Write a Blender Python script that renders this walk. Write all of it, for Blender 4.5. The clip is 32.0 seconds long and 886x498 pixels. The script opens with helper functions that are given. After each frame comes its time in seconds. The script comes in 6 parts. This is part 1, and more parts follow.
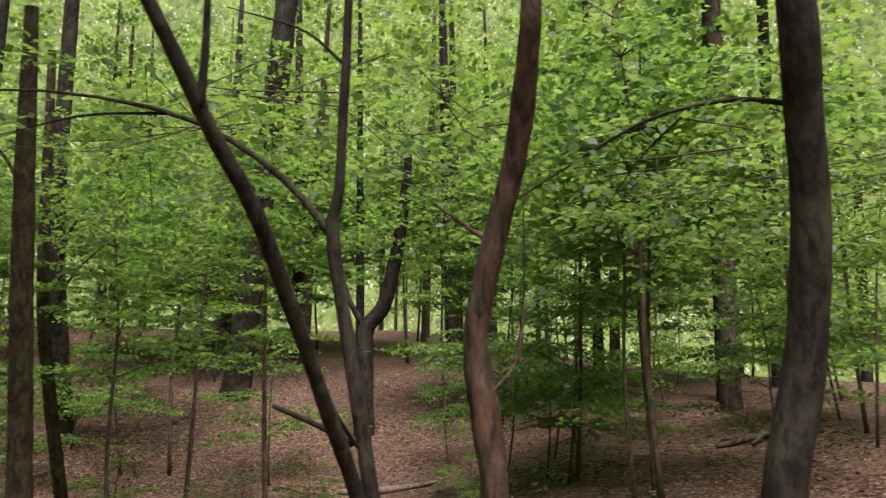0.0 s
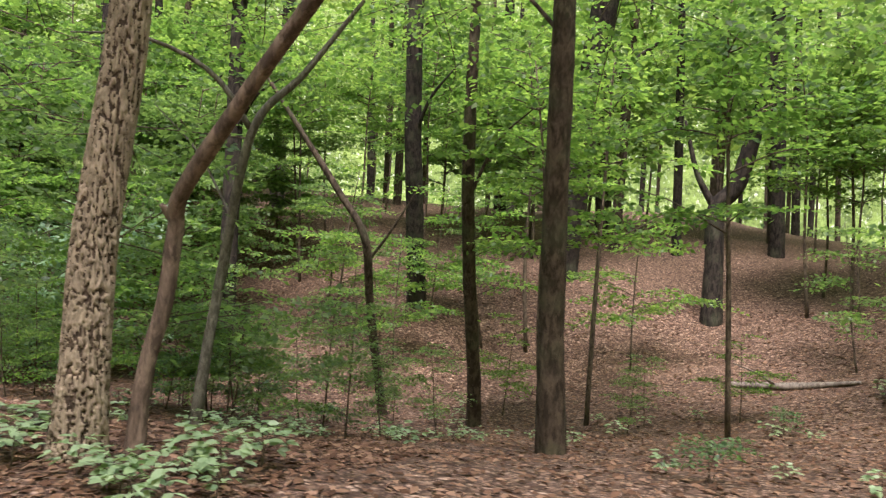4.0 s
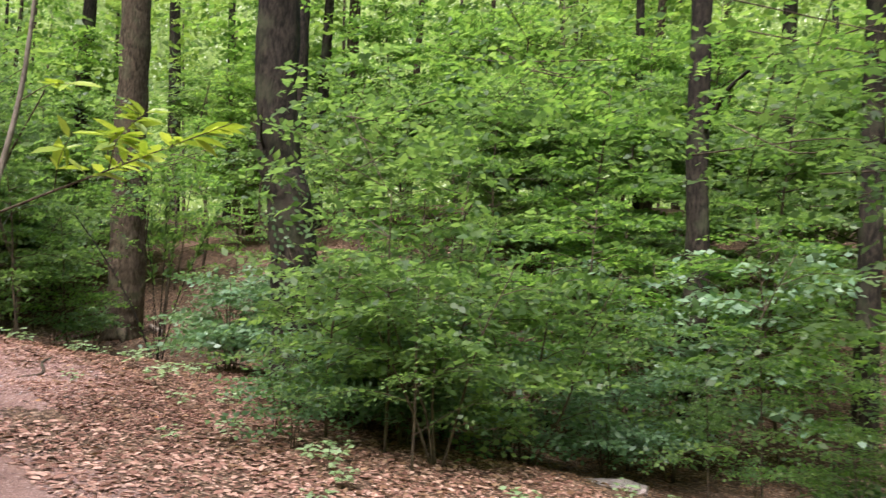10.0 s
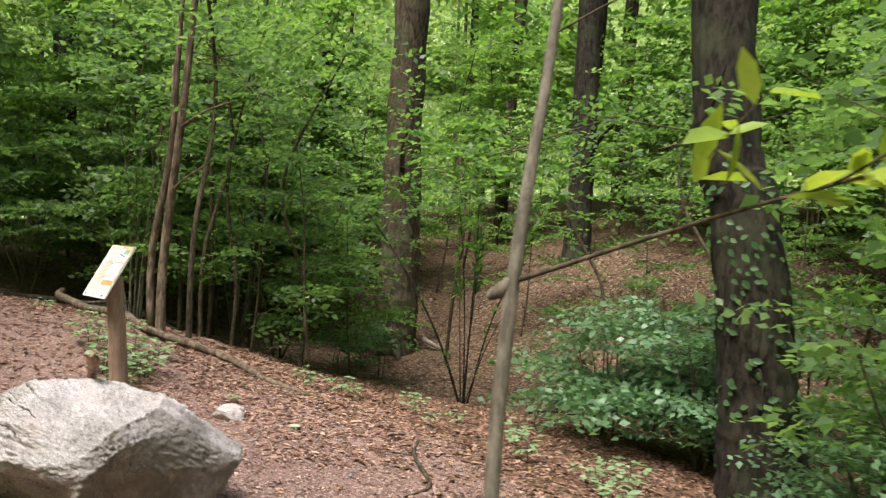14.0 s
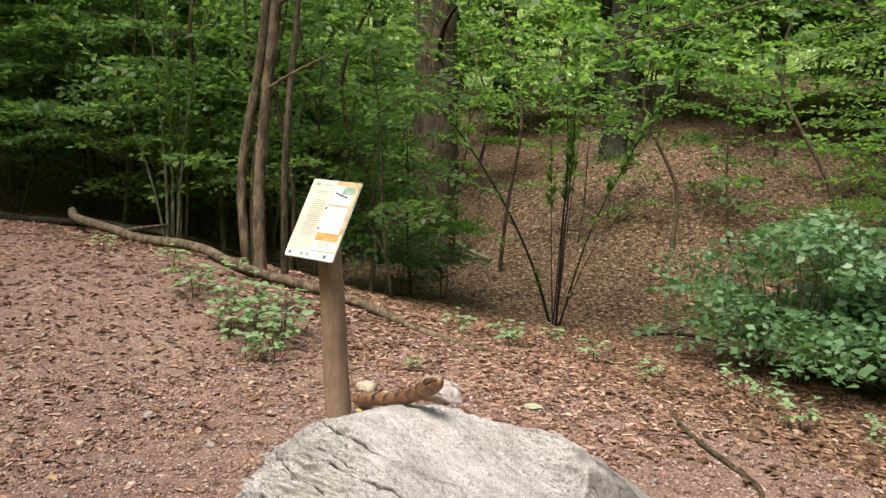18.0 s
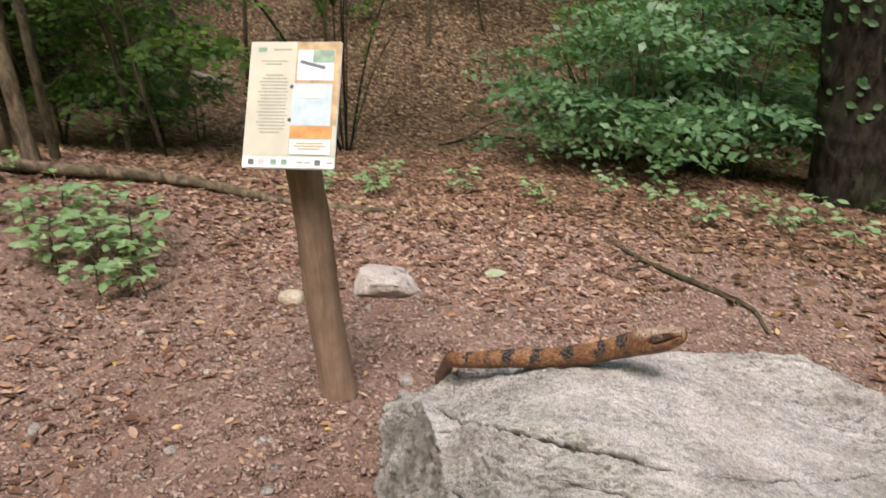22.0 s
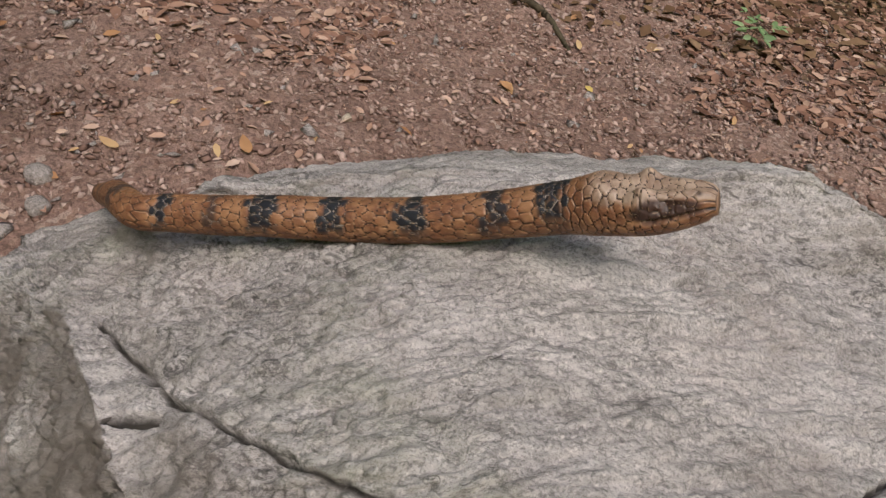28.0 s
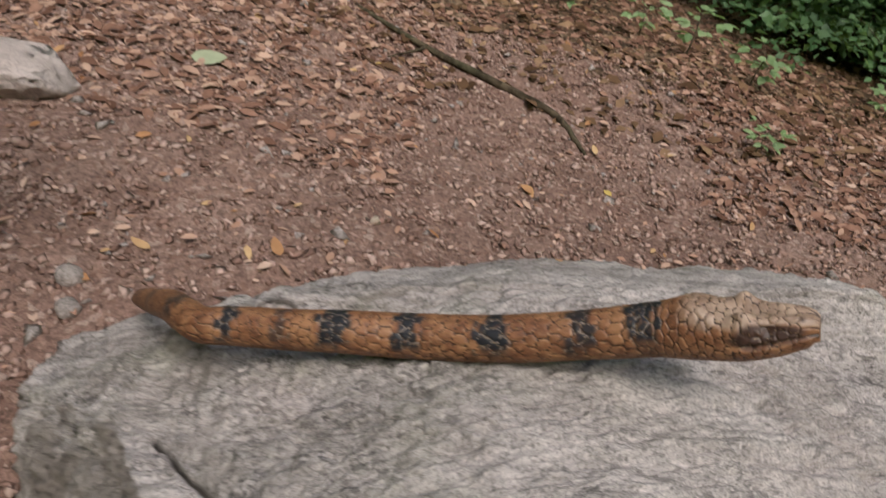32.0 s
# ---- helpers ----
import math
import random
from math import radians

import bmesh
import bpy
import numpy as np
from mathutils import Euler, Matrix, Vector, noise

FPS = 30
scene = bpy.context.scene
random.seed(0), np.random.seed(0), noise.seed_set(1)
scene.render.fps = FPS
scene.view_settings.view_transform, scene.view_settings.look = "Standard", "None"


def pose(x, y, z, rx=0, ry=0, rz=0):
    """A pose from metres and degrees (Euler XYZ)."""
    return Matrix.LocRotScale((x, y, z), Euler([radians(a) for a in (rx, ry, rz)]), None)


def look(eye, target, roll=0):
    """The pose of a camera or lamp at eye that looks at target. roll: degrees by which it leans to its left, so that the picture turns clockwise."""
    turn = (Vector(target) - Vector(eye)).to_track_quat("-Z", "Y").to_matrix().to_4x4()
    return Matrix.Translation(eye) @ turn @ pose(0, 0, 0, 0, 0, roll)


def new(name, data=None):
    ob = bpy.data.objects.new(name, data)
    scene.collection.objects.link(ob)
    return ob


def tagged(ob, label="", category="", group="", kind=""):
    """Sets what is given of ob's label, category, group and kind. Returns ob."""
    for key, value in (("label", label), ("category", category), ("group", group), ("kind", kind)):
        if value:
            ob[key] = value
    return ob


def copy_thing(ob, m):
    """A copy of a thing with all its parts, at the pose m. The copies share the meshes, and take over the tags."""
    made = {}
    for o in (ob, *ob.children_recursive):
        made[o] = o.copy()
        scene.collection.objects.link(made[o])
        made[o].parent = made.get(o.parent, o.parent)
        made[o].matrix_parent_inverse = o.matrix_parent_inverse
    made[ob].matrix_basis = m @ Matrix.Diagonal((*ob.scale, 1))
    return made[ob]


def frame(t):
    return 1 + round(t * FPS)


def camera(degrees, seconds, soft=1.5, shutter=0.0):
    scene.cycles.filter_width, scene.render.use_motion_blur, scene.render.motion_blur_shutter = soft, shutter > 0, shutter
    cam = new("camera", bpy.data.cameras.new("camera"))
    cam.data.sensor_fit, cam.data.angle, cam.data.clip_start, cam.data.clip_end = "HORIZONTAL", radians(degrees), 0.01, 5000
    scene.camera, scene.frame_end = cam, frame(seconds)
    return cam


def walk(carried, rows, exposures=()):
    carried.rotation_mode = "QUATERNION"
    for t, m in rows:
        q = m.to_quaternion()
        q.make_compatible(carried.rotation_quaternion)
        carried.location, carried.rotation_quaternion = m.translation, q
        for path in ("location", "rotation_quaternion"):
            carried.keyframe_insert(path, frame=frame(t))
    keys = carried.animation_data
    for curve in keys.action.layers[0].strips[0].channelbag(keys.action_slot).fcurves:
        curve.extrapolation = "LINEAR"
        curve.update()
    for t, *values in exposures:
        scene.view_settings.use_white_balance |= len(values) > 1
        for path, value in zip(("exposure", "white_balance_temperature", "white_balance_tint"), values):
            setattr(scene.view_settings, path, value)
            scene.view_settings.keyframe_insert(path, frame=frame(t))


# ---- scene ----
cam = camera(59.01, 32.0, soft=1.3, shutter=0.35)
EXPOSURES = [(0, 1.25, 6100, 32), (1, 1.6, 6100, 31), (2, 1.7, 6050, 31), (6, 1.92, 5950, 28), (9, 1.75, 5950, 26), (13, 1.52, 6100, 15), (16, 1.4, 6300, 10), (19, 1.28, 6400, 10), (22, 1.0, 6300, 12), (24, 0.72, 6250, 12), (32, 0.42, 6250, 12)]
# seconds, eye, target, roll
ROWS = [
    (0, (19.559, -1.937, 1.012), (19.316, 0.021, 1.342), 0.04),
    (0.5, (19.116, -1.92, 1.016), (18.769, 0.024, 1.331), 0.79),
    (1, (18.633, -1.763, 0.981), (18.09, 0.145, 1.236), 2.03),
    (1.5, (18.161, -1.76, 0.938), (17.485, 0.112, 1.133), 3.21),
    (2, (17.632, -1.87, 0.927), (16.942, 0.002, 1.073), 4.02),
    (2.5, (17.115, -1.768, 0.918), (16.409, 0.101, 1.009), 4.36),
    (4.5, (15.26, -1.434, 0.916), (14.515, 0.422, 0.937), 1.38),
    (5, (14.84, -1.568, 0.924), (14.013, 0.252, 0.958), 1.44),
    (5.5, (14.488, -1.604, 0.932), (13.578, 0.177, 0.907), 1.18),
    (6, (14.013, -1.529, 0.975), (13.044, 0.221, 0.948), 0.45),
    (6.5, (13.527, -1.558, 1.009), (12.586, 0.207, 0.997), 0.30),
    (7, (13.023, -1.511, 1.037), (12.062, 0.243, 1.021), 0.81),
    (7.5, (12.556, -1.456, 1.103), (11.46, 0.217, 1.081), 0.51),
    (8, (12.063, -1.439, 1.12), (10.991, 0.25, 1.107), 0.27),
    (8.5, (11.533, -1.332, 1.151), (10.414, 0.326, 1.167), 0.46),
    (9, (10.921, -1.342, 1.195), (9.704, 0.244, 1.247), 1.42),
    (9.5, (10.311, -1.394, 1.246), (9.045, 0.153, 1.303), 1.83),
    (10, (9.759, -1.286, 1.305), (8.33, 0.112, 1.344), 2.31),
    (10.5, (9.256, -1.211, 1.348), (7.787, 0.146, 1.349), 2.90),
    (11, (8.703, -1.127, 1.397), (7.163, 0.148, 1.403), 3.02),
    (11.5, (8.131, -1.048, 1.461), (6.475, 0.073, 1.504), 3.40),
    (12, (7.462, -1.071, 1.522), (5.787, 0.021, 1.571), 3.74),
    (12.5, (6.878, -1.1, 1.553), (5.173, -0.054, 1.597), 3.83),
    (13, (6.27, -1.134, 1.611), (4.543, -0.126, 1.634), 4.79),
    (13.5, (5.678, -1.188, 1.632), (3.982, -0.129, 1.643), 4.28),
    (14, (5.062, -1.236, 1.689), (3.359, -0.189, 1.657), 3.67),
    (14.5, (4.502, -1.327, 1.7), (2.792, -0.293, 1.623), 3.54),
    (16.5, (2.933, -1.83, 1.761), (1.282, -0.72, 1.562), 2.01),
    (17, (2.666, -1.912, 1.756), (0.983, -0.857, 1.517), 3.76),
    (17.5, (2.552, -2.095, 1.758), (0.929, -0.959, 1.489), 3.88),
    (18, (2.419, -2.162, 1.759), (0.847, -0.965, 1.452), 2.68),
    (18.5, (2.17, -2.179, 1.762), (0.642, -0.934, 1.421), 1.69),
    (19, (1.902, -2.255, 1.775), (0.408, -0.986, 1.372), 1.32),
    (19.5, (1.678, -2.31, 1.764), (0.26, -0.977, 1.307), 0.37),
    (20, (1.422, -2.288, 1.776), (0.063, -0.909, 1.276), -0.98),
    (20.5, (1.216, -2.337, 1.792), (-0.017, -0.878, 1.201), -1.67),
    (21, (0.999, -2.425, 1.812), (-0.069, -0.874, 1.137), -2.18),
    (21.5, (0.827, -2.38, 1.835), (-0.178, -0.81, 1.111), -2.79),
    (22, (0.668, -2.306, 1.85), (-0.221, -0.698, 1.06), -1.44),
    (22.5, (0.526, -2.341, 1.841), (-0.132, -0.772, 0.791), 0.23),
    (23, (0.449, -2.374, 1.848), (-0.086, -0.827, 0.699), 0.78),
    (23.5, (0.433, -2.356, 1.831), (-0.022, -0.833, 0.617), 1.54),
    (24, (0.414, -2.313, 1.797), (0.009, -0.846, 0.499), 2.43),
    (24.5, (0.366, -2.219, 1.773), (-0.034, -0.8, 0.421), 4.06),
    (25, (0.232, -2.152, 1.753), (-0.107, -0.734, 0.384), 4.15),
    (25.5, (0.142, -2.047, 1.72), (-0.063, -0.619, 0.335), 4.90),
    (26, (0.091, -1.764, 1.68), (-0.016, -0.311, 0.31), 6.27),
    (26.5, (0.049, -1.534, 1.599), (0.111, -0.063, 0.246), 10.40),
    (28.5, (0.13, -1.179, 1.365), (0.146, 0.212, -0.072), 14.10),
    (29, (0.135, -1.152, 1.373), (0.148, 0.24, -0.063), 13.47),
    (29.5, (0.133, -1.129, 1.354), (0.14, 0.279, -0.066), 12.96),
    (30, (0.13, -1.109, 1.312), (0.132, 0.314, -0.094), 12.72),
    (30.5, (0.111, -1.07, 1.277), (0.125, 0.365, -0.115), 13.66),
    (31, (0.1, -1.054, 1.264), (0.125, 0.406, -0.102), 14.54),
    (31.5, (0.098, -1.077, 1.281), (0.127, 0.403, -0.065), 14.27),
    (32, (0.002, -1.199, 1.374), (-0.001, 0.364, 0.127), 13.52),
]
walk(cam, [(t, look(eye, to, roll)) for t, eye, to, roll in ROWS], exposures=EXPOSURES)

# ---- light ----
world = bpy.data.worlds.new("world")
scene.world = world
world.use_nodes = True
_wn = world.node_tree.nodes
_sky = _wn.new("ShaderNodeTexSky")
_sky.sky_type = "NISHITA"
_sky.sun_disc = False
_sky.sun_elevation = radians(62)
_sky.sun_rotation = radians(160)
_sky.air_density, _sky.dust_density, _sky.ozone_density = 1.0, 4.0, 1.0
world.node_tree.links.new(_sky.outputs[0], _wn["Background"].inputs[0])
_wn["Background"].inputs[1].default_value = 0.125

sun = new("sun", bpy.data.lights.new("sun", "SUN"))
sun.data.energy, sun.data.angle, sun.data.color = 2.2, radians(28), (1.0, 0.96, 0.88)
_az, _el = radians(160), radians(62)
sun.matrix_world = look((30 * math.sin(_az) * math.cos(_el), 30 * math.cos(_az) * math.cos(_el), 30 * math.sin(_el)), (0, 0, 0))

# ---- materials ----


class Nodes:
    """Short way to wire a procedural material."""

    def __init__(self, name):
        self.m = bpy.data.materials.new(name)
        self.m.use_nodes = True
        self.t = self.m.node_tree
        self.bsdf = self.t.nodes["Principled BSDF"]

    def add(self, kind, **inputs):
        n = self.t.nodes.new("ShaderNode" + kind)
        for k, v in inputs.items():
            self.put(n, k.replace("_", " "), v)
        return n

    def put(self, n, key, v):
        s = n.inputs[key]
        if isinstance(v, bpy.types.NodeSocket):
            self.t.links.new(v, s)
        else:
            s.default_value = v

    def coord(self, kind="Object", scale=(1, 1, 1)):
        c = self.t.nodes.new("ShaderNodeTexCoord")
        mp = self.add("Mapping", Scale=scale)
        self.t.links.new(c.outputs[kind], mp.inputs["Vector"])
        return mp.outputs["Vector"]

    def world_pos(self, scale=(1, 1, 1)):
        g = self.t.nodes.new("ShaderNodeNewGeometry")
        mp = self.add("Mapping", Scale=scale)
        self.t.links.new(g.outputs["Position"], mp.inputs["Vector"])
        return mp.outputs["Vector"]

    def noise(self, vec, scale, detail=4.0, rough=0.55, distort=0.0):
        n = self.add("TexNoise", Scale=scale, Detail=detail, Roughness=rough, Distortion=distort)
        self.t.links.new(vec, n.inputs["Vector"])
        return n.outputs["Fac"]

    def ramp(self, fac, stops):
        n = self.t.nodes.new("ShaderNodeValToRGB")
        e = n.color_ramp.elements
        while len(e) < len(stops):
            e.new(0.5)
        for el, (p, c) in zip(e, stops):
            el.position, el.color = p, (*c, 1) if len(c) == 3 else c
        self.t.links.new(fac, n.inputs["Fac"])
        return n.outputs["Color"]

    def mix(self, fac, a, b, mode="MIX"):
        n = self.t.nodes.new("ShaderNodeMix")
        n.data_type, n.blend_type = "RGBA", mode
        for s, v in ((n.inputs[0], fac), (n.inputs[6], a), (n.inputs[7], b)):
            if isinstance(v, bpy.types.NodeSocket):
                self.t.links.new(v, s)
            else:
                s.default_value = v if not isinstance(v, tuple) or len(v) == 4 else (*v, 1)
        return n.outputs[2]

    def bump(self, height, strength=0.5, distance=0.01, normal=None):
        n = self.add("Bump", Strength=strength, Distance=distance, Height=height)
        if normal is not None:
            self.t.links.new(normal, n.inputs["Normal"])
        return n.outputs["Normal"]

    def done(self, color=None, rough=0.8, normal=None, spec=0.3):
        for k, v in (("Base Color", color), ("Roughness", rough), ("Normal", normal), ("Specular IOR Level", spec)):
            if v is not None:
                self.put(self.bsdf, k, v if not isinstance(v, tuple) or len(v) == 4 else (*v, 1))
        return self.m


def leaf_material(name, low, mid, high, gloss=0.45, clear=0.35):
    """Thin leaves: a per-leaf colour, some gloss, and light that comes through."""
    n = Nodes(name)
    g = n.t.nodes.new("ShaderNodeNewGeometry")
    o = n.t.nodes.new("ShaderNodeObjectInfo")
    add = n.t.nodes.new("ShaderNodeMath")
    add.operation = "ADD"
    n.t.links.new(g.outputs["Random Per Island"], add.inputs[0])
    mul = n.t.nodes.new("ShaderNodeMath")
    mul.operation = "MULTIPLY_ADD"
    n.t.links.new(o.outputs["Random"], mul.inputs[0])
    mul.inputs[1].default_value, mul.inputs[2].default_value = 0.4, -0.2
    n.t.links.new(mul.outputs[0], add.inputs[1])
    col = n.ramp(add.outputs[0], [(0.0, low), (0.5, mid), (1.0, high)])
    blotch = n.noise(n.world_pos(), 22.0, 3.0)
    col = n.mix(n.ramp(blotch, [(0.35, (0, 0, 0)), (0.75, (0.35, 0.35, 0.35))]), col, tuple(0.7 * c for c in low))
    n.done(col, gloss, n.bump(n.noise(n.world_pos(), 60.0, 2.0), 0.25, 0.004), 0.6 if gloss < 0.6 else 0.12)
    tr = n.t.nodes.new("ShaderNodeBsdfTranslucent")
    n.t.links.new(n.mix(1.0, col, (1.0, 1.0, 0.6), "MULTIPLY"), tr.inputs["Color"])
    mx = n.t.nodes.new("ShaderNodeMixShader")
    mx.inputs[0].default_value = clear
    n.t.links.new(n.bsdf.outputs[0], mx.inputs[1])
    n.t.links.new(tr.outputs[0], mx.inputs[2])
    n.t.links.new(mx.outputs[0], n.t.nodes["Material Output"].inputs["Surface"])
    return n.m


def bark_material(name, dark, light, scale=14.0, stretch=0.16, depth=0.012, moss=0.0):
    n = Nodes(name)
    v = n.coord("Object", (1, 1, stretch))
    big, fine = n.noise(v, scale, 6.0, 0.65, 0.4), n.noise(v, scale * 5, 4.0)
    col = n.mix(n.ramp(big, [(0.41, (0, 0, 0)), (0.57, (1, 1, 1))]), dark, light)
    tone = n.noise(n.coord("Object"), 5.0, 3.0)
    col = n.mix(n.ramp(tone, [(0.4, (0.5, 0.5, 0.5)), (0.6, (0, 0, 0))]), col, tuple(0.55 * (a + b) * 0.6 for a, b in zip(dark, light)))
    col = n.mix(n.ramp(fine, [(0.3, (0, 0, 0)), (0.8, (0.5, 0.5, 0.5))]), col, tuple(0.45 * c for c in dark))
    patch = n.noise(n.coord("Object"), 2.3, 3.0)
    col = n.mix(n.ramp(patch, [(0.5, (0, 0, 0)), (0.72, (moss, moss, moss))]), col, (0.085, 0.105, 0.05))
    h = n.mix(0.3, big, fine)
    return n.done(col, 0.9, n.bump(h, 0.9, depth), 0.15)


LEAF = leaf_material("understory_leaf", (0.095, 0.18, 0.055), (0.16, 0.275, 0.08), (0.24, 0.37, 0.11), 0.42, 0.72)
LEAF_LIGHT = leaf_material("sunny_leaf", (0.09, 0.19, 0.042), (0.16, 0.30, 0.06), (0.26, 0.41, 0.09), 0.42, 0.75)
LEAF_DARK = leaf_material("shade_leaf", (0.075, 0.155, 0.06), (0.12, 0.23, 0.08), (0.20, 0.34, 0.13), 0.40, 0.6)
LEAF_PALE = leaf_material("pale_leaf", (0.11, 0.21, 0.10), (0.17, 0.30, 0.145), (0.26, 0.39, 0.205), 0.4, 0.4)
ROUND_LEAF = leaf_material("rounded_blue_green_leaf", (0.085, 0.17, 0.075), (0.135, 0.25, 0.11), (0.21, 0.34, 0.16), 0.4, 0.5)
SEEDLING_LEAF = leaf_material("pale_seedling_leaf", (0.19, 0.30, 0.13), (0.29, 0.42, 0.20), (0.40, 0.52, 0.29), 0.45, 0.45)
LEAF_YELLOW = leaf_material("yellow_green_leaf", (0.22, 0.33, 0.03), (0.34, 0.46, 0.04), (0.5, 0.6, 0.08), 0.4, 0.45)
LEAF_FAR = leaf_material("far_leaf", (0.11, 0.21, 0.045), (0.185, 0.305, 0.066), (0.29, 0.42, 0.105), 0.5, 0.7)
LITTER = leaf_material("dead_leaf", (0.115, 0.057, 0.038), (0.28, 0.155, 0.108), (0.53, 0.36, 0.265), 0.75, 0.08)
# a browner leaf, darkened further: canopy shade is put into its colour
LITTER_BROWN = leaf_material("shaded_brown_leaf", (0.06, 0.032, 0.016), (0.155, 0.088, 0.048), (0.32, 0.205, 0.12), 0.8, 0.08)
LITTER_ORANGE = leaf_material("orange_dead_leaf", (0.28, 0.13, 0.06), (0.42, 0.23, 0.11), (0.55, 0.38, 0.2), 0.7, 0.1)
WITHERED = leaf_material("withered_pale_leaf", (0.28, 0.31, 0.19), (0.36, 0.39, 0.26), (0.43, 0.45, 0.32), 0.7, 0.1)
LITTER_YELLOW = leaf_material("yellow_fallen_leaf", (0.45, 0.30, 0.07), (0.58, 0.42, 0.12), (0.66, 0.52, 0.2), 0.6, 0.15)
BARK = bark_material("grey_brown_bark", (0.026, 0.019, 0.011), (0.115, 0.087, 0.055), 17.0, 0.33, 0.02, 0.4)
BARK_DARK = bark_material("dark_bark", (0.010, 0.008, 0.006), (0.052, 0.042, 0.029), 17.0, 0.33, 0.02, 0.35)
BARK_RED = bark_material("reddish_bark", (0.016, 0.011, 0.008), (0.11, 0.068, 0.042), 11.0, 0.22, 0.025, 0.25)
BARK_PALE = bark_material("furrowed_pale_bark", (0.19, 0.15, 0.095), (0.38, 0.31, 0.20), 30.0, 0.25, 0.012)
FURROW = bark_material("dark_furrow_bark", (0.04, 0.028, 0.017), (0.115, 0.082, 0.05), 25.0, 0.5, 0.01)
LOG = bark_material("weathered_log_bark", (0.07, 0.05, 0.034), (0.25, 0.185, 0.125), 17.0, 0.3, 0.03, 0.2)
TWIG = bark_material("twig_bark", (0.05, 0.038, 0.024), (0.16, 0.125, 0.08), 30.0, 0.3, 0.004)
LICHEN = bark_material("pale_lichen_bark", (0.075, 0.068, 0.045), (0.21, 0.195, 0.14), 22.0, 0.3, 0.006, 0.5)
POLE = bark_material("smooth_grey_pole_bark", (0.11, 0.092, 0.068), (0.26, 0.225, 0.17), 20.0, 0.3, 0.004)


def ground_material():
    """Forest floor: a mosaic of dead leaves at two sizes, giving way to gritty reddish earth where feet have trodden."""
    n = Nodes("forest_floor")
    p = n.world_pos()
    big, mid, fine, grit = n.noise(p, 0.5, 4.0), n.noise(p, 9.0, 6.0, 0.7), n.noise(p, 70.0, 4.0, 0.7), n.noise(p, 230.0, 3.0, 0.75)
    bent = n.mix(0.045, p, n.add("TexNoise", Vector=p, Scale=14.0, Detail=2.0).outputs["Color"], "ADD")
    leaf, height = [], []
    for scale, edge in ((17.0, 0.5), (33.0, 0.55)):
        v = n.add("TexVoronoi", Scale=scale, Vector=bent)
        sep = n.t.nodes.new("ShaderNodeSeparateColor")
        n.t.links.new(v.outputs["Color"], sep.inputs[0])
        c = n.ramp(sep.outputs[0], [(0.0, (0.045, 0.027, 0.016)), (0.3, (0.10, 0.061, 0.036)), (0.6, (0.19, 0.12, 0.073)), (0.85, (0.28, 0.19, 0.12)), (1.0, (0.42, 0.305, 0.205))])
        rim = n.ramp(v.outputs["Distance"], [(edge - 0.15, (0, 0, 0)), (edge + 0.15, (0.75, 0.75, 0.75))])
        leaf.append(n.mix(rim, c, (0.03, 0.018, 0.011)))
        height.append(n.mix(0.5, sep.outputs[1], n.ramp(v.outputs["Distance"], [(0.0, (1, 1, 1)), (0.6, (0, 0, 0))])))
    sel = n.ramp(n.noise(p, 6.0, 3.0), [(0.46, (0, 0, 0)), (0.54, (1, 1, 1))])
    leafy = n.mix(sel, leaf[0], leaf[1])
    leafy = n.mix(n.ramp(mid, [(0.35, (0.35, 0.35, 0.35)), (0.65, (0, 0, 0))]), leafy, (0.05, 0.033, 0.02))
    soil = n.mix(n.ramp(mid, [(0.3, (0, 0, 0)), (0.7, (1, 1, 1))]), (0.20, 0.117, 0.09), (0.34, 0.212, 0.168))
    soil = n.mix(n.ramp(n.noise(p, 1.6, 4.0, 0.6), [(0.45, (0, 0, 0)), (0.68, (0.7, 0.7, 0.7))]), soil, (0.39, 0.26, 0.21))
    soil = n.mix(n.ramp(fine, [(0.4, (0.6, 0.6, 0.6)), (0.56, (0, 0, 0))]), soil, (0.055, 0.034, 0.025))
    chip = n.add("TexVoronoi", Scale=62.0, Vector=bent)
    cs = n.t.nodes.new("ShaderNodeSeparateColor")
    n.t.links.new(chip.outputs["Color"], cs.inputs[0])
    soil = n.mix(n.ramp(cs.outputs[0], [(0.72, (0, 0, 0)), (0.76, (0.75, 0.75, 0.75))]), soil, n.ramp(cs.outputs[1], [(0.0, (0.2, 0.11, 0.08)), (0.5, (0.33, 0.21, 0.16)), (1.0, (0.47, 0.36, 0.3))]))
    soil = n.mix(n.ramp(grit, [(0.42, (0.5, 0.5, 0.5)), (0.52, (0, 0, 0))]), soil, (0.07, 0.042, 0.032))
    at = n.t.nodes.new("ShaderNodeAttribute")
    at.attribute_name = "trodden"
    edge = n.add("Math")
    edge.operation = "MULTIPLY_ADD"
    n.t.links.new(mid, edge.inputs[0])
    edge.inputs[1].default_value = 1.4
    n.t.links.new(at.outputs["Fac"], edge.inputs[2])
    mask = n.ramp(edge.outputs[0], [(0.95, (0, 0, 0)), (1.3, (1, 1, 1))])
    col = n.mix(mask, leafy, soil)
    h = n.mix(mask, n.mix(sel, height[0], height[1]), n.mix(0.5, fine, n.mix(0.5, grit, cs.outputs[0])))
    return n.done(col, 0.92, n.bump(h, 0.9, 0.018), 0.15)


GROUND = ground_material()

# ---- building helpers ----
rng = np.random.default_rng(7)


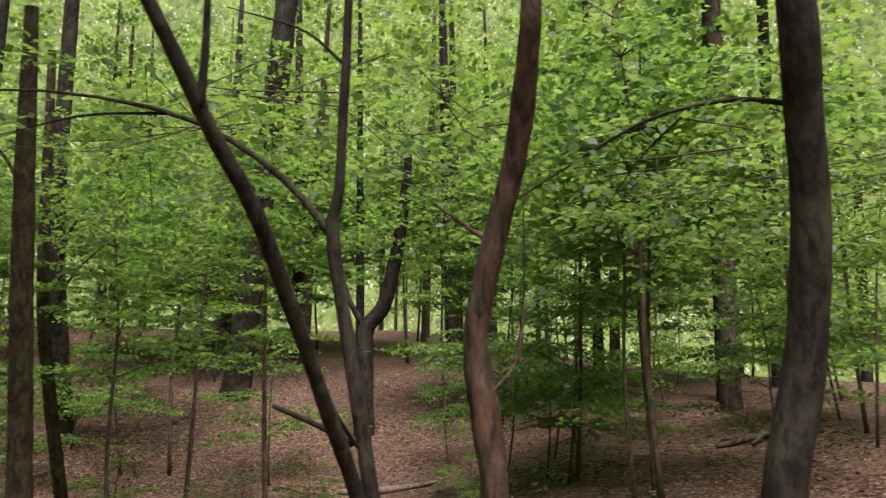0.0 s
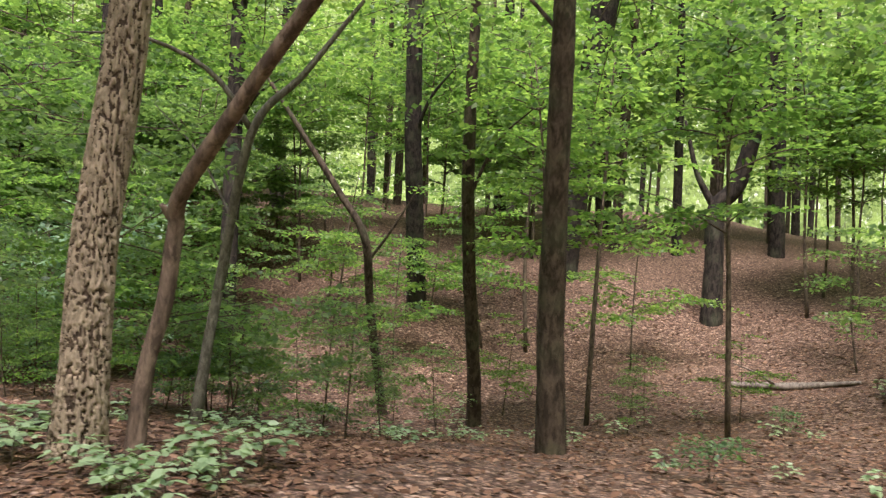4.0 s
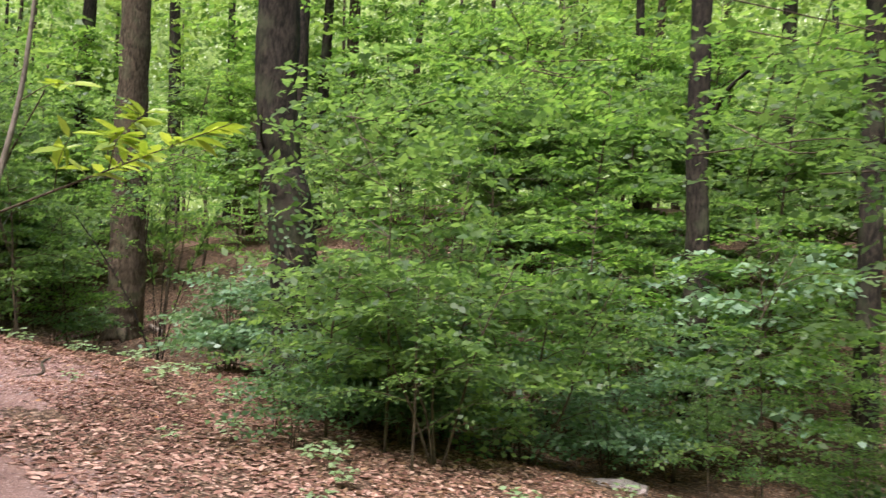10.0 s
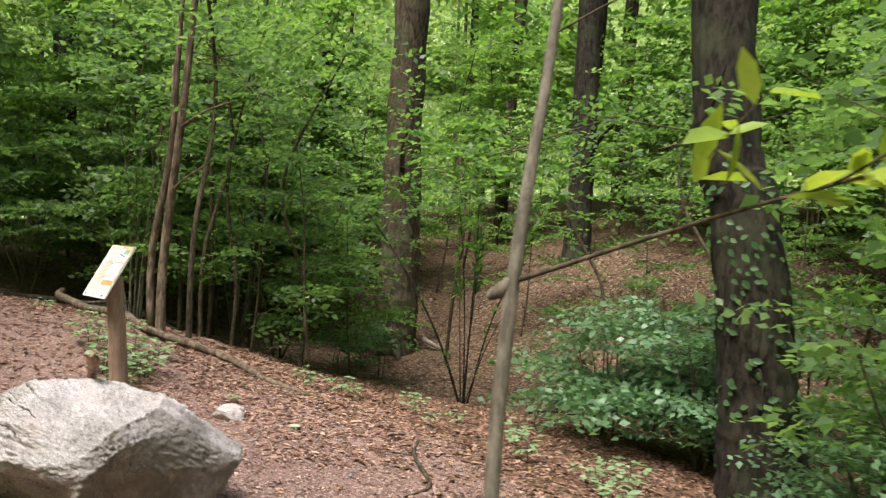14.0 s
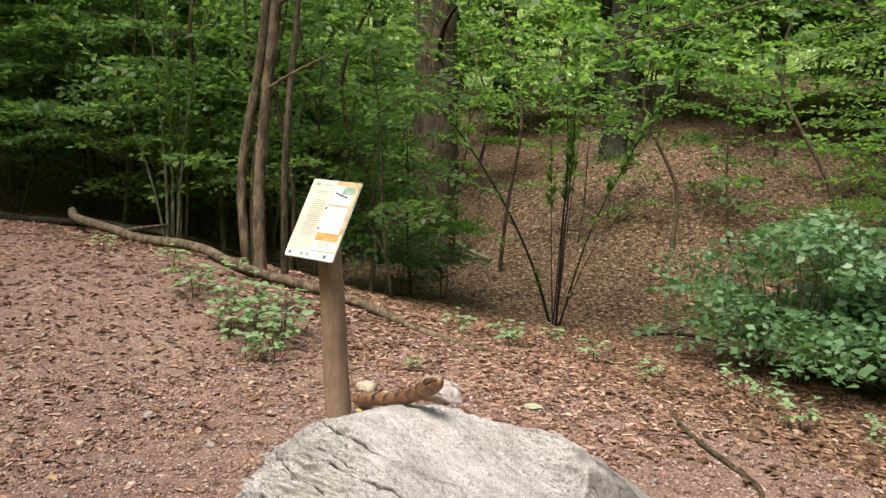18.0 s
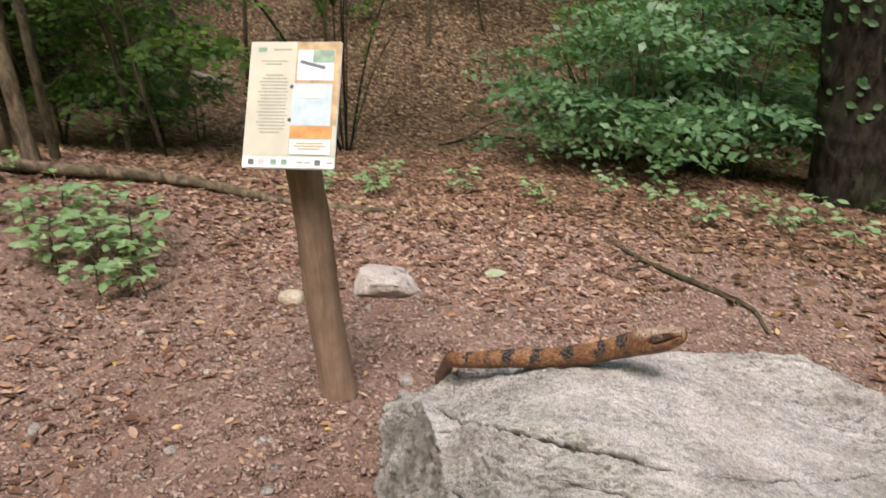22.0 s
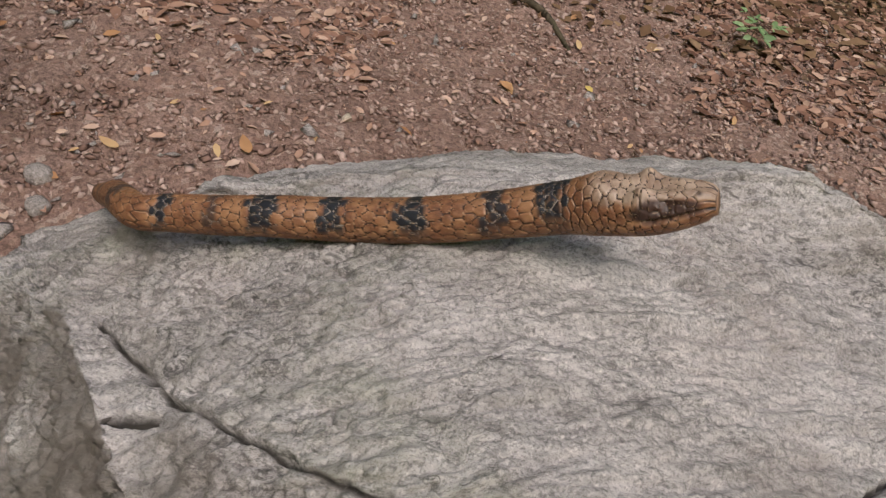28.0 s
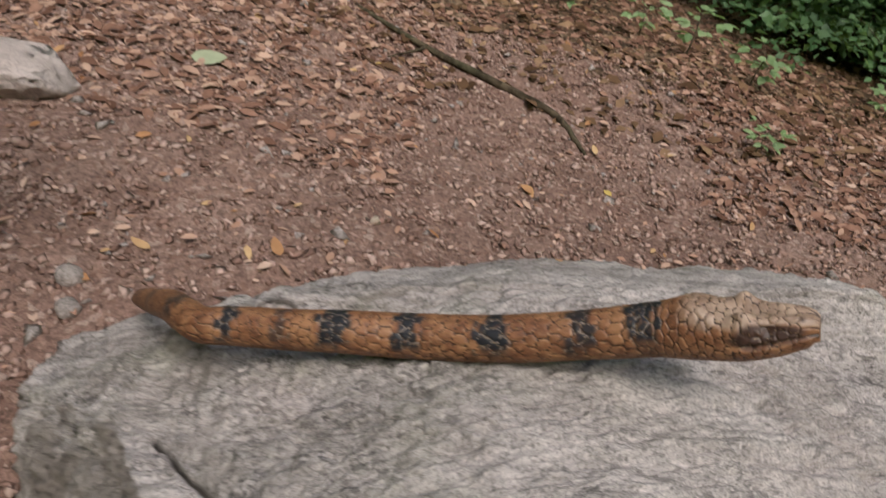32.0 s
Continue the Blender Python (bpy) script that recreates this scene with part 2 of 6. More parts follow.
def mesh(name, verts, faces, mat, parent=None, label="", smooth=True):
    """One mesh object from arrays; a child keeps the coordinates of its parent's base."""
    me = bpy.data.meshes.new(name)
    me.from_pydata([tuple(v) for v in np.asarray(verts, float)] if not isinstance(verts, list) else verts, [], [tuple(f) for f in faces] if not isinstance(faces, list) else faces)
    me.materials.append(mat)
    if smooth:
        me.shade_smooth()
    ob = new(name, me)
    if parent is not None:
        ob.parent = parent
    if label:
        ob["label"] = label
    return ob


def fast_mesh(name, verts, quads, mat, parent=None, label="", kind=""):
    """As mesh(), for many faces of four corners each, from numpy arrays."""
    me = bpy.data.meshes.new(name)
    verts, quads = np.asarray(verts, np.float32), np.asarray(quads, np.int32)
    me.vertices.add(len(verts))
    me.vertices.foreach_set("co", verts.ravel())
    me.loops.add(quads.size)
    me.loops.foreach_set("vertex_index", quads.ravel())
    k = quads.shape[1]
    me.polygons.add(len(quads))
    me.polygons.foreach_set("loop_start", np.arange(0, quads.size, k, dtype=np.int32))
    me.polygons.foreach_set("loop_total", np.full(len(quads), k, np.int32))
    me.materials.append(mat)
    me.update(calc_edges=True)
    me.validate()
    ob = new(name, me)
    if parent is not None:
        ob.parent = parent
    if label:
        ob["label"] = label
    if kind:
        ob["kind"] = kind
    return ob


def part(name, bm, mat, parent, label="", smooth=False):
    me = bpy.data.meshes.new(name)
    bm.to_mesh(me)
    bm.free()
    me.materials.append(mat)
    if smooth:
        me.shade_smooth()
    ob = new(name, me)
    ob.parent = parent
    if label:
        ob["label"] = label
    return ob


def thing(name, place, label, category, group="", rz=0.0):
    ob = new(name)
    ob.empty_display_size = 0.1
    ob.matrix_world = pose(*place, 0, 0, rz)
    return tagged(ob, label, category, group)


def spline(points, n):
    """A smooth line of n points (Catmull-Rom) through points of any width."""
    p = np.asarray(points, float)
    p = np.vstack([2 * p[0] - p[1], p, 2 * p[-1] - p[-2]])
    out = []
    for u in np.linspace(0, len(p) - 3 - 1e-6, n):
        i, f = int(u), u - int(u)
        a, b, c, d = p[i : i + 4]
        out.append(0.5 * (2 * b + (c - a) * f + (2 * a - 5 * b + 4 * c - d) * f * f + (3 * b - a - 3 * c + d) * f**3))
    return np.array(out)


def tube(points, radii, sides=8, rough=0.0, cap=True):
    """A tapering limb along points, with an uneven skin. Gives vertices and quads."""
    p, r = np.asarray(points, float), np.asarray(radii, float)
    if cap and sides > 4:
        p, r = np.vstack([p[:1], p, p[-1:]]), np.r_[1e-4, r, 1e-4]
    t = np.gradient(p, axis=0)
    t /= np.linalg.norm(t, axis=1, keepdims=True) + 1e-9
    ref = np.array([[1.0, 0, 0]] if np.abs(t[:, 2]).mean() > 0.5 else [[0, 0, 1.0]])
    a = np.cross(t, ref)
    a /= np.linalg.norm(a, axis=1, keepdims=True) + 1e-9
    b = np.cross(t, a)
    ang = np.linspace(0, 2 * math.pi, sides, endpoint=False)
    wob = 1 + rough * rng.standard_normal((len(p), sides))
    ring = p[:, None] + (np.cos(ang)[None, :, None] * a[:, None] + np.sin(ang)[None, :, None] * b[:, None]) * (r[:, None] * wob)[..., None]
    v = ring.reshape(-1, 3)
    i, j = np.meshgrid(np.arange(len(p) - 1), np.arange(sides), indexing="ij")
    j2 = (j + 1) % sides
    q = np.stack([i * sides + j, i * sides + j2, (i + 1) * sides + j2, (i + 1) * sides + j], -1).reshape(-1, 4)
    return v, q[:, ::-1]


def joined(pieces):
    vs, qs, n = [], [], 0
    for v, q in pieces:
        vs.append(v)
        qs.append(np.asarray(q) + n)
        n += len(v)
    return np.vstack(vs), np.vstack(qs)


# A leaf in its own plane: pointed at both ends, widest before the middle, folded along its rib.
LEAF_PLAIN = np.array([(0, 0, 0), (0.42, -0.3, 0.05), (1, 0, -0.06), (0.42, 0.3, 0.05)], float)


def leaf_cloud(at, ahead, up, size, fine=False, broad=1.0):
    """Leaves at points, each pointing ahead, with its face towards up."""
    at, ahead, up = (np.asarray(a, float) for a in (at, ahead, up))
    ahead = ahead / (np.linalg.norm(ahead, axis=1, keepdims=True) + 1e-9)
    side = np.cross(up, ahead)
    side /= np.linalg.norm(side, axis=1, keepdims=True) + 1e-9
    face = np.cross(ahead, side)
    base = np.array([(0, 0, 0), (0.3, -0.27, 0.04), (0.68, -0.24, 0.02), (1, 0, -0.08), (0.68, 0.24, 0.02), (0.3, 0.27, 0.04)], float) if fine else LEAF_PLAIN
    s = np.asarray(size, float)[:, None, None]
    v = at[:, None] + s * (base[None, :, 0:1] * ahead[:, None] + broad * base[None, :, 1:2] * side[:, None] + base[None, :, 2:3] * face[:, None])
    k = len(base)
    f = np.array([(0, 1, 2, 3), (0, 3, 4, 5)]) if fine else np.array([(0, 1, 2, 3)])
    q = (np.arange(len(at))[:, None, None] * k + f[None]).reshape(-1, 4)
    return v.reshape(-1, 3), q

# ---- ground ----
# Spot heights of the terrain: the path rises westwards, a gully lies north of it, a slope rises behind the gully.
PATH_SPOTS = [(21, -2, -0.45), (15, -1.6, -0.42), (11, -1.4, -0.2), (8, -1.1, 0.08), (5, -1.3, 0.2), (2.6, -2, 0.28), (0.6, -2.6, 0.3), (0.2, -1.35, 0.2), (-0.6, -0.95, 0.06), (-1, -0.2, 0.16), (-1.4, 0.8, 0.11), (-0.6, 2.1, -0.05), (0.4, 1.5, -0.1), (0.85, -0.2, 0.03), (-4, 0.7, 0.4), (-7, -3, 0.7), (10, -9, 0.2)]
GULLY_SPOTS = [(-2.3, 4.1, -0.42), (-5.3, 5.8, -0.92), (-10.2, 7.2, -0.75), (-8.5, 10.6, 1.15), (-15, 12, 1.6), (-3.5, 13, 0.9), (0.6, 4.95, -0.5), (5.3, 5.9, -1.0), (1.8, 9.2, -1.5), (4, 10.9, -1.65), (2.6, 15.7, -0.7), (12.3, 1.8, -0.28), (14, 6.2, -1.0), (12, 9.6, -1.75), (9.9, 11, -1.85), (12.2, 14.5, -1.46), (8.8, 15, -0.2), (15, 18.2, -0.3), (11.3, 19.1, 0.56), (12, 20.8, 1.0), (18.5, 3.3, -0.5), (21, 8, -0.5), (22, 9.8, -0.2), (24, 16, 0.4), (2, 20, 1.2), (-9, 17, 3.0), (-17, 17, 3.2), (-4, 20, 3.0), (12, 30, 2.6), (10, 40, 3.6)]
SPOTS = np.array(PATH_SPOTS + GULLY_SPOTS)
_far = np.hypot(SPOTS[:, None, 0] - SPOTS[None, :, 0], SPOTS[:, None, 1] - SPOTS[None, :, 1])
SLOPES = np.linalg.solve(np.sqrt(_far**2 + 1.5) + 0.02 * np.eye(len(SPOTS)), SPOTS[:, 2] - 0.2)


def ground_z(x, y):
    """Even ground round the boulder, evenly sloping ground between the spots further off, level at the edge of the woods."""
    x, y = np.asarray(x, float), np.asarray(y, float)
    d = (x[..., None] - SPOTS[:, 0]) ** 2 + (y[..., None] - SPOTS[:, 1]) ** 2
    w = 1 / (d + 0.5) ** 1.7
    near = (w * SPOTS[:, 2]).sum(-1) / w.sum(-1)
    slope = 0.2 + (np.sqrt(d + 1.5) * SLOPES).sum(-1)
    f = np.clip((np.hypot(x + 0.4, y - 0.2) - 2.2) / 1.8, 0, 1)
    f = f * f * (3 - 2 * f)
    g = np.clip((np.hypot(x - 4, y - 6) - 24) / 14, 0, 1)
    g = g * g * (3 - 2 * g)
    z = (1 - f) * near + f * ((1 - g) * slope + g * near)
    for k, a in ((0.7, 0.05), (1.9, 0.022), (4.7, 0.010)):
        z = z + a * np.sin(k * x + 1.7 * np.sin(0.8 * k * y)) * np.cos(k * 0.9 * y + 1.3 * np.sin(0.7 * k * x + 1))
    return z


def spread(marks):
    """Coordinates from one mark to the next with the given step."""
    out = []
    for (a, step), (b, _) in zip(marks, marks[1:]):
        out += list(np.arange(a, b - step / 2, step))
    return np.array(out + [marks[-1][0]])


gx = spread([(-400, 60), (-100, 10), (-30, 1.0), (-12, 0.25), (-4, 0.05), (3, 0.12), (24, 0.8), (40, 10), (100, 60), (400, 1)])
gy = spread([(-400, 60), (-100, 10), (-20, 1.0), (-4, 0.2), (-2.4, 0.05), (3, 0.12), (12, 0.3), (30, 1.0), (50, 10), (100, 60), (400, 1)])
X, Y = np.meshgrid(gx, gy, indexing="ij")
gv = np.stack([X, Y, ground_z(X, Y)], -1).reshape(-1, 3)
near = (np.abs(gv[:, 0]) < 5) & (np.abs(gv[:, 1]) < 5)
gv[near, 2] += 0.006 * rng.standard_normal(near.sum())
I, J = np.meshgrid(np.arange(len(gx) - 1), np.arange(len(gy) - 1), indexing="ij")
gq = np.stack([I * len(gy) + J, (I + 1) * len(gy) + J, (I + 1) * len(gy) + J + 1, I * len(gy) + J + 1], -1).reshape(-1, 4)
ground = fast_mesh("ground", gv, gq, GROUND)
ground.data.shade_smooth()
# where feet have worn the litter away: along the path and round the boulder
TRODDEN = np.array([(60, -4, 0.9), (22, -2, 0.9), (15, -1.6, 0.9), (10, -1.3, 0.9), (7.5, -1.1, 1.0), (5.5, -1.25, 1.1), (3.8, -1.5, 1.2), (1.8, -1.6, 1.5), (0.2, -1.3, 1.6), (-0.9, -0.4, 1.5), (-2.6, -1.2, 1.5), (-5, -2.2, 1.3), (-12, -4, 1.0)])
worn = np.zeros(len(gv))
for a, b in list(zip(TRODDEN, TRODDEN[1:])) + [(np.array((0.2, -1.3, 1.5)), np.array((0.4, 0.6, 1.0))), (np.array((1.6, -0.8, 1.3)), np.array((1.3, 0.2, 1.0)))]:
    f = np.clip(((gv[:, :2] - a[:2]) @ (b - a)[:2]) / ((b - a)[:2] @ (b - a)[:2]), 0, 1)
    off = np.hypot(*(gv[:, :2] - a[:2] - f[:, None] * (b - a)[:2]).T)
    worn = np.maximum(worn, 1 - off / (2 * (a[2] + f * (b - a)[2])))
worn = np.clip(worn + 0.10 * np.sin(1.3 * gv[:, 0] + 2 * np.sin(0.7 * gv[:, 1])) * (worn > 0), 0, 1)
ground.data.attributes.new("trodden", "FLOAT", "POINT").data.foreach_set("value", (worn + 0.1 * (worn > 0)).astype(np.float32))
tagged(ground, "brown forest floor with trodden earth and leaf litter", "ground", kind="structure")

# ---- trees ----


def limb(parent, name, points, radii, mat, sides=8, n=None, rough=0.03, label=""):
    p = spline([(*q, r) for q, r in zip(points, radii)], n or 3 * len(points) + 2)
    v, q = tube(p[:, :3], np.maximum(p[:, 3], 0.003), sides, rough)
    ob = fast_mesh(name, v, q, mat, parent, label)
    ob.data.shade_smooth()
    return ob


def local(points, base):
    return [(x - base[0], y - base[1], z - base[2]) for x, y, z in points]


def crown_points(anchor, spread_r, count, flat=0.35, droop=0.1):
    a = rng.normal(size=(count, 3)) * np.array([spread_r, spread_r, spread_r * flat])
    a[:, 2] -= droop * np.hypot(a[:, 0], a[:, 1])
    return np.asarray(anchor) + a


def sprays(origins, heads, per, size, reach=0.45, tilt=0.35, fine=False):
    """Flat sprays: leaves set in two rows along short twigs that start at origins and run along heads."""
    o, h = np.asarray(origins, float), np.asarray(heads, float)
    h = h / (np.linalg.norm(h, axis=1, keepdims=True) + 1e-9)
    up = np.array([0, 0, 1.0]) + tilt * rng.normal(size=(len(o), 3))
    side = np.cross(up, h)
    side /= np.linalg.norm(side, axis=1, keepdims=True) + 1e-9
    k = np.arange(per)
    along = (k + 0.6) / per * reach
    row = np.where(k % 2, 1.0, -1.0)
    at = o[:, None] + along[None, :, None] * h[:, None] + (row * 0.02)[None, :, None] * side[:, None]
    at = at + np.array([0, 0, -1.0]) * (0.25 * along**2)[None, :, None]
    ahead = 0.75 * h[:, None] + row[None, :, None] * side[:, None] + 0.3 * rng.normal(size=(len(o), per, 3))
    upv = up[:, None] + 0.45 * rng.normal(size=(len(o), per, 3))
    s = size * (0.65 + 0.6 * rng.random((len(o), per)))
    n = len(o) * per
    return leaf_cloud(at.reshape(n, 3), ahead.reshape(n, 3), upv.reshape(n, 3), s.ravel(), fine, 1.1)


def sapling_parts(parent, height, branches, per, size, bark, leaf, wide=1.0, low=0.15, stems=1, fine=False, sides=6, reach=0.45):
    """A young tree: thin stems, side branches in tiers, and leaves in flat sprays along them."""
    o, h = [], []
    for s in range(stems):
        a0 = rng.uniform(0, 6.28)
        lean = rng.uniform(0.05, 0.22) * (1 if stems == 1 else 2.2)
        top = height * rng.uniform(0.8, 1.0)
        knots = [(0.04 * math.cos(a0) * (stems > 1), 0.04 * math.sin(a0) * (stems > 1), -0.08)]
        for f in (0.3, 0.65, 1.0):
            knots.append((lean * top * f * math.cos(a0) + rng.normal(0, 0.04), lean * top * f * math.sin(a0) + rng.normal(0, 0.04), top * f))
        r = 0.006 * height + 0.004
        limb(parent, "stem", knots, [r, 0.8 * r, 0.55 * r, 0.25 * r], bark, sides, 10)
        line = spline(knots, 40)
        twigs = []
        for b in range(max(3, branches // stems)):
            f = low + (1 - low) * rng.random()
            start = line[int(f * 39)]
            a = rng.uniform(0, 6.28)
            ln = wide * height * (0.42 - 0.28 * f) * rng.uniform(0.6, 1.2)
            d = np.array([math.cos(a), math.sin(a), rng.uniform(0.05, 0.45)])
            tip = start + ln * d + np.array([0, 0, -0.12 * ln])
            mid = start + 0.5 * ln * d + np.array([0, 0, 0.05 * ln])
            bl = spline([start, mid, tip], 8)
            twigs.append(tube(bl, np.linspace(0.35 * r, 0.0025, 8), 4))
            for g in np.linspace(0.2, 1.0, max(3, int(ln / 0.16))):
                p = bl[min(7, int(g * 7))]
                for sgn in (-1, 1):
                    aa = a + sgn * rng.uniform(0.35, 1.1)
                    o.append(p)
                    h.append((math.cos(aa), math.sin(aa), rng.uniform(-0.15, 0.2)))
        v, q = joined(twigs)
        fast_mesh("branchwork", v, q, bark, parent, "", "stuff")
    v, q = sprays(o, h, per, size, reach, 0.35, fine)
    fast_mesh("foliage", v, q, leaf, parent, "", "stuff")


def tree(base, points, radii, bark, label, limbs=(), crown=None, rough=0.03, leaf=None, group=""):
    """A trunk along points, side limbs as (points, radii), and a crown of leaf clumps as (centre, radius, clumps, leaf size)."""
    z = float(ground_z(base[0], base[1]))
    root = thing("tree", (base[0], base[1], z), label, "tree", group)
    o = (base[0], base[1], z)
    flare = radii[0] * 1.18
    pts = [(0, 0, -0.15), (0, 0, 0.04)] + local(points, o)
    p = spline([(*q, r) for q, r in zip(pts, [flare * 1.15, flare] + list(radii))], 110)
    v, q = tube(p[:, :3], np.maximum(p[:, 3], 0.003), 30, 0.0, False)
    ctr = np.repeat(p[:, :3], 30, axis=0)
    seed = 3.1 * base[0]
    dep = np.array([noise.noise(Vector((a[0] * 13 + seed, a[1] * 13, a[2] * 3.2))) + 0.5 * noise.noise(Vector((a[0] * 31, a[1] * 31 + seed, a[2] * 8))) for a in v])
    lump = np.array([noise.noise(Vector((a[0] * 3, a[1] * 3 + seed, a[2] * 1.3))) for a in v])
    v = ctr + (v - ctr) * (1 + rough * 2.2 * (np.clip(np.abs(dep) / 0.4, 0, 1) - 0.6) + 3.0 * rough * lump)[:, None]
    fast_mesh("trunk", v, q, bark, root).data.shade_smooth()
    for lp, lr in limbs:
        limb(root, "limb", local(lp, o), lr, bark, 7, 12)
    for c in crown or ():
        ctr, rad, clumps, size = c
        oo = crown_points(np.subtract(ctr, o), rad, clumps)
        hh = rng.normal(size=(clumps, 3)) * (1, 1, 0.25)
        v, q = sprays(oo, hh, 9, size, size * 5)
        fast_mesh("crown", v, q, leaf or LEAF, root)
    return root


tree((18.46, 2.95), [(18.46, 2.9, 0.2), (18.32, 2.5, 0.9), (18.13, 1.9, 1.8), (17.98, 1.6, 2.2), (17.85, 1.31, 2.6), (17.6, 1.0, 3.2), (17.2, 0.7, 4.0)], [0.047, 0.046, 0.043, 0.04, 0.036, 0.03, 0.022], BARK_DARK, "slender dark tree leaning over beside a forked one", [([(17.95, 1.5, 2.3), (18.0, 1.42, 2.6), (18.05, 1.3, 3.2)], [0.026, 0.02, 0.014]), ([(18.3, 2.45, 0.95), (18.38, 2.7, 0.75), (18.42, 2.95, 0.6)], [0.022, 0.018, 0.012]), ([(18.4, 2.9, 0.62), (18.2, 2.75, 0.75), (17.98, 2.62, 0.86)], [0.022, 0.018, 0.014])])
tree((18.5, 3.26), [(18.46, 3.23, 0.2), (18.32, 3.18, 1.1), (18.18, 3.14, 1.95), (18.24, 3.05, 2.3), (18.27, 2.99, 2.8), (18.3, 2.93, 3.2), (18.35, 2.8, 4.4)], [0.055, 0.052, 0.048, 0.034, 0.032, 0.03, 0.022], BARK_DARK, "slender dark tree that forks at head height", [([(18.18, 3.14, 1.95), (17.95, 3.1, 2.25), (17.6, 3.0, 2.55), (17.1, 2.9, 2.8), (16.2, 2.9, 3.0), (15.2, 2.9, 3.05)], [0.03, 0.026, 0.022, 0.017, 0.011, 0.004]), ([(17.1, 2.9, 2.8), (16.4, 3.0, 2.85), (15.6, 3.2, 2.8)], [0.012, 0.009, 0.004]), ([(18.29, 2.95, 3.1), (18.0, 2.9, 3.35), (17.5, 2.8, 3.5)], [0.014, 0.01, 0.004])])
tree((19.27, 3.58), [(19.23, 3.6, 0.26), (19.16, 3.65, 0.8), (19.10, 3.64, 1.3), (19.22, 3.58, 1.9), (19.42, 3.42, 2.64), (19.54, 3.09, 3.49), (19.6, 2.9, 4.8)], [0.095, 0.115, 0.09, 0.085, 0.083, 0.078, 0.07], BARK_RED, "crooked reddish-brown tree trunk with a burl", [([(19.25, 3.55, 1.95), (19.0, 3.7, 2.15), (18.7, 3.9, 2.4)], [0.02, 0.014, 0.006]), ([(19.2, 3.6, 0.9), (19.42, 3.8, 1.3), (19.45, 4.0, 2.6)], [0.014, 0.01, 0.005])], rough=0.05)
tree((21.05, 3.42), [(21.07, 3.41, 0.32), (21.24, 3.4, 1.09), (21.31, 3.29, 2.0), (21.26, 3.12, 2.7), (21.2, 2.91, 3.3), (21.1, 2.7, 5)], [0.14, 0.13, 0.125, 0.12, 0.118, 0.105], BARK_DARK, "thick dark curved tree trunk", [([(21.2, 3.14, 2.77), (20.86, 3.2, 2.84), (20.33, 3.32, 2.77), (19.75, 3.6, 2.51), (19.1, 3.8, 2.15)], [0.022, 0.016, 0.012, 0.008, 0.004]), ([(20.6, 3.25, 2.82), (20.3, 3.7, 2.6), (20.0, 4.1, 2.2)], [0.01, 0.007, 0.003])], rough=0.02)
tree((14.0, 6.17), [(13.97, 6.12, 0.2), (14.0, 5.95, 1.2), (14.08, 5.65, 3), (14.15, 5.4, 5), (14.2, 5.2, 9)], [0.13, 0.12, 0.11, 0.07], BARK, "straight grey-brown tree trunk in the leaf litter", [([(14.08, 5.65, 3.0), (13.5, 5.9, 3.6), (12.7, 6.1, 3.9)], [0.025, 0.018, 0.006])])
tree((11.68, 10.75), [(11.74, 10.5, -1.0), (11.8, 9.9, 0.6), (11.93, 9.25, 2.5), (12.2, 8.6, 6)], [0.11, 0.1, 0.09, 0.06], BARK, "slim brown tree trunk at the foot of the bank", [([(11.88, 9.5, 1.8), (12.3, 9.4, 2.6), (12.9, 9.3, 3.1)], [0.03, 0.02, 0.008])])
tree((12.57, 2.04), [(12.6, 2.06, 0.2), (12.68, 2.1, 0.6), (12.73, 2.1, 1.0), (12.82, 2.04, 1.22), (13.25, 1.96, 1.7), (13.75, 1.87, 2.22), (14.3, 1.8, 2.8), (15.2, 1.7, 3.6)], [0.05, 0.048, 0.047, 0.047, 0.045, 0.043, 0.038, 0.03], LOG, "thin bent tree trunk leaning away at an angle", [([(12.73, 2.1, 1.03), (12.7, 2.06, 1.1), (12.68, 2.03, 1.14)], [0.03, 0.024, 0.014])])
tree((10.5, 5.2), [(10.52, 5.3, -0.2), (10.56, 5.45, 0.66), (10.97, 5.29, 2.11), (11.39, 5.56, 2.75), (11.9, 5.84, 3.56)], [0.06, 0.055, 0.045, 0.035, 0.02], LICHEN, "thin grey leaning tree with a fork", [([(10.97, 5.29, 2.11), (10.6, 5.08, 2.68), (9.97, 4.77, 3.0), (9.2, 4.6, 3.05)], [0.035, 0.028, 0.018, 0.008]), ([(10.7, 5.4, 1.2), (10.3, 5.3, 1.9), (9.8, 5.2, 2.4)], [0.016, 0.012, 0.005])])
tree((9.96, 10.91), [(9.97, 10.65, -1.2), (10.0, 10.15, 0.1), (10.06, 9.75, 1.15), (9.6, 9.65, 1.9), (9.0, 9.48, 2.8), (8.4, 9.3, 3.7)], [0.075, 0.07, 0.065, 0.055, 0.045, 0.025], BARK, "thin curved tree trunk in the gully", [([(10.03, 9.9, 0.75), (10.5, 9.8, 1.3), (11.0, 9.7, 2.0)], [0.03, 0.02, 0.008])])
tree((11.2, 19.1), [(11.35, 19.0, 1.6), (11.95, 18.4, 5.6), (12.6, 17.8, 10), (13.4, 17.4, 20)], [0.37, 0.34, 0.31, 0.24], BARK_DARK, "large dark tree trunk on the far slope", [([(11.8, 18.6, 4.6), (12.8, 18.3, 5.8), (14, 18.0, 6.6)], [0.1, 0.07, 0.03])])
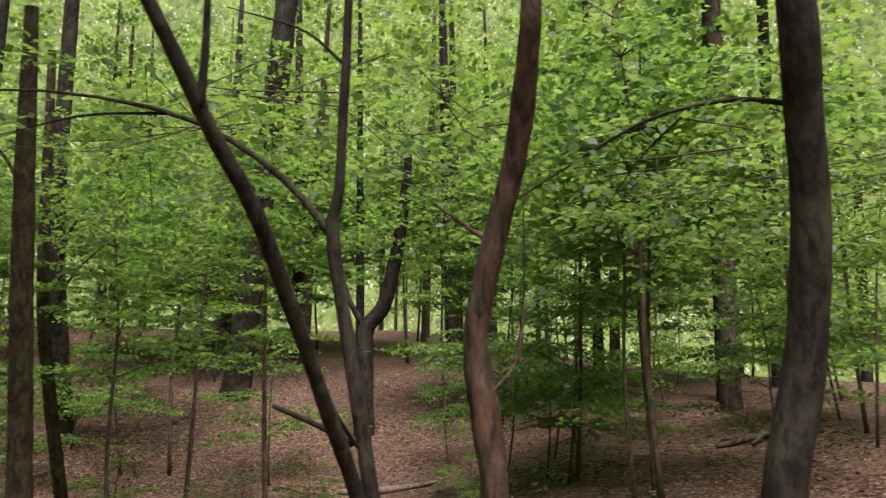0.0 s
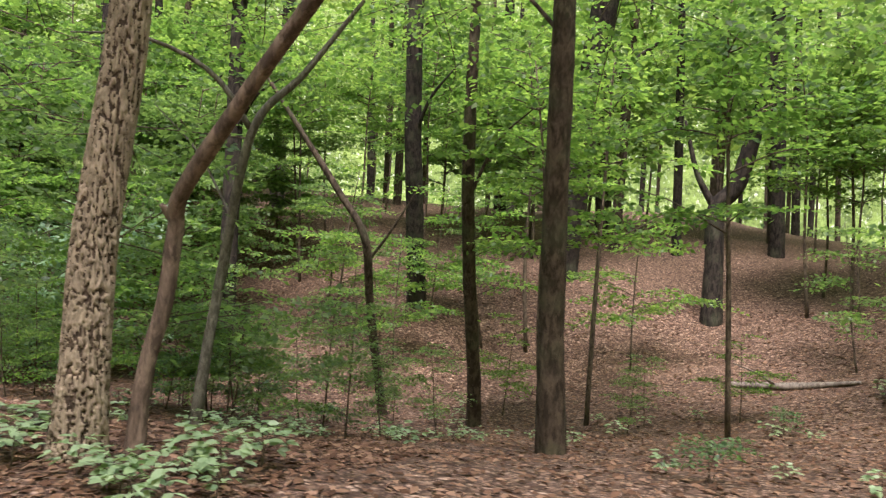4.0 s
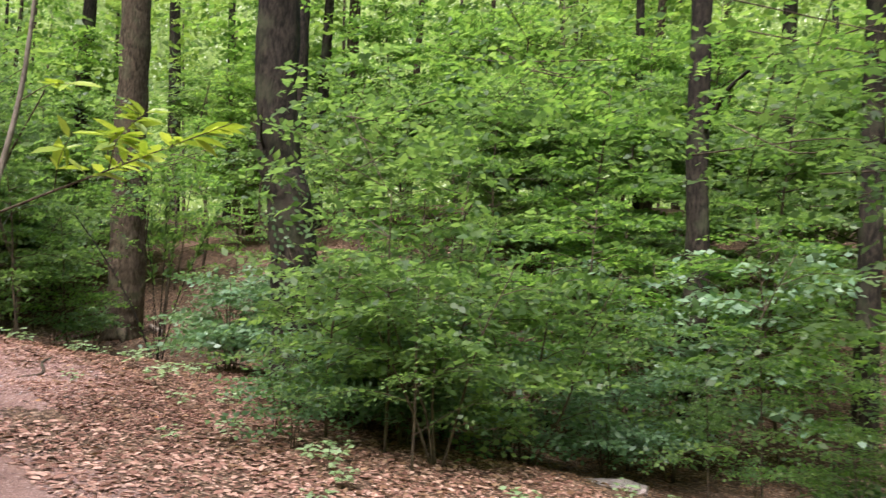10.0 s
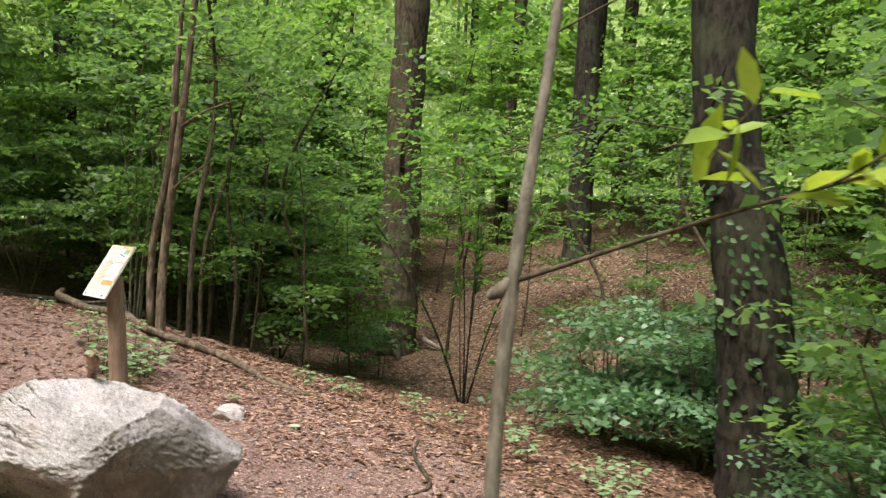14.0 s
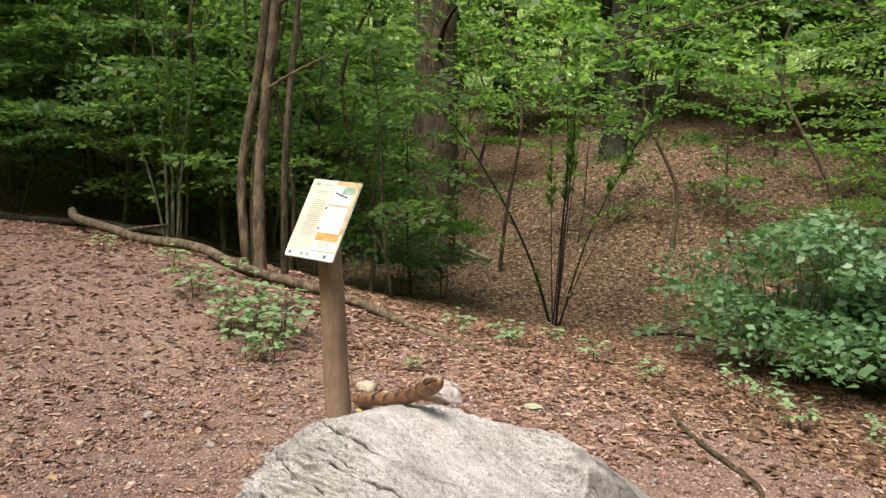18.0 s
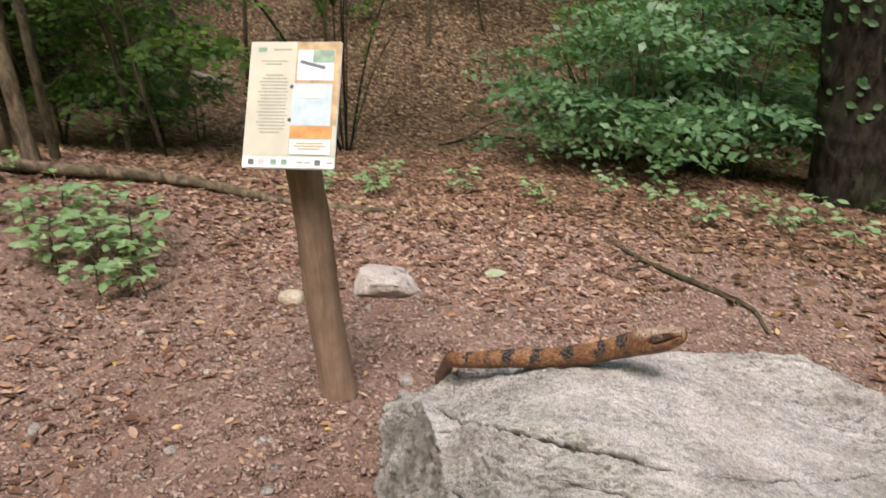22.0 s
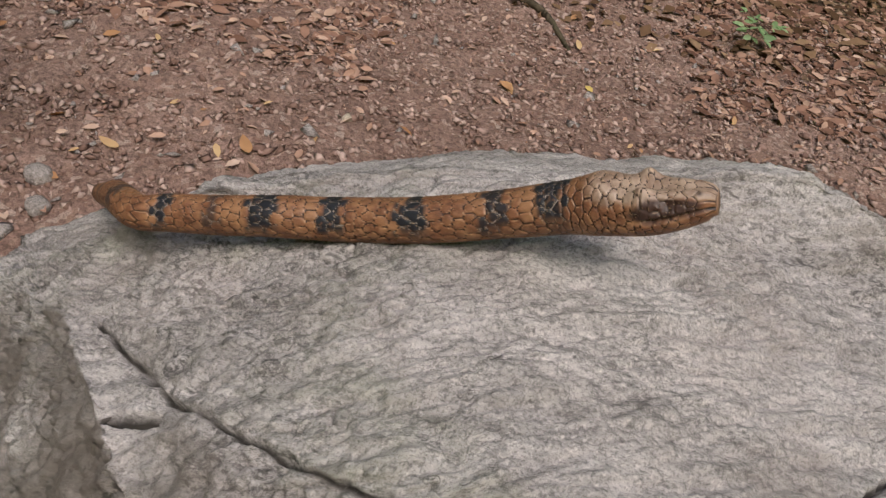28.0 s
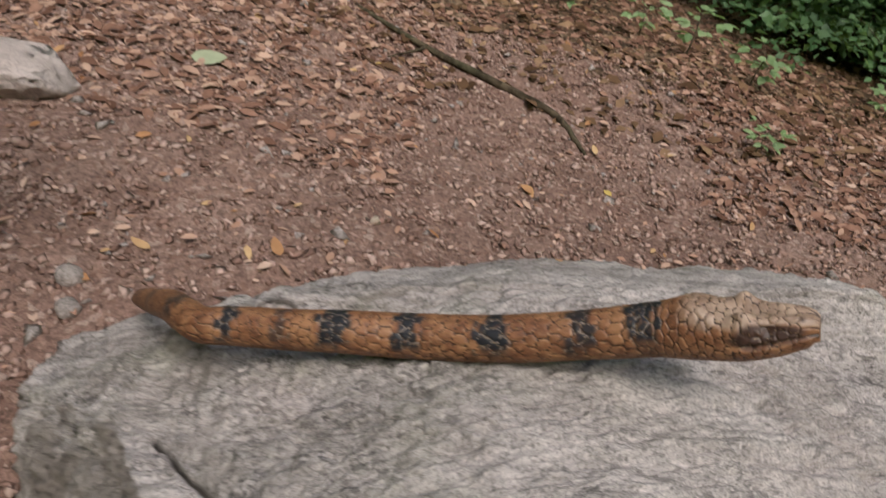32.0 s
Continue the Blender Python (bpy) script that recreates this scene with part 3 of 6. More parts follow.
tree((8.75, 15.1), [(8.8, 14.8, 1), (8.99, 13.9, 4), (9.1, 13.6, 8), (9.2, 13.5, 18)], [0.2, 0.18, 0.16, 0.12], BARK_DARK, "dark upright tree trunk in the gully", [([(8.96, 14.05, 3.4), (9.5, 13.6, 4.2), (10.2, 13.3, 4.8)], [0.05, 0.035, 0.012])])
tree((15.05, 18.1), [(15.05, 18.1, 1.0), (15.06, 18.08, 2.27), (15.55, 18.06, 2.99), (15.99, 17.81, 4.84), (16.28, 17.34, 6.76)], [0.22, 0.21, 0.19, 0.16, 0.1], BARK_DARK, "dark forked tree on the far slope", [([(15.06, 18.08, 2.27), (14.61, 17.95, 3.15), (14.3, 17.9, 4.4)], [0.1, 0.07, 0.03])])
tree((3.16, 11.28), [(3.16, 11.3, 2), (3.1, 11.3, 5), (3.2, 11.3, 18)], [0.2, 0.18, 0.14], BARK_DARK, "dark tree trunk behind the bushes", [([(3.12, 11.3, 3.6), (3.8, 11, 4.4), (4.6, 10.8, 4.8)], [0.06, 0.04, 0.012])])
tree((5.6, 12.3), [(5.6, 12.3, 2), (5.6, 12.3, 6), (5.7, 12.3, 18)], [0.17, 0.16, 0.12], BARK_DARK, "dark upright tree trunk in the thicket", [([(5.6, 12.3, 3.3), (6.3, 12, 4.0), (7.0, 11.8, 4.3)], [0.05, 0.03, 0.012])])
tree((23.6, 15.8), [(23.6, 15.8, 2), (23.7, 15.8, 6), (23.7, 15.8, 18)], [0.2, 0.18, 0.14], BARK, "grey-brown tree trunk in the light", [([(23.6, 15.8, 3.5), (22.8, 15.4, 4.4), (21.8, 15, 4.9)], [0.05, 0.03, 0.012])])
tree((0.72, 4.9), [(0.64, 4.88, 0.5), (0.42, 4.82, 2.0), (0.12, 4.7, 4.2), (-0.2, 4.6, 16)], [0.33, 0.30, 0.29, 0.26], BARK_DARK, "thick dark tree trunk with ivy", [([(0.6, 4.75, 0.5), (0.9, 4.5, 0.75), (1.1, 4.3, 0.6), (1.25, 4.1, 0.7)], [0.012, 0.01, 0.007, 0.004]), ([(0.2, 4.65, 2.6), (0.3, 4.4, 2.9), (0.6, 4.2, 3.3)], [0.025, 0.018, 0.008])], rough=0.05)
tree((2.95, 0.33), [(2.83, 0.4, 0.7), (2.77, 0.48, 1.54), (2.65, 0.7, 2.6), (2.6, 0.8, 3.6)], [0.028, 0.024, 0.020, 0.015], POLE, "thin pale sapling stem like a pole", [([(2.77, 0.48, 1.54), (2.74, 0.44, 1.5), (2.71, 0.42, 1.48)], [0.03, 0.026, 0.018])], rough=0.06)
tree((-4.0, 0.7), [(-4.05, 0.7, 1.2), (-3.95, 0.75, 2.3), (-3.8, 0.8, 3.6), (-3.7, 0.9, 6.5)], [0.05, 0.046, 0.038, 0.012], LOG, "young double-stemmed tree behind the sign", [([(-4.1, 0.62, 0.42), (-4.2, 0.6, 1.3), (-4.0, 0.7, 2.4), (-3.9, 0.7, 3.6), (-4.1, 0.8, 6.0)], [0.045, 0.042, 0.038, 0.03, 0.01]), ([(-4.0, 0.72, 2.0), (-3.6, 0.8, 2.15), (-3.1, 0.9, 2.3)], [0.016, 0.012, 0.005]), ([(-3.9, 0.76, 2.7), (-4.5, 0.8, 3.1), (-5.1, 0.9, 3.6)], [0.03, 0.02, 0.01]), ([(-3.9, 0.76, 2.7), (-3.4, 0.9, 2.85), (-2.7, 1.0, 2.9)], [0.018, 0.014, 0.006])])
tree((-9.6, 6.7), [(-9.6, 6.7, 1), (-9.7, 6.7, 4), (-9.7, 6.7, 18)], [0.42, 0.38, 0.22], BARK, "stout old tree trunk down in the gully", [([(-9.2, 6.5, -0.6), (-8.9, 6.4, -0.72), (-8.6, 6.3, -0.85)], [0.14, 0.1, 0.04]), ([(-9.9, 6.3, -0.6), (-10.0, 6.0, -0.75), (-10.1, 5.7, -0.85)], [0.14, 0.1, 0.04]), ([(-9.65, 6.7, 2.6), (-9.0, 6.3, 3.4), (-8.2, 6.0, 3.8)], [0.08, 0.05, 0.02])], rough=0.05)
tree((-9.0, 11.1), [(-9.0, 11.1, 3), (-9.1, 11.1, 9), (-9.0, 11.0, 19)], [0.3, 0.26, 0.14], BARK_DARK, "dark tree trunk on the slope", [([(-9.0, 11.1, 3.2), (-8.2, 10.8, 4), (-7.4, 10.6, 4.4)], [0.07, 0.05, 0.02])])


def furrowed_trunk():
    """The pale trunk beside the path: long plates of bark with deep furrows between them."""
    base = (12.38, 1.80, float(ground_z(12.38, 1.80)))
    root = thing("tree", base, "pale tree trunk with deeply furrowed bark", "tree")
    p = spline(local([(12.38, 1.80, -0.4), (12.34, 1.88, 0.21), (12.24, 2.01, 0.93), (12.23, 2.18, 2.02), (12.21, 2.3, 3.2), (12.2, 2.45, 4.6)], base), 640)
    r = np.interp(np.linspace(0, 5, 640), [0, 0.4, 1, 3, 4, 5], [0.18, 0.147, 0.129, 0.119, 0.11, 0.085])
    v, q = tube(p, r, 128, 0.0, False)
    ctr = np.repeat(p, 128, axis=0)
    out = v - ctr
    ridge = []
    for a in v:
        w = noise.noise(Vector((a[0] * 9, a[1] * 9, a[2] * 5)))
        x, y, z = a[0] + 0.025 * w, a[1] - 0.02 * w, a[2] + 0.06 * w
        ridge.append(0.7 * abs(noise.noise(Vector((x * 48, y * 48, z * 4.6)))) + 0.4 * abs(noise.noise(Vector((x * 85, y * 85, z * 17)))) + 0.14 * noise.noise(Vector((x * 70, y * 70, z * 40))))
    ridge = np.array(ridge)
    bump = np.array([noise.noise(Vector((a[0] * 60, a[1] * 60, a[2] * 22))) for a in v])
    low_end, high_end = np.percentile(ridge, (14, 72))
    high = np.clip((ridge - low_end) / (high_end - low_end), 0, 1) ** 0.8
    v = ctr + out * (1 + 0.17 * (high - 0.75) + 0.035 * bump)[:, None]
    trunk = fast_mesh("trunk", v, q, BARK_PALE, root)
    trunk.data.shade_smooth()
    # recess darkness put into the colour: the deepest faces take FURROW
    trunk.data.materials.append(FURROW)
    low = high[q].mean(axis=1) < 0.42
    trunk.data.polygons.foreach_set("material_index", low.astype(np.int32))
    limb(root, "limb", local([(12.2, 2.42, 4.4), (12.8, 2.8, 5.2), (13.6, 3.2, 5.8)], base), [0.05, 0.035, 0.015], BARK_PALE)


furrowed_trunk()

# ---- far woodland ----
def woodland_tree(k):
    """A tall forest tree with a bare lower trunk and leaf clumps at several heights."""
    x0, y0 = 70 + 12 * k, -80
    z0 = float(ground_z(x0, y0))
    root = thing("tree", (x0, y0, z0), "tall woodland tree with a straight trunk and light green leaves", "tree", "woodland")
    r, lean = rng.uniform(0.10, 0.24), rng.normal(0, 0.4, 2)
    pts = [(0, 0, -0.4), (0, 0, 0.3), (0.2 * lean[0], 0.2 * lean[1], 4), (0.6 * lean[0], 0.6 * lean[1], 9), (lean[0], lean[1], 15)]
    limb(root, "trunk", pts, [1.4 * r, 1.1 * r, r, 0.8 * r, 0.4 * r], BARK_DARK if k % 2 else BARK, 8, 18)
    o, h = [], []
    for b in range(25):
        z = 3.2 + 11.5 * (b / 25) ** 1.1
        a, ln = rng.uniform(0, 6.28), rng.uniform(1.2, 3.6)
        c = np.array([0.05 * z * lean[0], 0.05 * z * lean[1], z])
        for g in np.linspace(0.2, 1, 7):
            q = c + g * ln * np.array([math.cos(a), math.sin(a), 0.25]) + rng.normal(0, 0.22, 3)
            aa = a + rng.normal(0, 1.0)
            o.append(q)
            h.append((math.cos(aa), math.sin(aa), rng.uniform(-0.2, 0.2)))
    v, q = sprays(o, h, 8, 0.29, 1.05, 0.3)
    fast_mesh("crown", v, q, LEAF_FAR if k % 2 else LEAF_LIGHT, root, "", "stuff")
    return root


WOODS = [woodland_tree(k) for k in range(5)]
placed = 0
while placed < 84:
    a, d = rng.uniform(radians(-48), radians(128)), 22 + 36 * rng.random() ** 1.2
    x, y = 6 - d * math.sin(a), 1 + d * math.cos(a)
    if min(math.hypot(x - p, y - q) for p, q in ((11.2, 19.1), (15.3, 16.2), (23.6, 15.8), (9.4, 13.6), (-9.6, 6.7), (-9, 11.1))) < 1.6 or (x < 3 and d < 20 and y < 12):
        continue
    ob = copy_thing(WOODS[placed % 5], pose(x, y, float(ground_z(x, y)), 0, 0, rng.uniform(0, 360)))
    ob.scale = (rng.uniform(0.8, 1.25),) * 3
    placed += 1
# trees out of view, added to close the woods and block low sky light
for x, y in ((-14, -6), (-9, -12), (-2, -14), (4, -11), (30, -1), (-18, 1), (-11, -7.5), (-7, -9), (-4.5, -11), (1, -10.5), (-12, -3.8), (-17, -10), (-6, -16), (6.5, -9.5), (-1, -18), (-13, -14), (-20, -4), (3, -16), (23, -17), (32, -12), (9, -8.5), (12.5, -10), (16, -8), (19, -11), (24, -8), (27, -4), (14, -15), (8, -14), (20, -18), (-10, -4.5), (-15, -1), (-5, -8)):
    copy_thing(WOODS[int(abs(x)) % 5], pose(x, y, float(ground_z(x, y)), 0, 0, 37.0 * x))


def far_material():
    n = Nodes("glowing_distant_foliage")
    p = n.world_pos((1, 1, 0.8))
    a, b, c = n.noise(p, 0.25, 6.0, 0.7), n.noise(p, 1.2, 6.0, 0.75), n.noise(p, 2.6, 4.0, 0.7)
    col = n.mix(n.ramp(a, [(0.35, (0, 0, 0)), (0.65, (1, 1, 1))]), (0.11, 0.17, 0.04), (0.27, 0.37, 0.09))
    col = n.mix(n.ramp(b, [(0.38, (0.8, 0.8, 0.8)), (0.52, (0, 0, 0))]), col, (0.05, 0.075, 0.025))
    # pale patches painted as bright gaps between the leaves
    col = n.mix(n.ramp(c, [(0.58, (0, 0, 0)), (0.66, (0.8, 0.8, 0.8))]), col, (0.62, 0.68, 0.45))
    # the backdrop glows by itself to send side light among the trunks
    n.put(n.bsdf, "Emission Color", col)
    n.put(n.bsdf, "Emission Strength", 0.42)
    return n.done(col, 0.9, n.bump(b, 1.0, 1.5), 0.1)


ang = np.linspace(0, 2 * math.pi, 97)[:-1]
bv = np.array([(6 + 75 * math.cos(a) + 3 * math.sin(9 * a), 75 * math.sin(a) + 3 * math.cos(7 * a), z + (2.5 * math.sin(13 * a) + 1.5 * math.sin(29 * a)) * (z > 10)) for z in (-8, 10, 64) for a in ang])
bq = [(r * 96 + k, r * 96 + (k + 1) % 96, (r + 1) * 96 + (k + 1) % 96, (r + 1) * 96 + k) for r in range(2) for k in range(96)]
tagged(fast_mesh("backdrop", bv, bq, far_material()), "glowing backdrop painted as distant green woodland", "backdrop", kind="structure")

# ---- young trees and bushes ----
def seedling_parts(parent, height, count, size, leaf):
    """A seedling: one thin stem and a few broad leaves on stalks, each a part."""
    limb(parent, "stem", [(0, 0, -0.03), (0.01, 0.0, 0.5 * height), (0.02, 0.015, height)], [0.005, 0.004, 0.002], TWIG, 5, 7)
    stalks = []
    for k in range(count):
        a, f = 2.4 * k + rng.normal(0, 0.3), 0.4 + 0.6 * k / (count - 1)
        out = np.array([math.cos(a), math.sin(a), rng.uniform(0.05, 0.4)])
        start = np.array([0.02 * f, 0.012 * f, height * f])
        stalk = start + out * size * rng.uniform(0.3, 1.8)
        stalks.append(tube(np.linspace(start, stalk, 3), [0.0016] * 3, 4))
        n = 3 if k % 3 == 0 else 2
        ahead = np.array([out + np.array([-out[1], out[0], 0]) * w for w in np.linspace(-0.9, 0.9, n)]) + rng.normal(0, 0.15, (n, 3)) - [0, 0, 0.3]
        v, q = leaf_cloud(np.repeat(stalk[None], n, 0), ahead, np.array([[0, 0, 1.0]] * n) + rng.normal(0, 0.35, (n, 3)), size * rng.uniform(0.6, 1.2, n), True, 0.95)
        fast_mesh("leaf", v, q, leaf, parent)
    fast_mesh("stalkwork", *joined(stalks), TWIG, parent, "", "stuff")


KINDS = []
for k, (hgt, br, per, size, leaf, wide, stems, low, lab) in enumerate([
    (3.4, 22, 8, 0.11, LEAF, 1.15, 1, 0.32, "young sapling with flat tiers of green leaves"),
    (4.6, 28, 9, 0.11, LEAF_LIGHT, 1.1, 1, 0.34, "tall sapling with flat tiers of light-green leaves"),
    (2.2, 24, 7, 0.112, LEAF, 1.6, 4, 0.24, "open green bush with several thin stems"),
    (2.9, 26, 7, 0.112, LEAF, 1.4, 3, 0.24, "spreading green shrub with several thin stems"),
    (1.1, 11, 6, 0.11, LEAF_DARK, 1.6, 3, 0.3, "low green shrub in the leaf litter"),
    (2.4, 26, 8, 0.11, LEAF_PALE, 1.3, 5, 0.3, "bush with pale bluish-green leaves"),
    (7.5, 52, 9, 0.145, LEAF_LIGHT, 0.9, 1, 0.26, "slender young tree with light-green foliage"),
    (6.5, 48, 9, 0.13, LEAF, 0.95, 1, 0.26, "slender young tree with green foliage"),
    (0.22, 14, 0, 0.078, SEEDLING_LEAF, 1.0, 1, 0.2, "small seedling with broad pale green leaves"),
    (0.17, 14, 0, 0.066, SEEDLING_LEAF, 1.0, 1, 0.15, "small leafy plant on the forest floor"),
    (1.7, 34, 8, 0.1, ROUND_LEAF, 2.1, 5, 0.16, "broad bush with rounded blue-green leaves"),
    (3.2, 15, 8, 0.095, LEAF, 1.5, 1, 0.22, "thin sapling with few level branches"),
    (3.6, 17, 8, 0.1, LEAF_LIGHT, 1.4, 1, 0.25, "thin sapling with few light-green branches"),
    (6.2, 26, 8, 0.115, LEAF_LIGHT, 0.95, 1, 0.5, "slender young tree with high light-green foliage"),
]):
    kind = "seedling" if hgt < 0.6 else "sapling" if stems == 1 else "bush"
    ob = thing(kind, (60 + 8 * k, -60, float(ground_z(60 + 8 * k, -60))), lab, kind, "understory")
    if per == 0:
        seedling_parts(ob, hgt, br, size, leaf)
        KINDS.append(ob)
        continue
    sapling_parts(ob, hgt, br, per, size, TWIG, leaf, wide, low, stems, reach=0.45 if hgt > 1 else 0.22)
    KINDS.append(ob)


def plant(kind, x, y, scale=1.0, turn=None):
    ob = copy_thing(KINDS[kind], pose(x, y, float(ground_z(x, y)), 0, 0, rng.uniform(0, 360) if turn is None else turn))
    ob.scale = (scale,) * 3
    return ob


def scatter(kinds, count, x0, x1, y0, y1, small, large, clear=()):
    done = 0
    while done < count:
        x, y = rng.uniform(x0, x1), rng.uniform(y0, y1)
        if any(math.hypot(x - a, y - b) < r for a, b, r in clear):
            continue
        plant(int(rng.choice(kinds)), x, y, rng.uniform(small, large))
        done += 1


# start of the path: an open stand with leaves overhead
OPEN = ((18, 6, 1.6), (16, 9, 1.8), (13.5, 6.5, 1.6), (12.5, 10, 1.6), (12, 13.5, 2.0), (15, 13, 1.8), (12, 17, 2.2), (15.2, 17, 1.8), (17, 12.5, 1.6))
scatter([11, 12, 12, 13], 11, 16, 27, 8.5, 17, 0.9, 1.25, OPEN + ((20, 8, 2.2), (22.5, 11.5, 2.2)))
scatter([13, 13, 12, 11], 20, 11, 25, 7.5, 21, 0.85, 1.2, OPEN)
scatter([13, 6, 13, 13], 15, 6, 30, 17, 30, 0.9, 1.3, OPEN)
scatter([9, 9, 8], 46, 11, 23, 4.6, 13, 0.7, 1.2)
scatter([11, 11, 12, 4], 15, 7, 23, 4.5, 14, 0.25, 0.42, ((13.9, 6.1, 0.6), (10.5, 5.2, 0.6), (18.5, 4.5, 1.2)))
# the gully seen past the pale trunk
scatter([12, 11, 12], 6, 5.0, 10.5, 12.5, 18, 0.7, 1.1, OPEN)
scatter([6, 7, 13, 13], 12, 0, 12, 15, 26, 0.9, 1.25, OPEN)
scatter([9, 9, 8], 40, 5.5, 13, 3.0, 9, 0.6, 1.1)
scatter([8, 8, 9], 70, 7.4, 12.4, 0.85, 2.0, 0.7, 1.3, ((12.4, 1.8, 0.3),))
scatter([8, 9], 14, 12.4, 13.6, 1.3, 2.4, 0.7, 1.2, ((12.4, 1.8, 0.3), (12.57, 2.17, 0.15)))
scatter([8, 9, 9], 16, 3.6, 7.4, 1.2, 3.6, 0.6, 1.1)
# a lighter screen of saplings across the gully
for k, x, y, sc in ((13, 13.1, 9.6, 0.95), (13, 13.4, 11.4, 1.1), (12, 10.6, 14.4, 1.1), (13, 11.4, 15.0, 1.2), (12, 13.6, 15.2, 1.0), (13, 15.6, 9.4, 1.0)):
    plant(k, x, y, sc)
scatter([11, 11, 4, 12], 22, 5.0, 12.0, 5.5, 12.5, 0.4, 0.75, ((10.5, 5.2, 0.6), (5.0, 6.1, 0.9), (10, 10.9, 0.6)))
# the bushes round the dark trunk with ivy
for k, x, y, sc in ((5, 4.1, 9.7, 1.45), (3, 3.3, 8.6, 0.95), (2, 4.4, 8.4, 0.9), (2, 2.6, 7.4, 1.0), (3, 3.1, 5.0, 1.0), (2, 2.5, 4.6, 1.05), (10, 3.3, 4.6, 0.9), (3, 4.2, 5.6, 0.9), (12, 3.0, 5.4, 1.0), (2, 1.6, 6.3, 1.1), (10, 2.4, 4.4, 0.8), (0, 2.9, 4.3, 0.72), (5, 3.4, 10.4, 1.3),
                    (10, -1.15, 4.85, 0.95), (10, -0.3, 5.3, 0.95), (10, -1.75, 5.3, 0.9), (10, -0.7, 6.0, 1.15), (10, 3.7, 5.9, 0.8), (10, 2.9, 5.1, 0.75), (10, 4.4, 6.9, 0.8), (10, 2.1, 4.3, 0.7), (10, 3.9, 8.2, 0.85), (0, 4.2, 3.5, 0.8), (2, 4.7, 3.7, 0.85), (10, 3.9, 4.0, 0.72), (4, 3.5, 2.75, 0.7), (4, 3.95, 2.65, 0.55), (0, 3.55, 3.3, 0.66), (11, 4.9, 3.2, 0.6), (11, 8.6, 7.0, 0.5), (11, 9.4, 8.0, 0.55), (11, 7.8, 8.4, 0.55), (11, 10.0, 6.4, 0.45), (4, 9.0, 7.4, 0.9), (4, 8.2, 7.8, 0.9), (5, -0.9, 6.0, 0.75), (2, -1.8, 7.2, 0.95), (3, -0.9, 8.0, 1.0), (0, 1.0, 8.2, 1.1), (1, 2.6, 8.6, 1.0), (1, 5.0, 10.6, 1.0), (6, 0.6, 11, 0.9), (7, 3.6, 13, 1.0), (7, -2.5, 12, 0.95), (6, -5, 14, 1.0)):
    plant(k, x, y, sc)
scatter([0, 3, 7, 7], 22, -22, -11, -5, 10, 0.8, 1.2, ((-10.5, 7.3, 1.5), (-8.4, 10.4, 1.5)))
scatter([6, 7], 12, -8, 4, 12.5, 22, 0.8, 1.2, ((-9, 11, 2), (-7.5, 9.5, 2.5)))
# behind the sign: an open stand of thin stems on a bank of litter
for k, x, y, sc in ((11, -6.6, 2.6, 1.1), (3, -7.6, 3.4, 1.1), (2, -9.0, 2.3, 1.1), (11, -5.6, 3.2, 1.15), (0, -8.0, 1.4, 1.1), (11, -10.5, 3.8, 1.3), (3, -11.5, 2.0, 1.3), (0, -10.8, 5.0, 1.2), (3, -12.6, 6.0, 1.2), (7, -11, 4.2, 0.9), (6, -13.5, 3.0, 0.9), (7, -14, 7.5, 1.0), (7, -9.5, 1.0, 0.8), (6, -16, 1.0, 1.0), (3, -13.5, 0.2, 1.3), (2, -10.8, -0.2, 1.0), (7, -15, -2.5, 1.0), (6, -13.5, 12, 0.9), (7, -16, 5, 1.1), (12, -7.2, 4.6, 0.8), (6, -18, 9, 1.1), (4, -7.1, 5.1, 0.9), (4, -6.9, 4.2, 0.8), (2, -8.2, 5.3, 0.5), (4, -9.0, 5.9, 0.9),
                    (11, -7.3, 8.3, 0.9), (11, -5.0, 9.5, 1.0), (12, -11.8, 9.0, 1.1), (11, -12.5, 12.5, 1.2), (12, -6.2, 12.6, 1.1), (12, -2.6, 10.4, 1.0), (11, -3.6, 12.4, 1.2), (7, -10.8, 14.2, 0.9), (6, -7.0, 15.5, 0.9), (7, -3.2, 15.0, 0.9), (6, -14.5, 15.5, 1.0), (7, -17, 12.5, 1.0), (3, -15.2, 9.6, 1.1), (3, -1.0, 13.2, 1.1), (12, -9.6, 13.0, 1.2), (3, -5.4, 16.5, 1.2), (3, -11.5, 16.5, 1.2), (7, 0.5, 16.0, 0.9)):
    plant(k, x, y, sc)
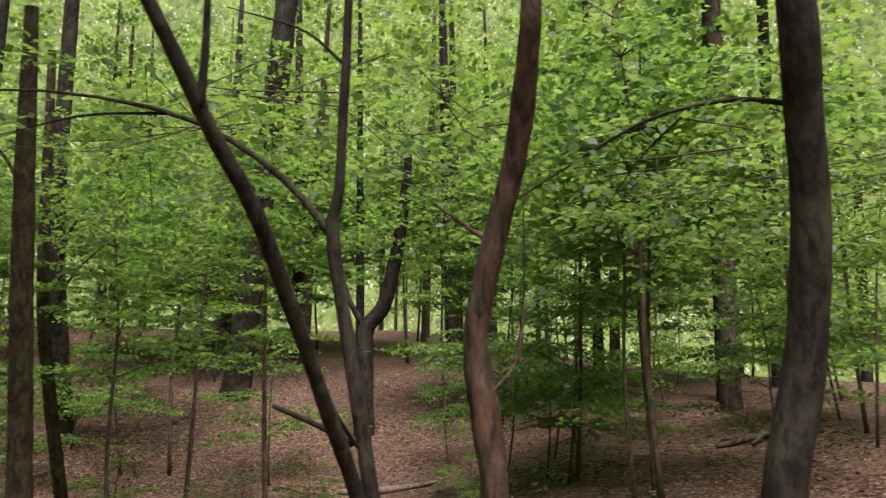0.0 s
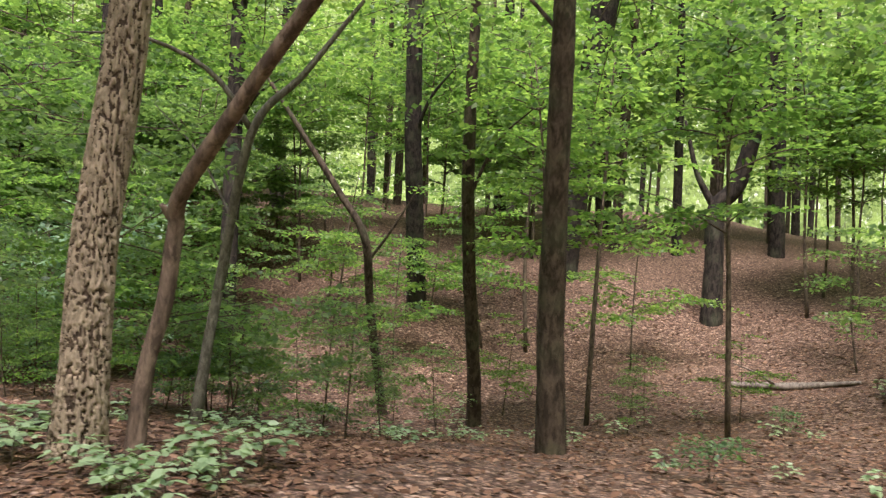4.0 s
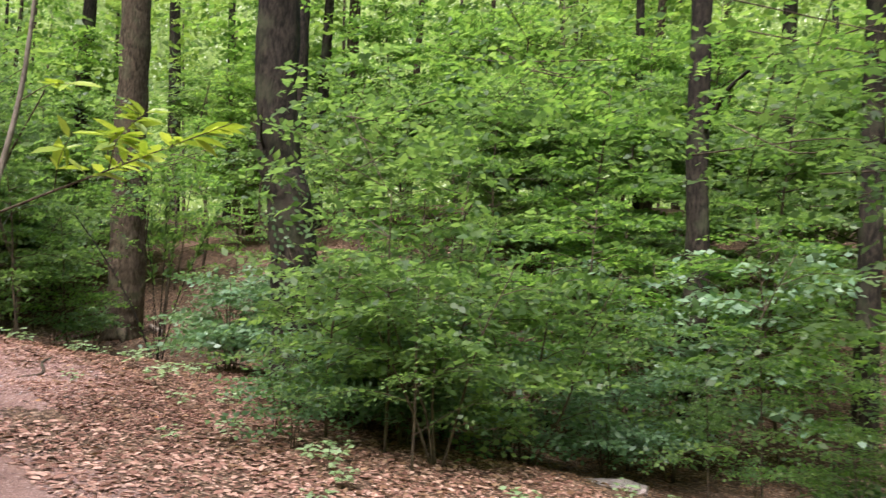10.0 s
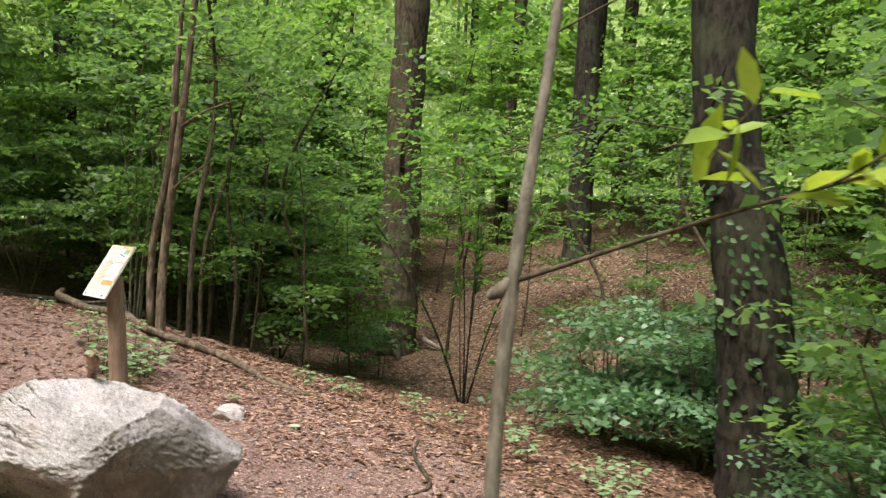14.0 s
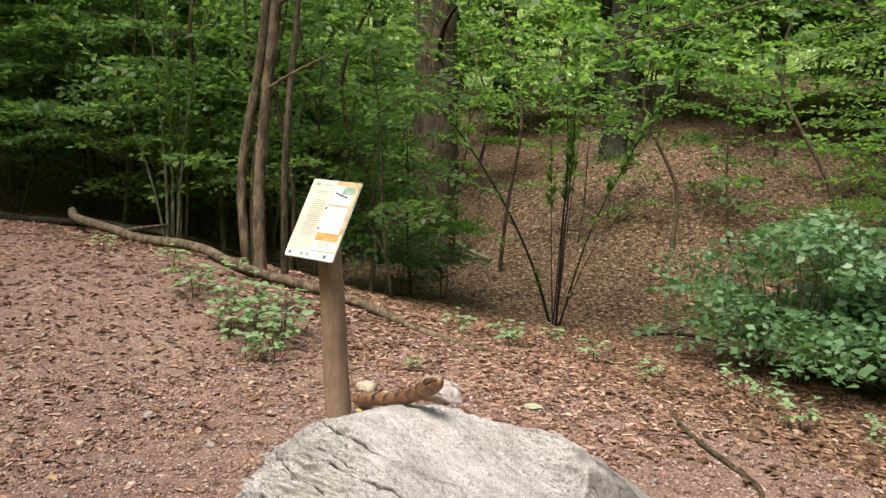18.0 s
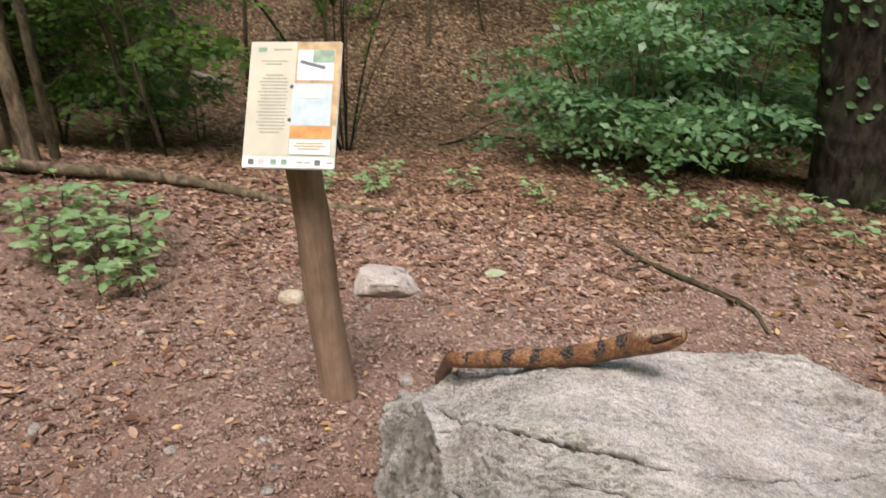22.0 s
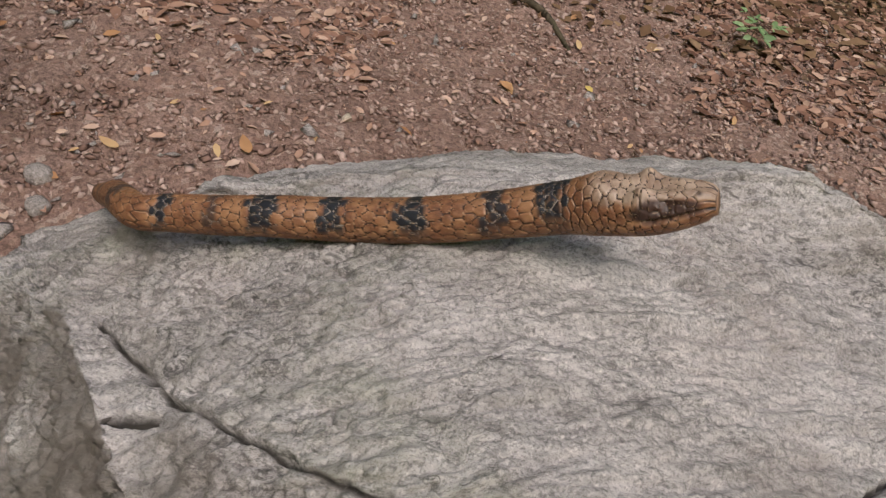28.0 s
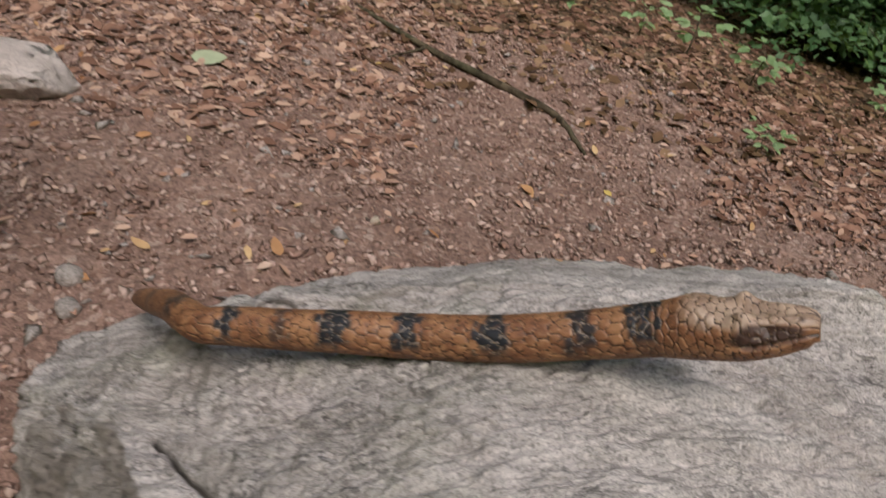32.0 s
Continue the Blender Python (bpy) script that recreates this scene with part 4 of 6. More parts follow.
for k, x, y, sc in ((9, -4.9, -0.4, 0.8), (9, -3.6, 0.0, 1.0), (9, -3.3, 0.12, 0.9), (9, -2.75, 0.12, 1.2), (9, -3.1, 0.5, 1.0), (9, -2.95, 0.25, 1.0), (9, -2.55, -0.05, 1.1), (9, -2.85, -0.05, 1.2), (9, -2.6, 0.25, 1.1), (9, -2.95, 0.0, 1.4), (9, -2.4, 0.1, 1.0), (9, -2.7, 0.3, 1.5), (9, -3.45, -0.1, 1.3), (9, -3.2, 0.3, 1.3), (9, -2.33, 2.2, 1.1), (9, -2.5, 2.35, 0.9), (9, -2.7, 1.95, 1.0), (9, -0.55, 3.1, 1.0), (9, -0.15, 2.95, 1.1), (9, 0.3, 3.2, 0.8), (9, 0.75, 2.95, 1.0), (9, 1.0, 2.85, 1.2), (9, 1.3, 2.6, 1.0), (9, 1.15, 1.75, 0.7), (9, -1.5, 3.1, 0.8), (9, 0.1, 3.6, 1.0), (9, -1.9, 0.9, 0.5), (9, -4.2, 0.0, 0.9), (9, -3.9, 0.4, 0.9), (9, 0.5, 3.5, 1.2), (9, -1.0, 3.5, 1.0), (9, -1.2, 2.6, 0.6), (9, 2.2, 3.0, 0.9), (9, 2.3, 2.4, 0.9), (9, -2.0, 2.9, 1.0), (9, -3.0, 3.4, 0.9)):
    plant(k, x, y, sc)
for x, y in ((-6.9, 1.9), (-7.15, 2.1), (-7.4, 1.7), (-6.75, 2.35), (-8.2, 3.1), (-9.8, 2.9), (-4.35, 1.1), (-6.3, 3.3), (-7.8, 6.9), (-11.2, 7.8), (-5.7, 8.9), (-3.4, 9.4), (-12.6, 10.3)):
    h = rng.uniform(4.0, 6.0)
    tree((x, y), [(x + rng.normal(0, 0.08), y, float(ground_z(x, y)) + 0.25 * h), (x + rng.normal(0, 0.3), y + rng.normal(0, 0.2), float(ground_z(x, y)) + 0.6 * h), (x + rng.normal(0, 0.5), y + rng.normal(0, 0.4), float(ground_z(x, y)) + h)], [0.032, 0.026, 0.012], BARK if x < -7 else TWIG, "thin bare young stem standing in the litter", (), [((x, y, float(ground_z(x, y)) + h), 0.8, 40, 0.13)], leaf=LEAF, group="thin stems")
# ---- the boulder, sign and snake ----


def rock_material(name, pale, dark, warm, grain=(1.6, 11.0, 11.0), green=0.5, spots=0.8):
    """Banded schist: pale and dark streaks along the bedding, wrinkled grain, dark pits, a film of algae in patches."""
    n = Nodes(name)
    p = n.coord("Object")
    band = n.noise(n.coord("Object", grain), 2.2, 8.0, 0.72, 0.6)
    speck, wrinkle = n.noise(p, 230.0, 3.0, 0.8), n.noise(n.coord("Object", (18.0, 34.0, 34.0)), 2.0, 7.0, 0.75, 0.8)
    blot = n.noise(p, 3.6, 5.0, 0.6)
    col = n.mix(n.ramp(band, [(0.28, (0, 0, 0)), (0.62, (1, 1, 1))]), tuple(0.55 * a + 0.45 * b for a, b in zip(dark, pale)), pale)
    patch = n.ramp(n.noise(p, 4.2, 4.0, 0.6), [(0.42, (0.15, 0.15, 0.15)), (0.62, (1, 1, 1))])
    col = n.mix(n.mix(1.0, n.ramp(wrinkle, [(0.4, (0.8, 0.8, 0.8)), (0.5, (0, 0, 0))]), patch, "MULTIPLY"), col, tuple(0.5 * c for c in dark))
    col = n.mix(n.ramp(speck, [(0.4, (0.9 * spots, 0.9 * spots, 0.9 * spots)), (0.5, (0, 0, 0))]), col, tuple(0.45 * c for c in dark))
    col = n.mix(n.ramp(n.noise(p, 170.0, 2.0), [(0.58, (0, 0, 0)), (0.66, (0.4, 0.4, 0.4))]), col, tuple(min(1, 1.4 * c) for c in pale))
    col = n.mix(n.ramp(blot, [(0.5, (0, 0, 0)), (0.7, (0.4, 0.4, 0.4))]), col, warm)
    col = n.mix(1.0, col, n.ramp(n.noise(n.coord("Object", (0.6, 1.4, 1.4)), 3.4, 5.0, 0.65), [(0.34, (0.66, 0.645, 0.63)), (0.6, (1.12, 1.12, 1.13))]), "MULTIPLY")
    alg = n.noise(p, 2.6, 6.0, 0.7)
    col = n.mix(n.ramp(alg, [(0.53, (0, 0, 0)), (0.7, (green, green, green))]), col, (0.17, 0.195, 0.085))
    at = n.t.nodes.new("ShaderNodeAttribute")
    at.attribute_name = "crack"
    col = n.mix(n.ramp(at.outputs["Fac"], [(0.25, (0, 0, 0)), (0.8, (1, 1, 1))]), col, (0.045, 0.036, 0.028))
    coarse = n.noise(n.coord("Object", (1.0, 1.6, 1.6)), 75.0, 6.0, 0.75)
    vein = n.add("TexVoronoi", Scale=26.0, Vector=n.mix(0.09, n.coord("Object", (0.6, 1.3, 1.3)), n.add("TexNoise", Vector=p, Scale=30.0, Detail=4.0).outputs["Color"], "ADD"))
    vein.feature = "DISTANCE_TO_EDGE"
    line = n.mix(1.0, n.ramp(vein.outputs["Distance"], [(0.0, (1, 1, 1)), (0.035, (0, 0, 0))]), n.ramp(n.noise(p, 9.0, 3.0), [(0.5, (0, 0, 0)), (0.66, (0.5, 0.5, 0.5))]), "MULTIPLY")
    col = n.mix(line, col, (0.06, 0.052, 0.045))
    col = n.mix(n.ramp(coarse, [(0.38, (spots, spots, spots)), (0.47, (0, 0, 0))]), col, tuple(0.5 * c for c in dark))
    h = n.mix(0.35, n.mix(0.25, coarse, band), speck)
    h = n.mix(n.mix(1.0, line, (0.6, 0.6, 0.6), "MULTIPLY"), h, (0, 0, 0))
    # brown tone and shade painted on the boulder's end faces
    end_shade = n.t.nodes.new("ShaderNodeAttribute")
    end_shade.attribute_name = "weathered_shade"
    col = n.mix(n.mix(1.0, end_shade.outputs["Fac"], n.ramp(blot, [(0.3, (0.55, 0.55, 0.55)), (0.6, (0.95, 0.95, 0.95))]), "MULTIPLY"), col, n.mix(band, (0.105, 0.085, 0.069), (0.235, 0.195, 0.165)))
    return n.done(col, 0.66, n.bump(h, 0.95, 0.012), 0.45)


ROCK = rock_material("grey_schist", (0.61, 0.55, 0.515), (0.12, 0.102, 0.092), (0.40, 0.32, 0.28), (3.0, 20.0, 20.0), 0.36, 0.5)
ROCK_TAN = rock_material("tan_stone", (0.62, 0.52, 0.40), (0.36, 0.28, 0.195), (0.55, 0.40, 0.25), (6, 6, 6), 0.08, 0.2)
ROCK_PALE = rock_material("pale_stone", (0.46, 0.40, 0.37), (0.30, 0.25, 0.22), (0.36, 0.28, 0.23), (5, 5, 5), 0.05)

ROCK_PINK = rock_material("pinkish_pale_stone", (0.62, 0.53, 0.49), (0.40, 0.32, 0.285), (0.46, 0.35, 0.30), (5, 5, 5), 0.05, 0.3)


def flat_mat(name, color, rough=0.5, var=0.12, scale=30.0):
    n = Nodes(name)
    f = n.noise(n.coord("Object"), scale, 4.0)
    return n.done(n.mix(n.ramp(f, [(0.3, (0, 0, 0)), (0.7, (1, 1, 1))]), tuple((1 - var) * c for c in color), tuple(min(1, (1 + var) * c) for c in color)), rough, None, 0.35)


def noisy(points, scale, octaves=4, seed=0.0):
    return np.array([noise.fractal(Vector((p[0] * scale[0] + seed, p[1] * scale[1], p[2] * scale[2])), 0.7, 2.1, octaves) for p in points])


def crack_depth(points, line, width, depth):
    """How deep a groove along a polyline in plan cuts at each point."""
    d = np.full(len(points), 9.0)
    for a, b in zip(line, line[1:]):
        a, b = np.array(a), np.array(b)
        f = np.clip(((points[:, :2] - a) @ (b - a)) / ((b - a) @ (b - a)), 0, 1)
        d = np.minimum(d, np.hypot(*(points[:, :2] - a - f[:, None] * (b - a)).T))
    return depth * np.clip(1 - d / width, 0, 1) ** 0.7


def boulder():
    """A tilted slab: flat banded top, a front that overhangs, an undercut end, a long back slope."""
    rim = np.array([(-0.37, -0.473, 0.475), (-0.219, -0.427, 0.604), (0.101, -0.349, 0.676), (0.376, -0.294, 0.694), (0.611, -0.242, 0.722), (0.83, -0.317, 0.707), (0.996, -0.549, 0.644), (0.987, -0.713, 0.498),
                    (0.904, -0.881, 0.463), (0.625, -1.077, 0.451), (0.398, -1.193, 0.448), (0.222, -1.315, 0.424), (0.155, -1.267, 0.492), (-0.079, -1.051, 0.536), (-0.27, -0.842, 0.533), (-0.357, -0.635, 0.521)])
    way = {"N": ((0.037, 0.146, -0.101), (0.069, 0.445, -0.312), (0.0, 0.10, -0.85)), "E": ((0.041, 0.035, -0.079), (-0.044, -0.016, -0.273), (-0.385, 0.10, -0.75)),
           "F": ((0.0, 0.044, -0.065), (-0.019, 0.168, -0.135), (-0.046, 0.441, -0.507)), "L": ((-0.128, -0.03, -0.054), (-0.148, 0.05, -0.253), (0.17, 0.30, -0.60)),
           "K": ((-0.134, 0.052, -0.111), (-0.254, 0.171, -0.213), (0.0, 0.3, -0.6))}
    kinds = "KNNNNNEEFFFFFLLK"
    # the crest between the top and the steep end face lies inside the widest outline
    crest = rim.copy()
    crest[11:] = [(0.225, -1.335, 0.455), (0.10, -1.225, 0.515), (-0.04, -1.02, 0.575), (-0.21, -0.80, 0.578), (-0.35, -0.62, 0.508)]

    def closed(a):
        """Straight stretches between the knots, with corners eased a little."""
        k = np.arange(len(a) * 60) / 60
        i = k.astype(int)
        out = a[i] + (a[(i + 1) % len(a)] - a[i]) * (k - i)[:, None]
        for _ in range(26):
            out = 0.5 * out + 0.25 * (np.roll(out, 1, 0) + np.roll(out, -1, 0))
        return out

    edge = closed(crest)
    down = [np.array([rim[i] + way[k][s] - crest[i] for i, k in enumerate(kinds)]) for s in range(3)]
    down[0][12:] = 0.5 * down[1][12:]
    steps = [closed(d) for d in down]
    mid = np.array([0.27, -0.68])

    def top_z(x, y):
        z = np.interp(x, [-0.4, -0.325, -0.2, -0.16, 0.0, 0.1, 0.22, 0.35, 0.5, 0.716, 0.9, 1.0], [0.468, 0.506, 0.575, 0.598, 0.675, 0.717, 0.745, 0.733, 0.705, 0.645, 0.608, 0.591])
        return z - 0.55 * np.clip(-0.86 - y, 0, 1) - 0.157 * np.clip(y + 0.55, 0, 1)

    rings = []
    for s in np.linspace(0.0, 1.0, 230)[1:]:
        xy = mid + (edge[:, :2] - mid) * s
        w = np.clip((s - 0.80) / 0.20, 0, 1) ** 1.3
        rings.append(np.column_stack([xy, (1 - w) * top_z(xy[:, 0], xy[:, 1]) + w * edge[:, 2]]))
    for u in np.linspace(0, 1, 76)[1:]:
        a, b, c, d = edge, edge + steps[0], edge + steps[1], edge + steps[2]
        k = 3 * u
        q = a + (b - a) * k if k < 1 else b + (c - b) * (k - 1) if k < 2 else c + (d - c) * (k - 2)
        rings.append(q)
    v = np.vstack(rings)
    n = len(edge)
    i, j = np.meshgrid(np.arange(len(rings) - 1), np.arange(n), indexing="ij")
    q = np.stack([i * n + j, i * n + (j + 1) % n, (i + 1) * n + (j + 1) % n, (i + 1) * n + j], -1).reshape(-1, 4)
    hub = len(v)
    v = np.vstack([v, [[mid[0], mid[1], float(top_z(mid[0], mid[1]))]]])
    # smooth the skin once along the rings, then roughen it
    grid = v[:-1].reshape(len(rings), n, 3)
    grid[1:-1] = 0.5 * grid[1:-1] + 0.25 * (grid[:-2] + grid[2:])
    v[:-1] = grid.reshape(-1, 3)
    du, dv = np.gradient(grid, axis=0), np.roll(grid, -1, 1) - np.roll(grid, 1, 1)
    nor = np.cross(dv, du).reshape(-1, 3)
    nor /= np.linalg.norm(nor, axis=1, keepdims=True) + 1e-9
    ax = np.array([[0.93, 0.37, 0], [-0.37, 0.93, 0], [0, 0, 1]])
    p = v[:-1] @ ax.T
    rough = 0.010 * noisy(p, (2.2, 5, 5)) + 0.008 * noisy(p, (4, 38, 42), 3, 5.0) + 0.0045 * noisy(p, (30, 45, 45), 3, 9.0)
    # sharp wrinkles along the bedding, in patches
    rough -= 0.018 * np.clip(1 - 5.5 * np.abs(noisy(p, (5, 32, 32), 3, 12.0)), 0, 1) * np.clip(0.35 + 1.6 * noisy(p, (3, 3.5, 3.5), 2, 15.0) - 0.5 * p[:, 0], 0, 1)
    # ledges where the beds crop out on the front, and facets on the undercut end
    front = np.clip((-0.80 - v[:-1, 1] - 0.25 * np.clip(v[:-1, 0] - 0.3, 0, 1)) / 0.08, 0, 1)
    bed = (-0.9 * v[:-1, 1] - 0.5 * v[:-1, 2] + 0.38 * v[:-1, 0]) * 15 + 1.5 * noisy(p, (1.6, 3, 3), 3, 2.0)
    saw = bed - np.floor(bed)
    fine = bed * 2.3 + 0.6 * noisy(p, (5, 5, 5), 2, 8.0)
    fine = fine - np.floor(fine)
    rough += (0.25 + 0.75 * front) * 0.006 * np.minimum(fine / 0.75, (1 - fine) / 0.25)
    rough += front * 0.013 * (np.minimum(saw / 0.9, (1 - saw) / 0.1) - 0.5) * (0.6 + noisy(p, (4, 4, 4), 2, 4.0))
    cell = np.array([noise.voronoi(Vector((a[0] * 6, a[1] * 9, a[2] * 9)))[0] for a in p])
    rough += 0.018 * (cell[:, 1] - cell[:, 0] - 0.3) * (0.3 + 0.7 * (v[:-1, 0] < -0.1))
    cut = np.zeros(len(v) - 1)
    jig = np.column_stack([noisy(v[:-1], (16, 16, 16), 3, 1.0), noisy(v[:-1], (16, 16, 16), 3, 6.0)])
    for line, w, dep in (([(-0.30, -0.626), (-0.147, -0.766), (0.075, -0.876), (0.212, -0.895), (0.377, -0.875), (0.49, -0.844), (0.633, -0.739), (0.723, -0.663), (0.831, -0.552), (1.041, -0.431)], 0.0045, 0.017),
                         ([(-0.254, -0.798), (-0.205, -0.78), (-0.154, -0.79)], 0.012, 0.022), ([(-0.045, -0.994), (0.029, -1.029), (0.086, -1.04), (0.158, -1.063), (0.261, -1.072)], 0.004, 0.014), ([(0.071, -1.118), (0.113, -1.165), (0.167, -1.178), (0.252, -1.171)], 0.006, 0.02),
                         ([(0.231, -1.205), (0.268, -1.227), (0.301, -1.235)], 0.006, 0.02), ([(0.167, -1.278), (0.311, -1.248), (0.412, -1.216)], 0.004, 0.014), ([(0.433, -1.203), (0.5, -1.176), (0.563, -1.124), (0.722, -1.034), (0.838, -0.982)], 0.005, 0.017),
                         ([(0.17, -1.062), (0.251, -1.08), (0.333, -1.058), (0.419, -1.047)], 0.004, 0.012), ([(0.291, -0.993), (0.399, -0.962), (0.484, -0.942), (0.567, -0.903), (0.682, -0.881)], 0.004, 0.012), ([(0.049, -1.169), (0.118, -1.182)], 0.004, 0.01),
                         ([(0.486, -1.223), (0.62, -1.156), (0.766, -1.074)], 0.004, 0.012), ([(0.471, -1.052), (0.611, -0.992), (0.801, -0.902)], 0.003, 0.008), ([(0.196, -0.976), (0.321, -0.96), (0.419, -0.938)], 0.003, 0.008)):
        wav = v[:-1].copy()
        wav[:, :2] += 0.006 * jig
        d = crack_depth(wav, line, w, dep) * np.clip(0.95 + 0.7 * jig[:, 0], 0.45, 1)
        rough -= d
        cut = np.maximum(cut, d / dep)
    v[:-1] += nor * rough[:, None]
    tri = [(hub, (k + 1) % n, k) for k in range(n)]
    me_v, me_f = [tuple(a) for a in v], [tuple(int(b) for b in f[::-1]) for f in q] + [t[::-1] for t in tri]
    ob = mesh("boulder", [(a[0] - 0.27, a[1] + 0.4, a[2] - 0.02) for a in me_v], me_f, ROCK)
    ob.matrix_world = pose(0.27, -0.4, 0.02)
    ob.data.attributes.new("crack", "FLOAT", "POINT").data.foreach_set("value", np.r_[cut, 0.0].astype(np.float32))
    # the end that faces the post: browner, its shade painted in by facing
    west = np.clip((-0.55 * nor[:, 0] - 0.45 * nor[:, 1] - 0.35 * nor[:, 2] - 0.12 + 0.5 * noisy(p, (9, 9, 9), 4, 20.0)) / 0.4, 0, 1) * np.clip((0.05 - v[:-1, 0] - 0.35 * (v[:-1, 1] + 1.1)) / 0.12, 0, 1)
    # the far end and the back: same painted brown shade, less strongly
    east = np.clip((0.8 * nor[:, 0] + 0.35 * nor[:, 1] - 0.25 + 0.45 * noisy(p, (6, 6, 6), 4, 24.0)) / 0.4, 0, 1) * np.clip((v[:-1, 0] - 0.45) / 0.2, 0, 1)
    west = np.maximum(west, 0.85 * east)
    ob.data.attributes.new("weathered_shade", "FLOAT", "POINT").data.foreach_set("value", np.r_[west, 0.0].astype(np.float32))
    bm = bmesh.new()
    bm.from_mesh(ob.data)
    bmesh.ops.recalc_face_normals(bm, faces=bm.faces)
    bm.to_mesh(ob.data)
    bm.free()
    ob.data.shade_smooth()
    return tagged(ob, "large grey schist boulder with cracks, tilted on the earth", "boulder")


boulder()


def stone(name, place, size, mat, label, turn=0.0, seed=1.0, rough=0.16, flat=1.0, group=""):
    """A broken stone: a rounded block with facets, uneven skin and a sunk foot."""
    bm = bmesh.new()
    bmesh.ops.create_icosphere(bm, subdivisions=5 if max(size) > 0.3 else 4 if max(size) > 0.15 else 2, radius=1.0)
    dice = random.Random(seed)
    cuts = [(Vector((dice.gauss(0, 1), dice.gauss(0, 1), dice.gauss(0, 0.7))).normalized(), dice.uniform(0.66, 0.98)) for _ in range(18)]
    for w in bm.verts:
        c = w.co.copy()
        k = 1 + rough * noise.fractal(c * 1.3 + Vector((seed, 0, seed)), 0.7, 2.0, 4) + 0.25 * rough * noise.fractal(c * 5 + Vector((0, seed, 0)), 0.6, 2.0, 3)
        e = Vector([math.copysign(abs(a) ** 0.72, a) for a in c]) * k
        for nor, off in cuts:
            over = e.dot(nor) - off
            if over > 0 and rough > 0.2:
                e -= nor * over * 0.9
        if max(size) > 0.15:
            e += c * (0.06 * noise.fractal(c * 7 + Vector((seed, seed, 0)), 0.6, 2.1, 4))
        if e.z > flat:
            e.z = flat + 0.25 * (e.z - flat)
        w.co = Vector((e.x * size[0], e.y * size[1], e.z * size[2]))
    me = bpy.data.meshes.new(name)
    bm.to_mesh(me)
    bm.free()
    me.materials.append(mat)
    me.shade_smooth()
    ob = new(name, me)
    ob.matrix_world = pose(place[0], place[1], place[2], 0, 0, turn)
    return tagged(ob, label, "stone", group)


stone("stone", (0.02, -1.40, 0.12), (0.34, 0.25, 0.28), ROCK_TAN, "tan broken stone wedged under the boulder", 62, 21.0, 0.5, 0.8)
stone("stone", (-1.35, 0.74, 0.115), (0.21, 0.13, 0.08), ROCK_PINK, "flat pale angular stone lying on the earth behind the post", -20, 5.0, 0.5, 0.4)
stone("stone", (-1.72, 0.42, 0.08), (0.07, 0.05, 0.04), ROCK_TAN, "small brown stone half sunk in the earth", 10, 7.0)
stone("stone", (-0.53, -1.43, 0.05), (0.07, 0.06, 0.05), ROCK_PALE, "rounded grey-brown stone in the earth", 40, 8.0)
stone("stone", (-0.79, 0.0, 0.09), (0.03, 0.025, 0.03), ROCK_PALE, "small pale pebble beside the boulder", 0, 9.0)
stone("stone", (-0.75, -0.09, 0.09), (0.025, 0.025, 0.022), ROCK_PALE, "small pale pebble beside the boulder", 50, 10.0)
stone("stone", (5.0, 6.1, float(ground_z(5.0, 6.1)) - 0.03), (0.36, 0.22, 0.1), ROCK_PALE, "flat grey stone slab in the leaf litter", 30, 12.0)


# ---- information sign ----
def wood_material(name, dark, light, scale=9.0):
    n = Nodes(name)
    v = n.coord("Object", (1, 1, 0.12))
    g, f = n.noise(v, scale * 2.2, 6.0, 0.65, 1.2), n.noise(v, scale * 9, 3.0)
    col = n.mix(n.ramp(g, [(0.3, (0, 0, 0)), (0.7, (1, 1, 1))]), dark, light)
    col = n.mix(n.ramp(f, [(0.38, (0.25, 0.25, 0.25)), (0.6, (0, 0, 0))]), col, tuple(0.5 * c for c in dark))
    col = n.mix(n.ramp(n.noise(n.coord("Object"), 9.0, 4.0), [(0.4, (0, 0, 0)), (0.65, (0.45, 0.45, 0.45))]), col, (0.15, 0.10, 0.065))
    return n.done(col, 0.75, n.bump(n.mix(0.5, g, f), 0.35, 0.004), 0.25)


WOOD_POST = wood_material("weathered_post_wood", (0.25, 0.155, 0.108), (0.40, 0.268, 0.195))
PAPER = flat_mat("cream_print", (0.52, 0.475, 0.385), 0.65, 0.09, 9.0)
WHITE = flat_mat("white_print", (0.66, 0.66, 0.64), 0.65, 0.05, 9.0)
INK = flat_mat("grey_print", (0.33, 0.30, 0.25), 0.4)
INK_DARK = flat_mat("dark_print", (0.12, 0.12, 0.12), 0.4)
PRINT_TAN = flat_mat("tan_picture_print", (0.46, 0.31, 0.17), 0.65, 0.35, 22.0)
PRINT_BLUE = flat_mat("pale_blue_map_print", (0.46, 0.52, 0.60), 0.65, 0.14, 18.0)
PRINT_ORANGE = flat_mat("orange_print", (0.58, 0.25, 0.08), 0.65, 0.35, 18.0)
PRINT_GREEN = flat_mat("green_print", (0.22, 0.30, 0.22), 0.35, 0.3, 26.0)
PRINT_SNOW = flat_mat("pale_picture_print", (0.60, 0.62, 0.70), 0.65, 0.15, 30.0)
PRINT_RED = flat_mat("pale_red_print", (0.62, 0.45, 0.44), 0.4)
METAL = flat_mat("dark_metal", (0.08, 0.08, 0.08), 0.35)


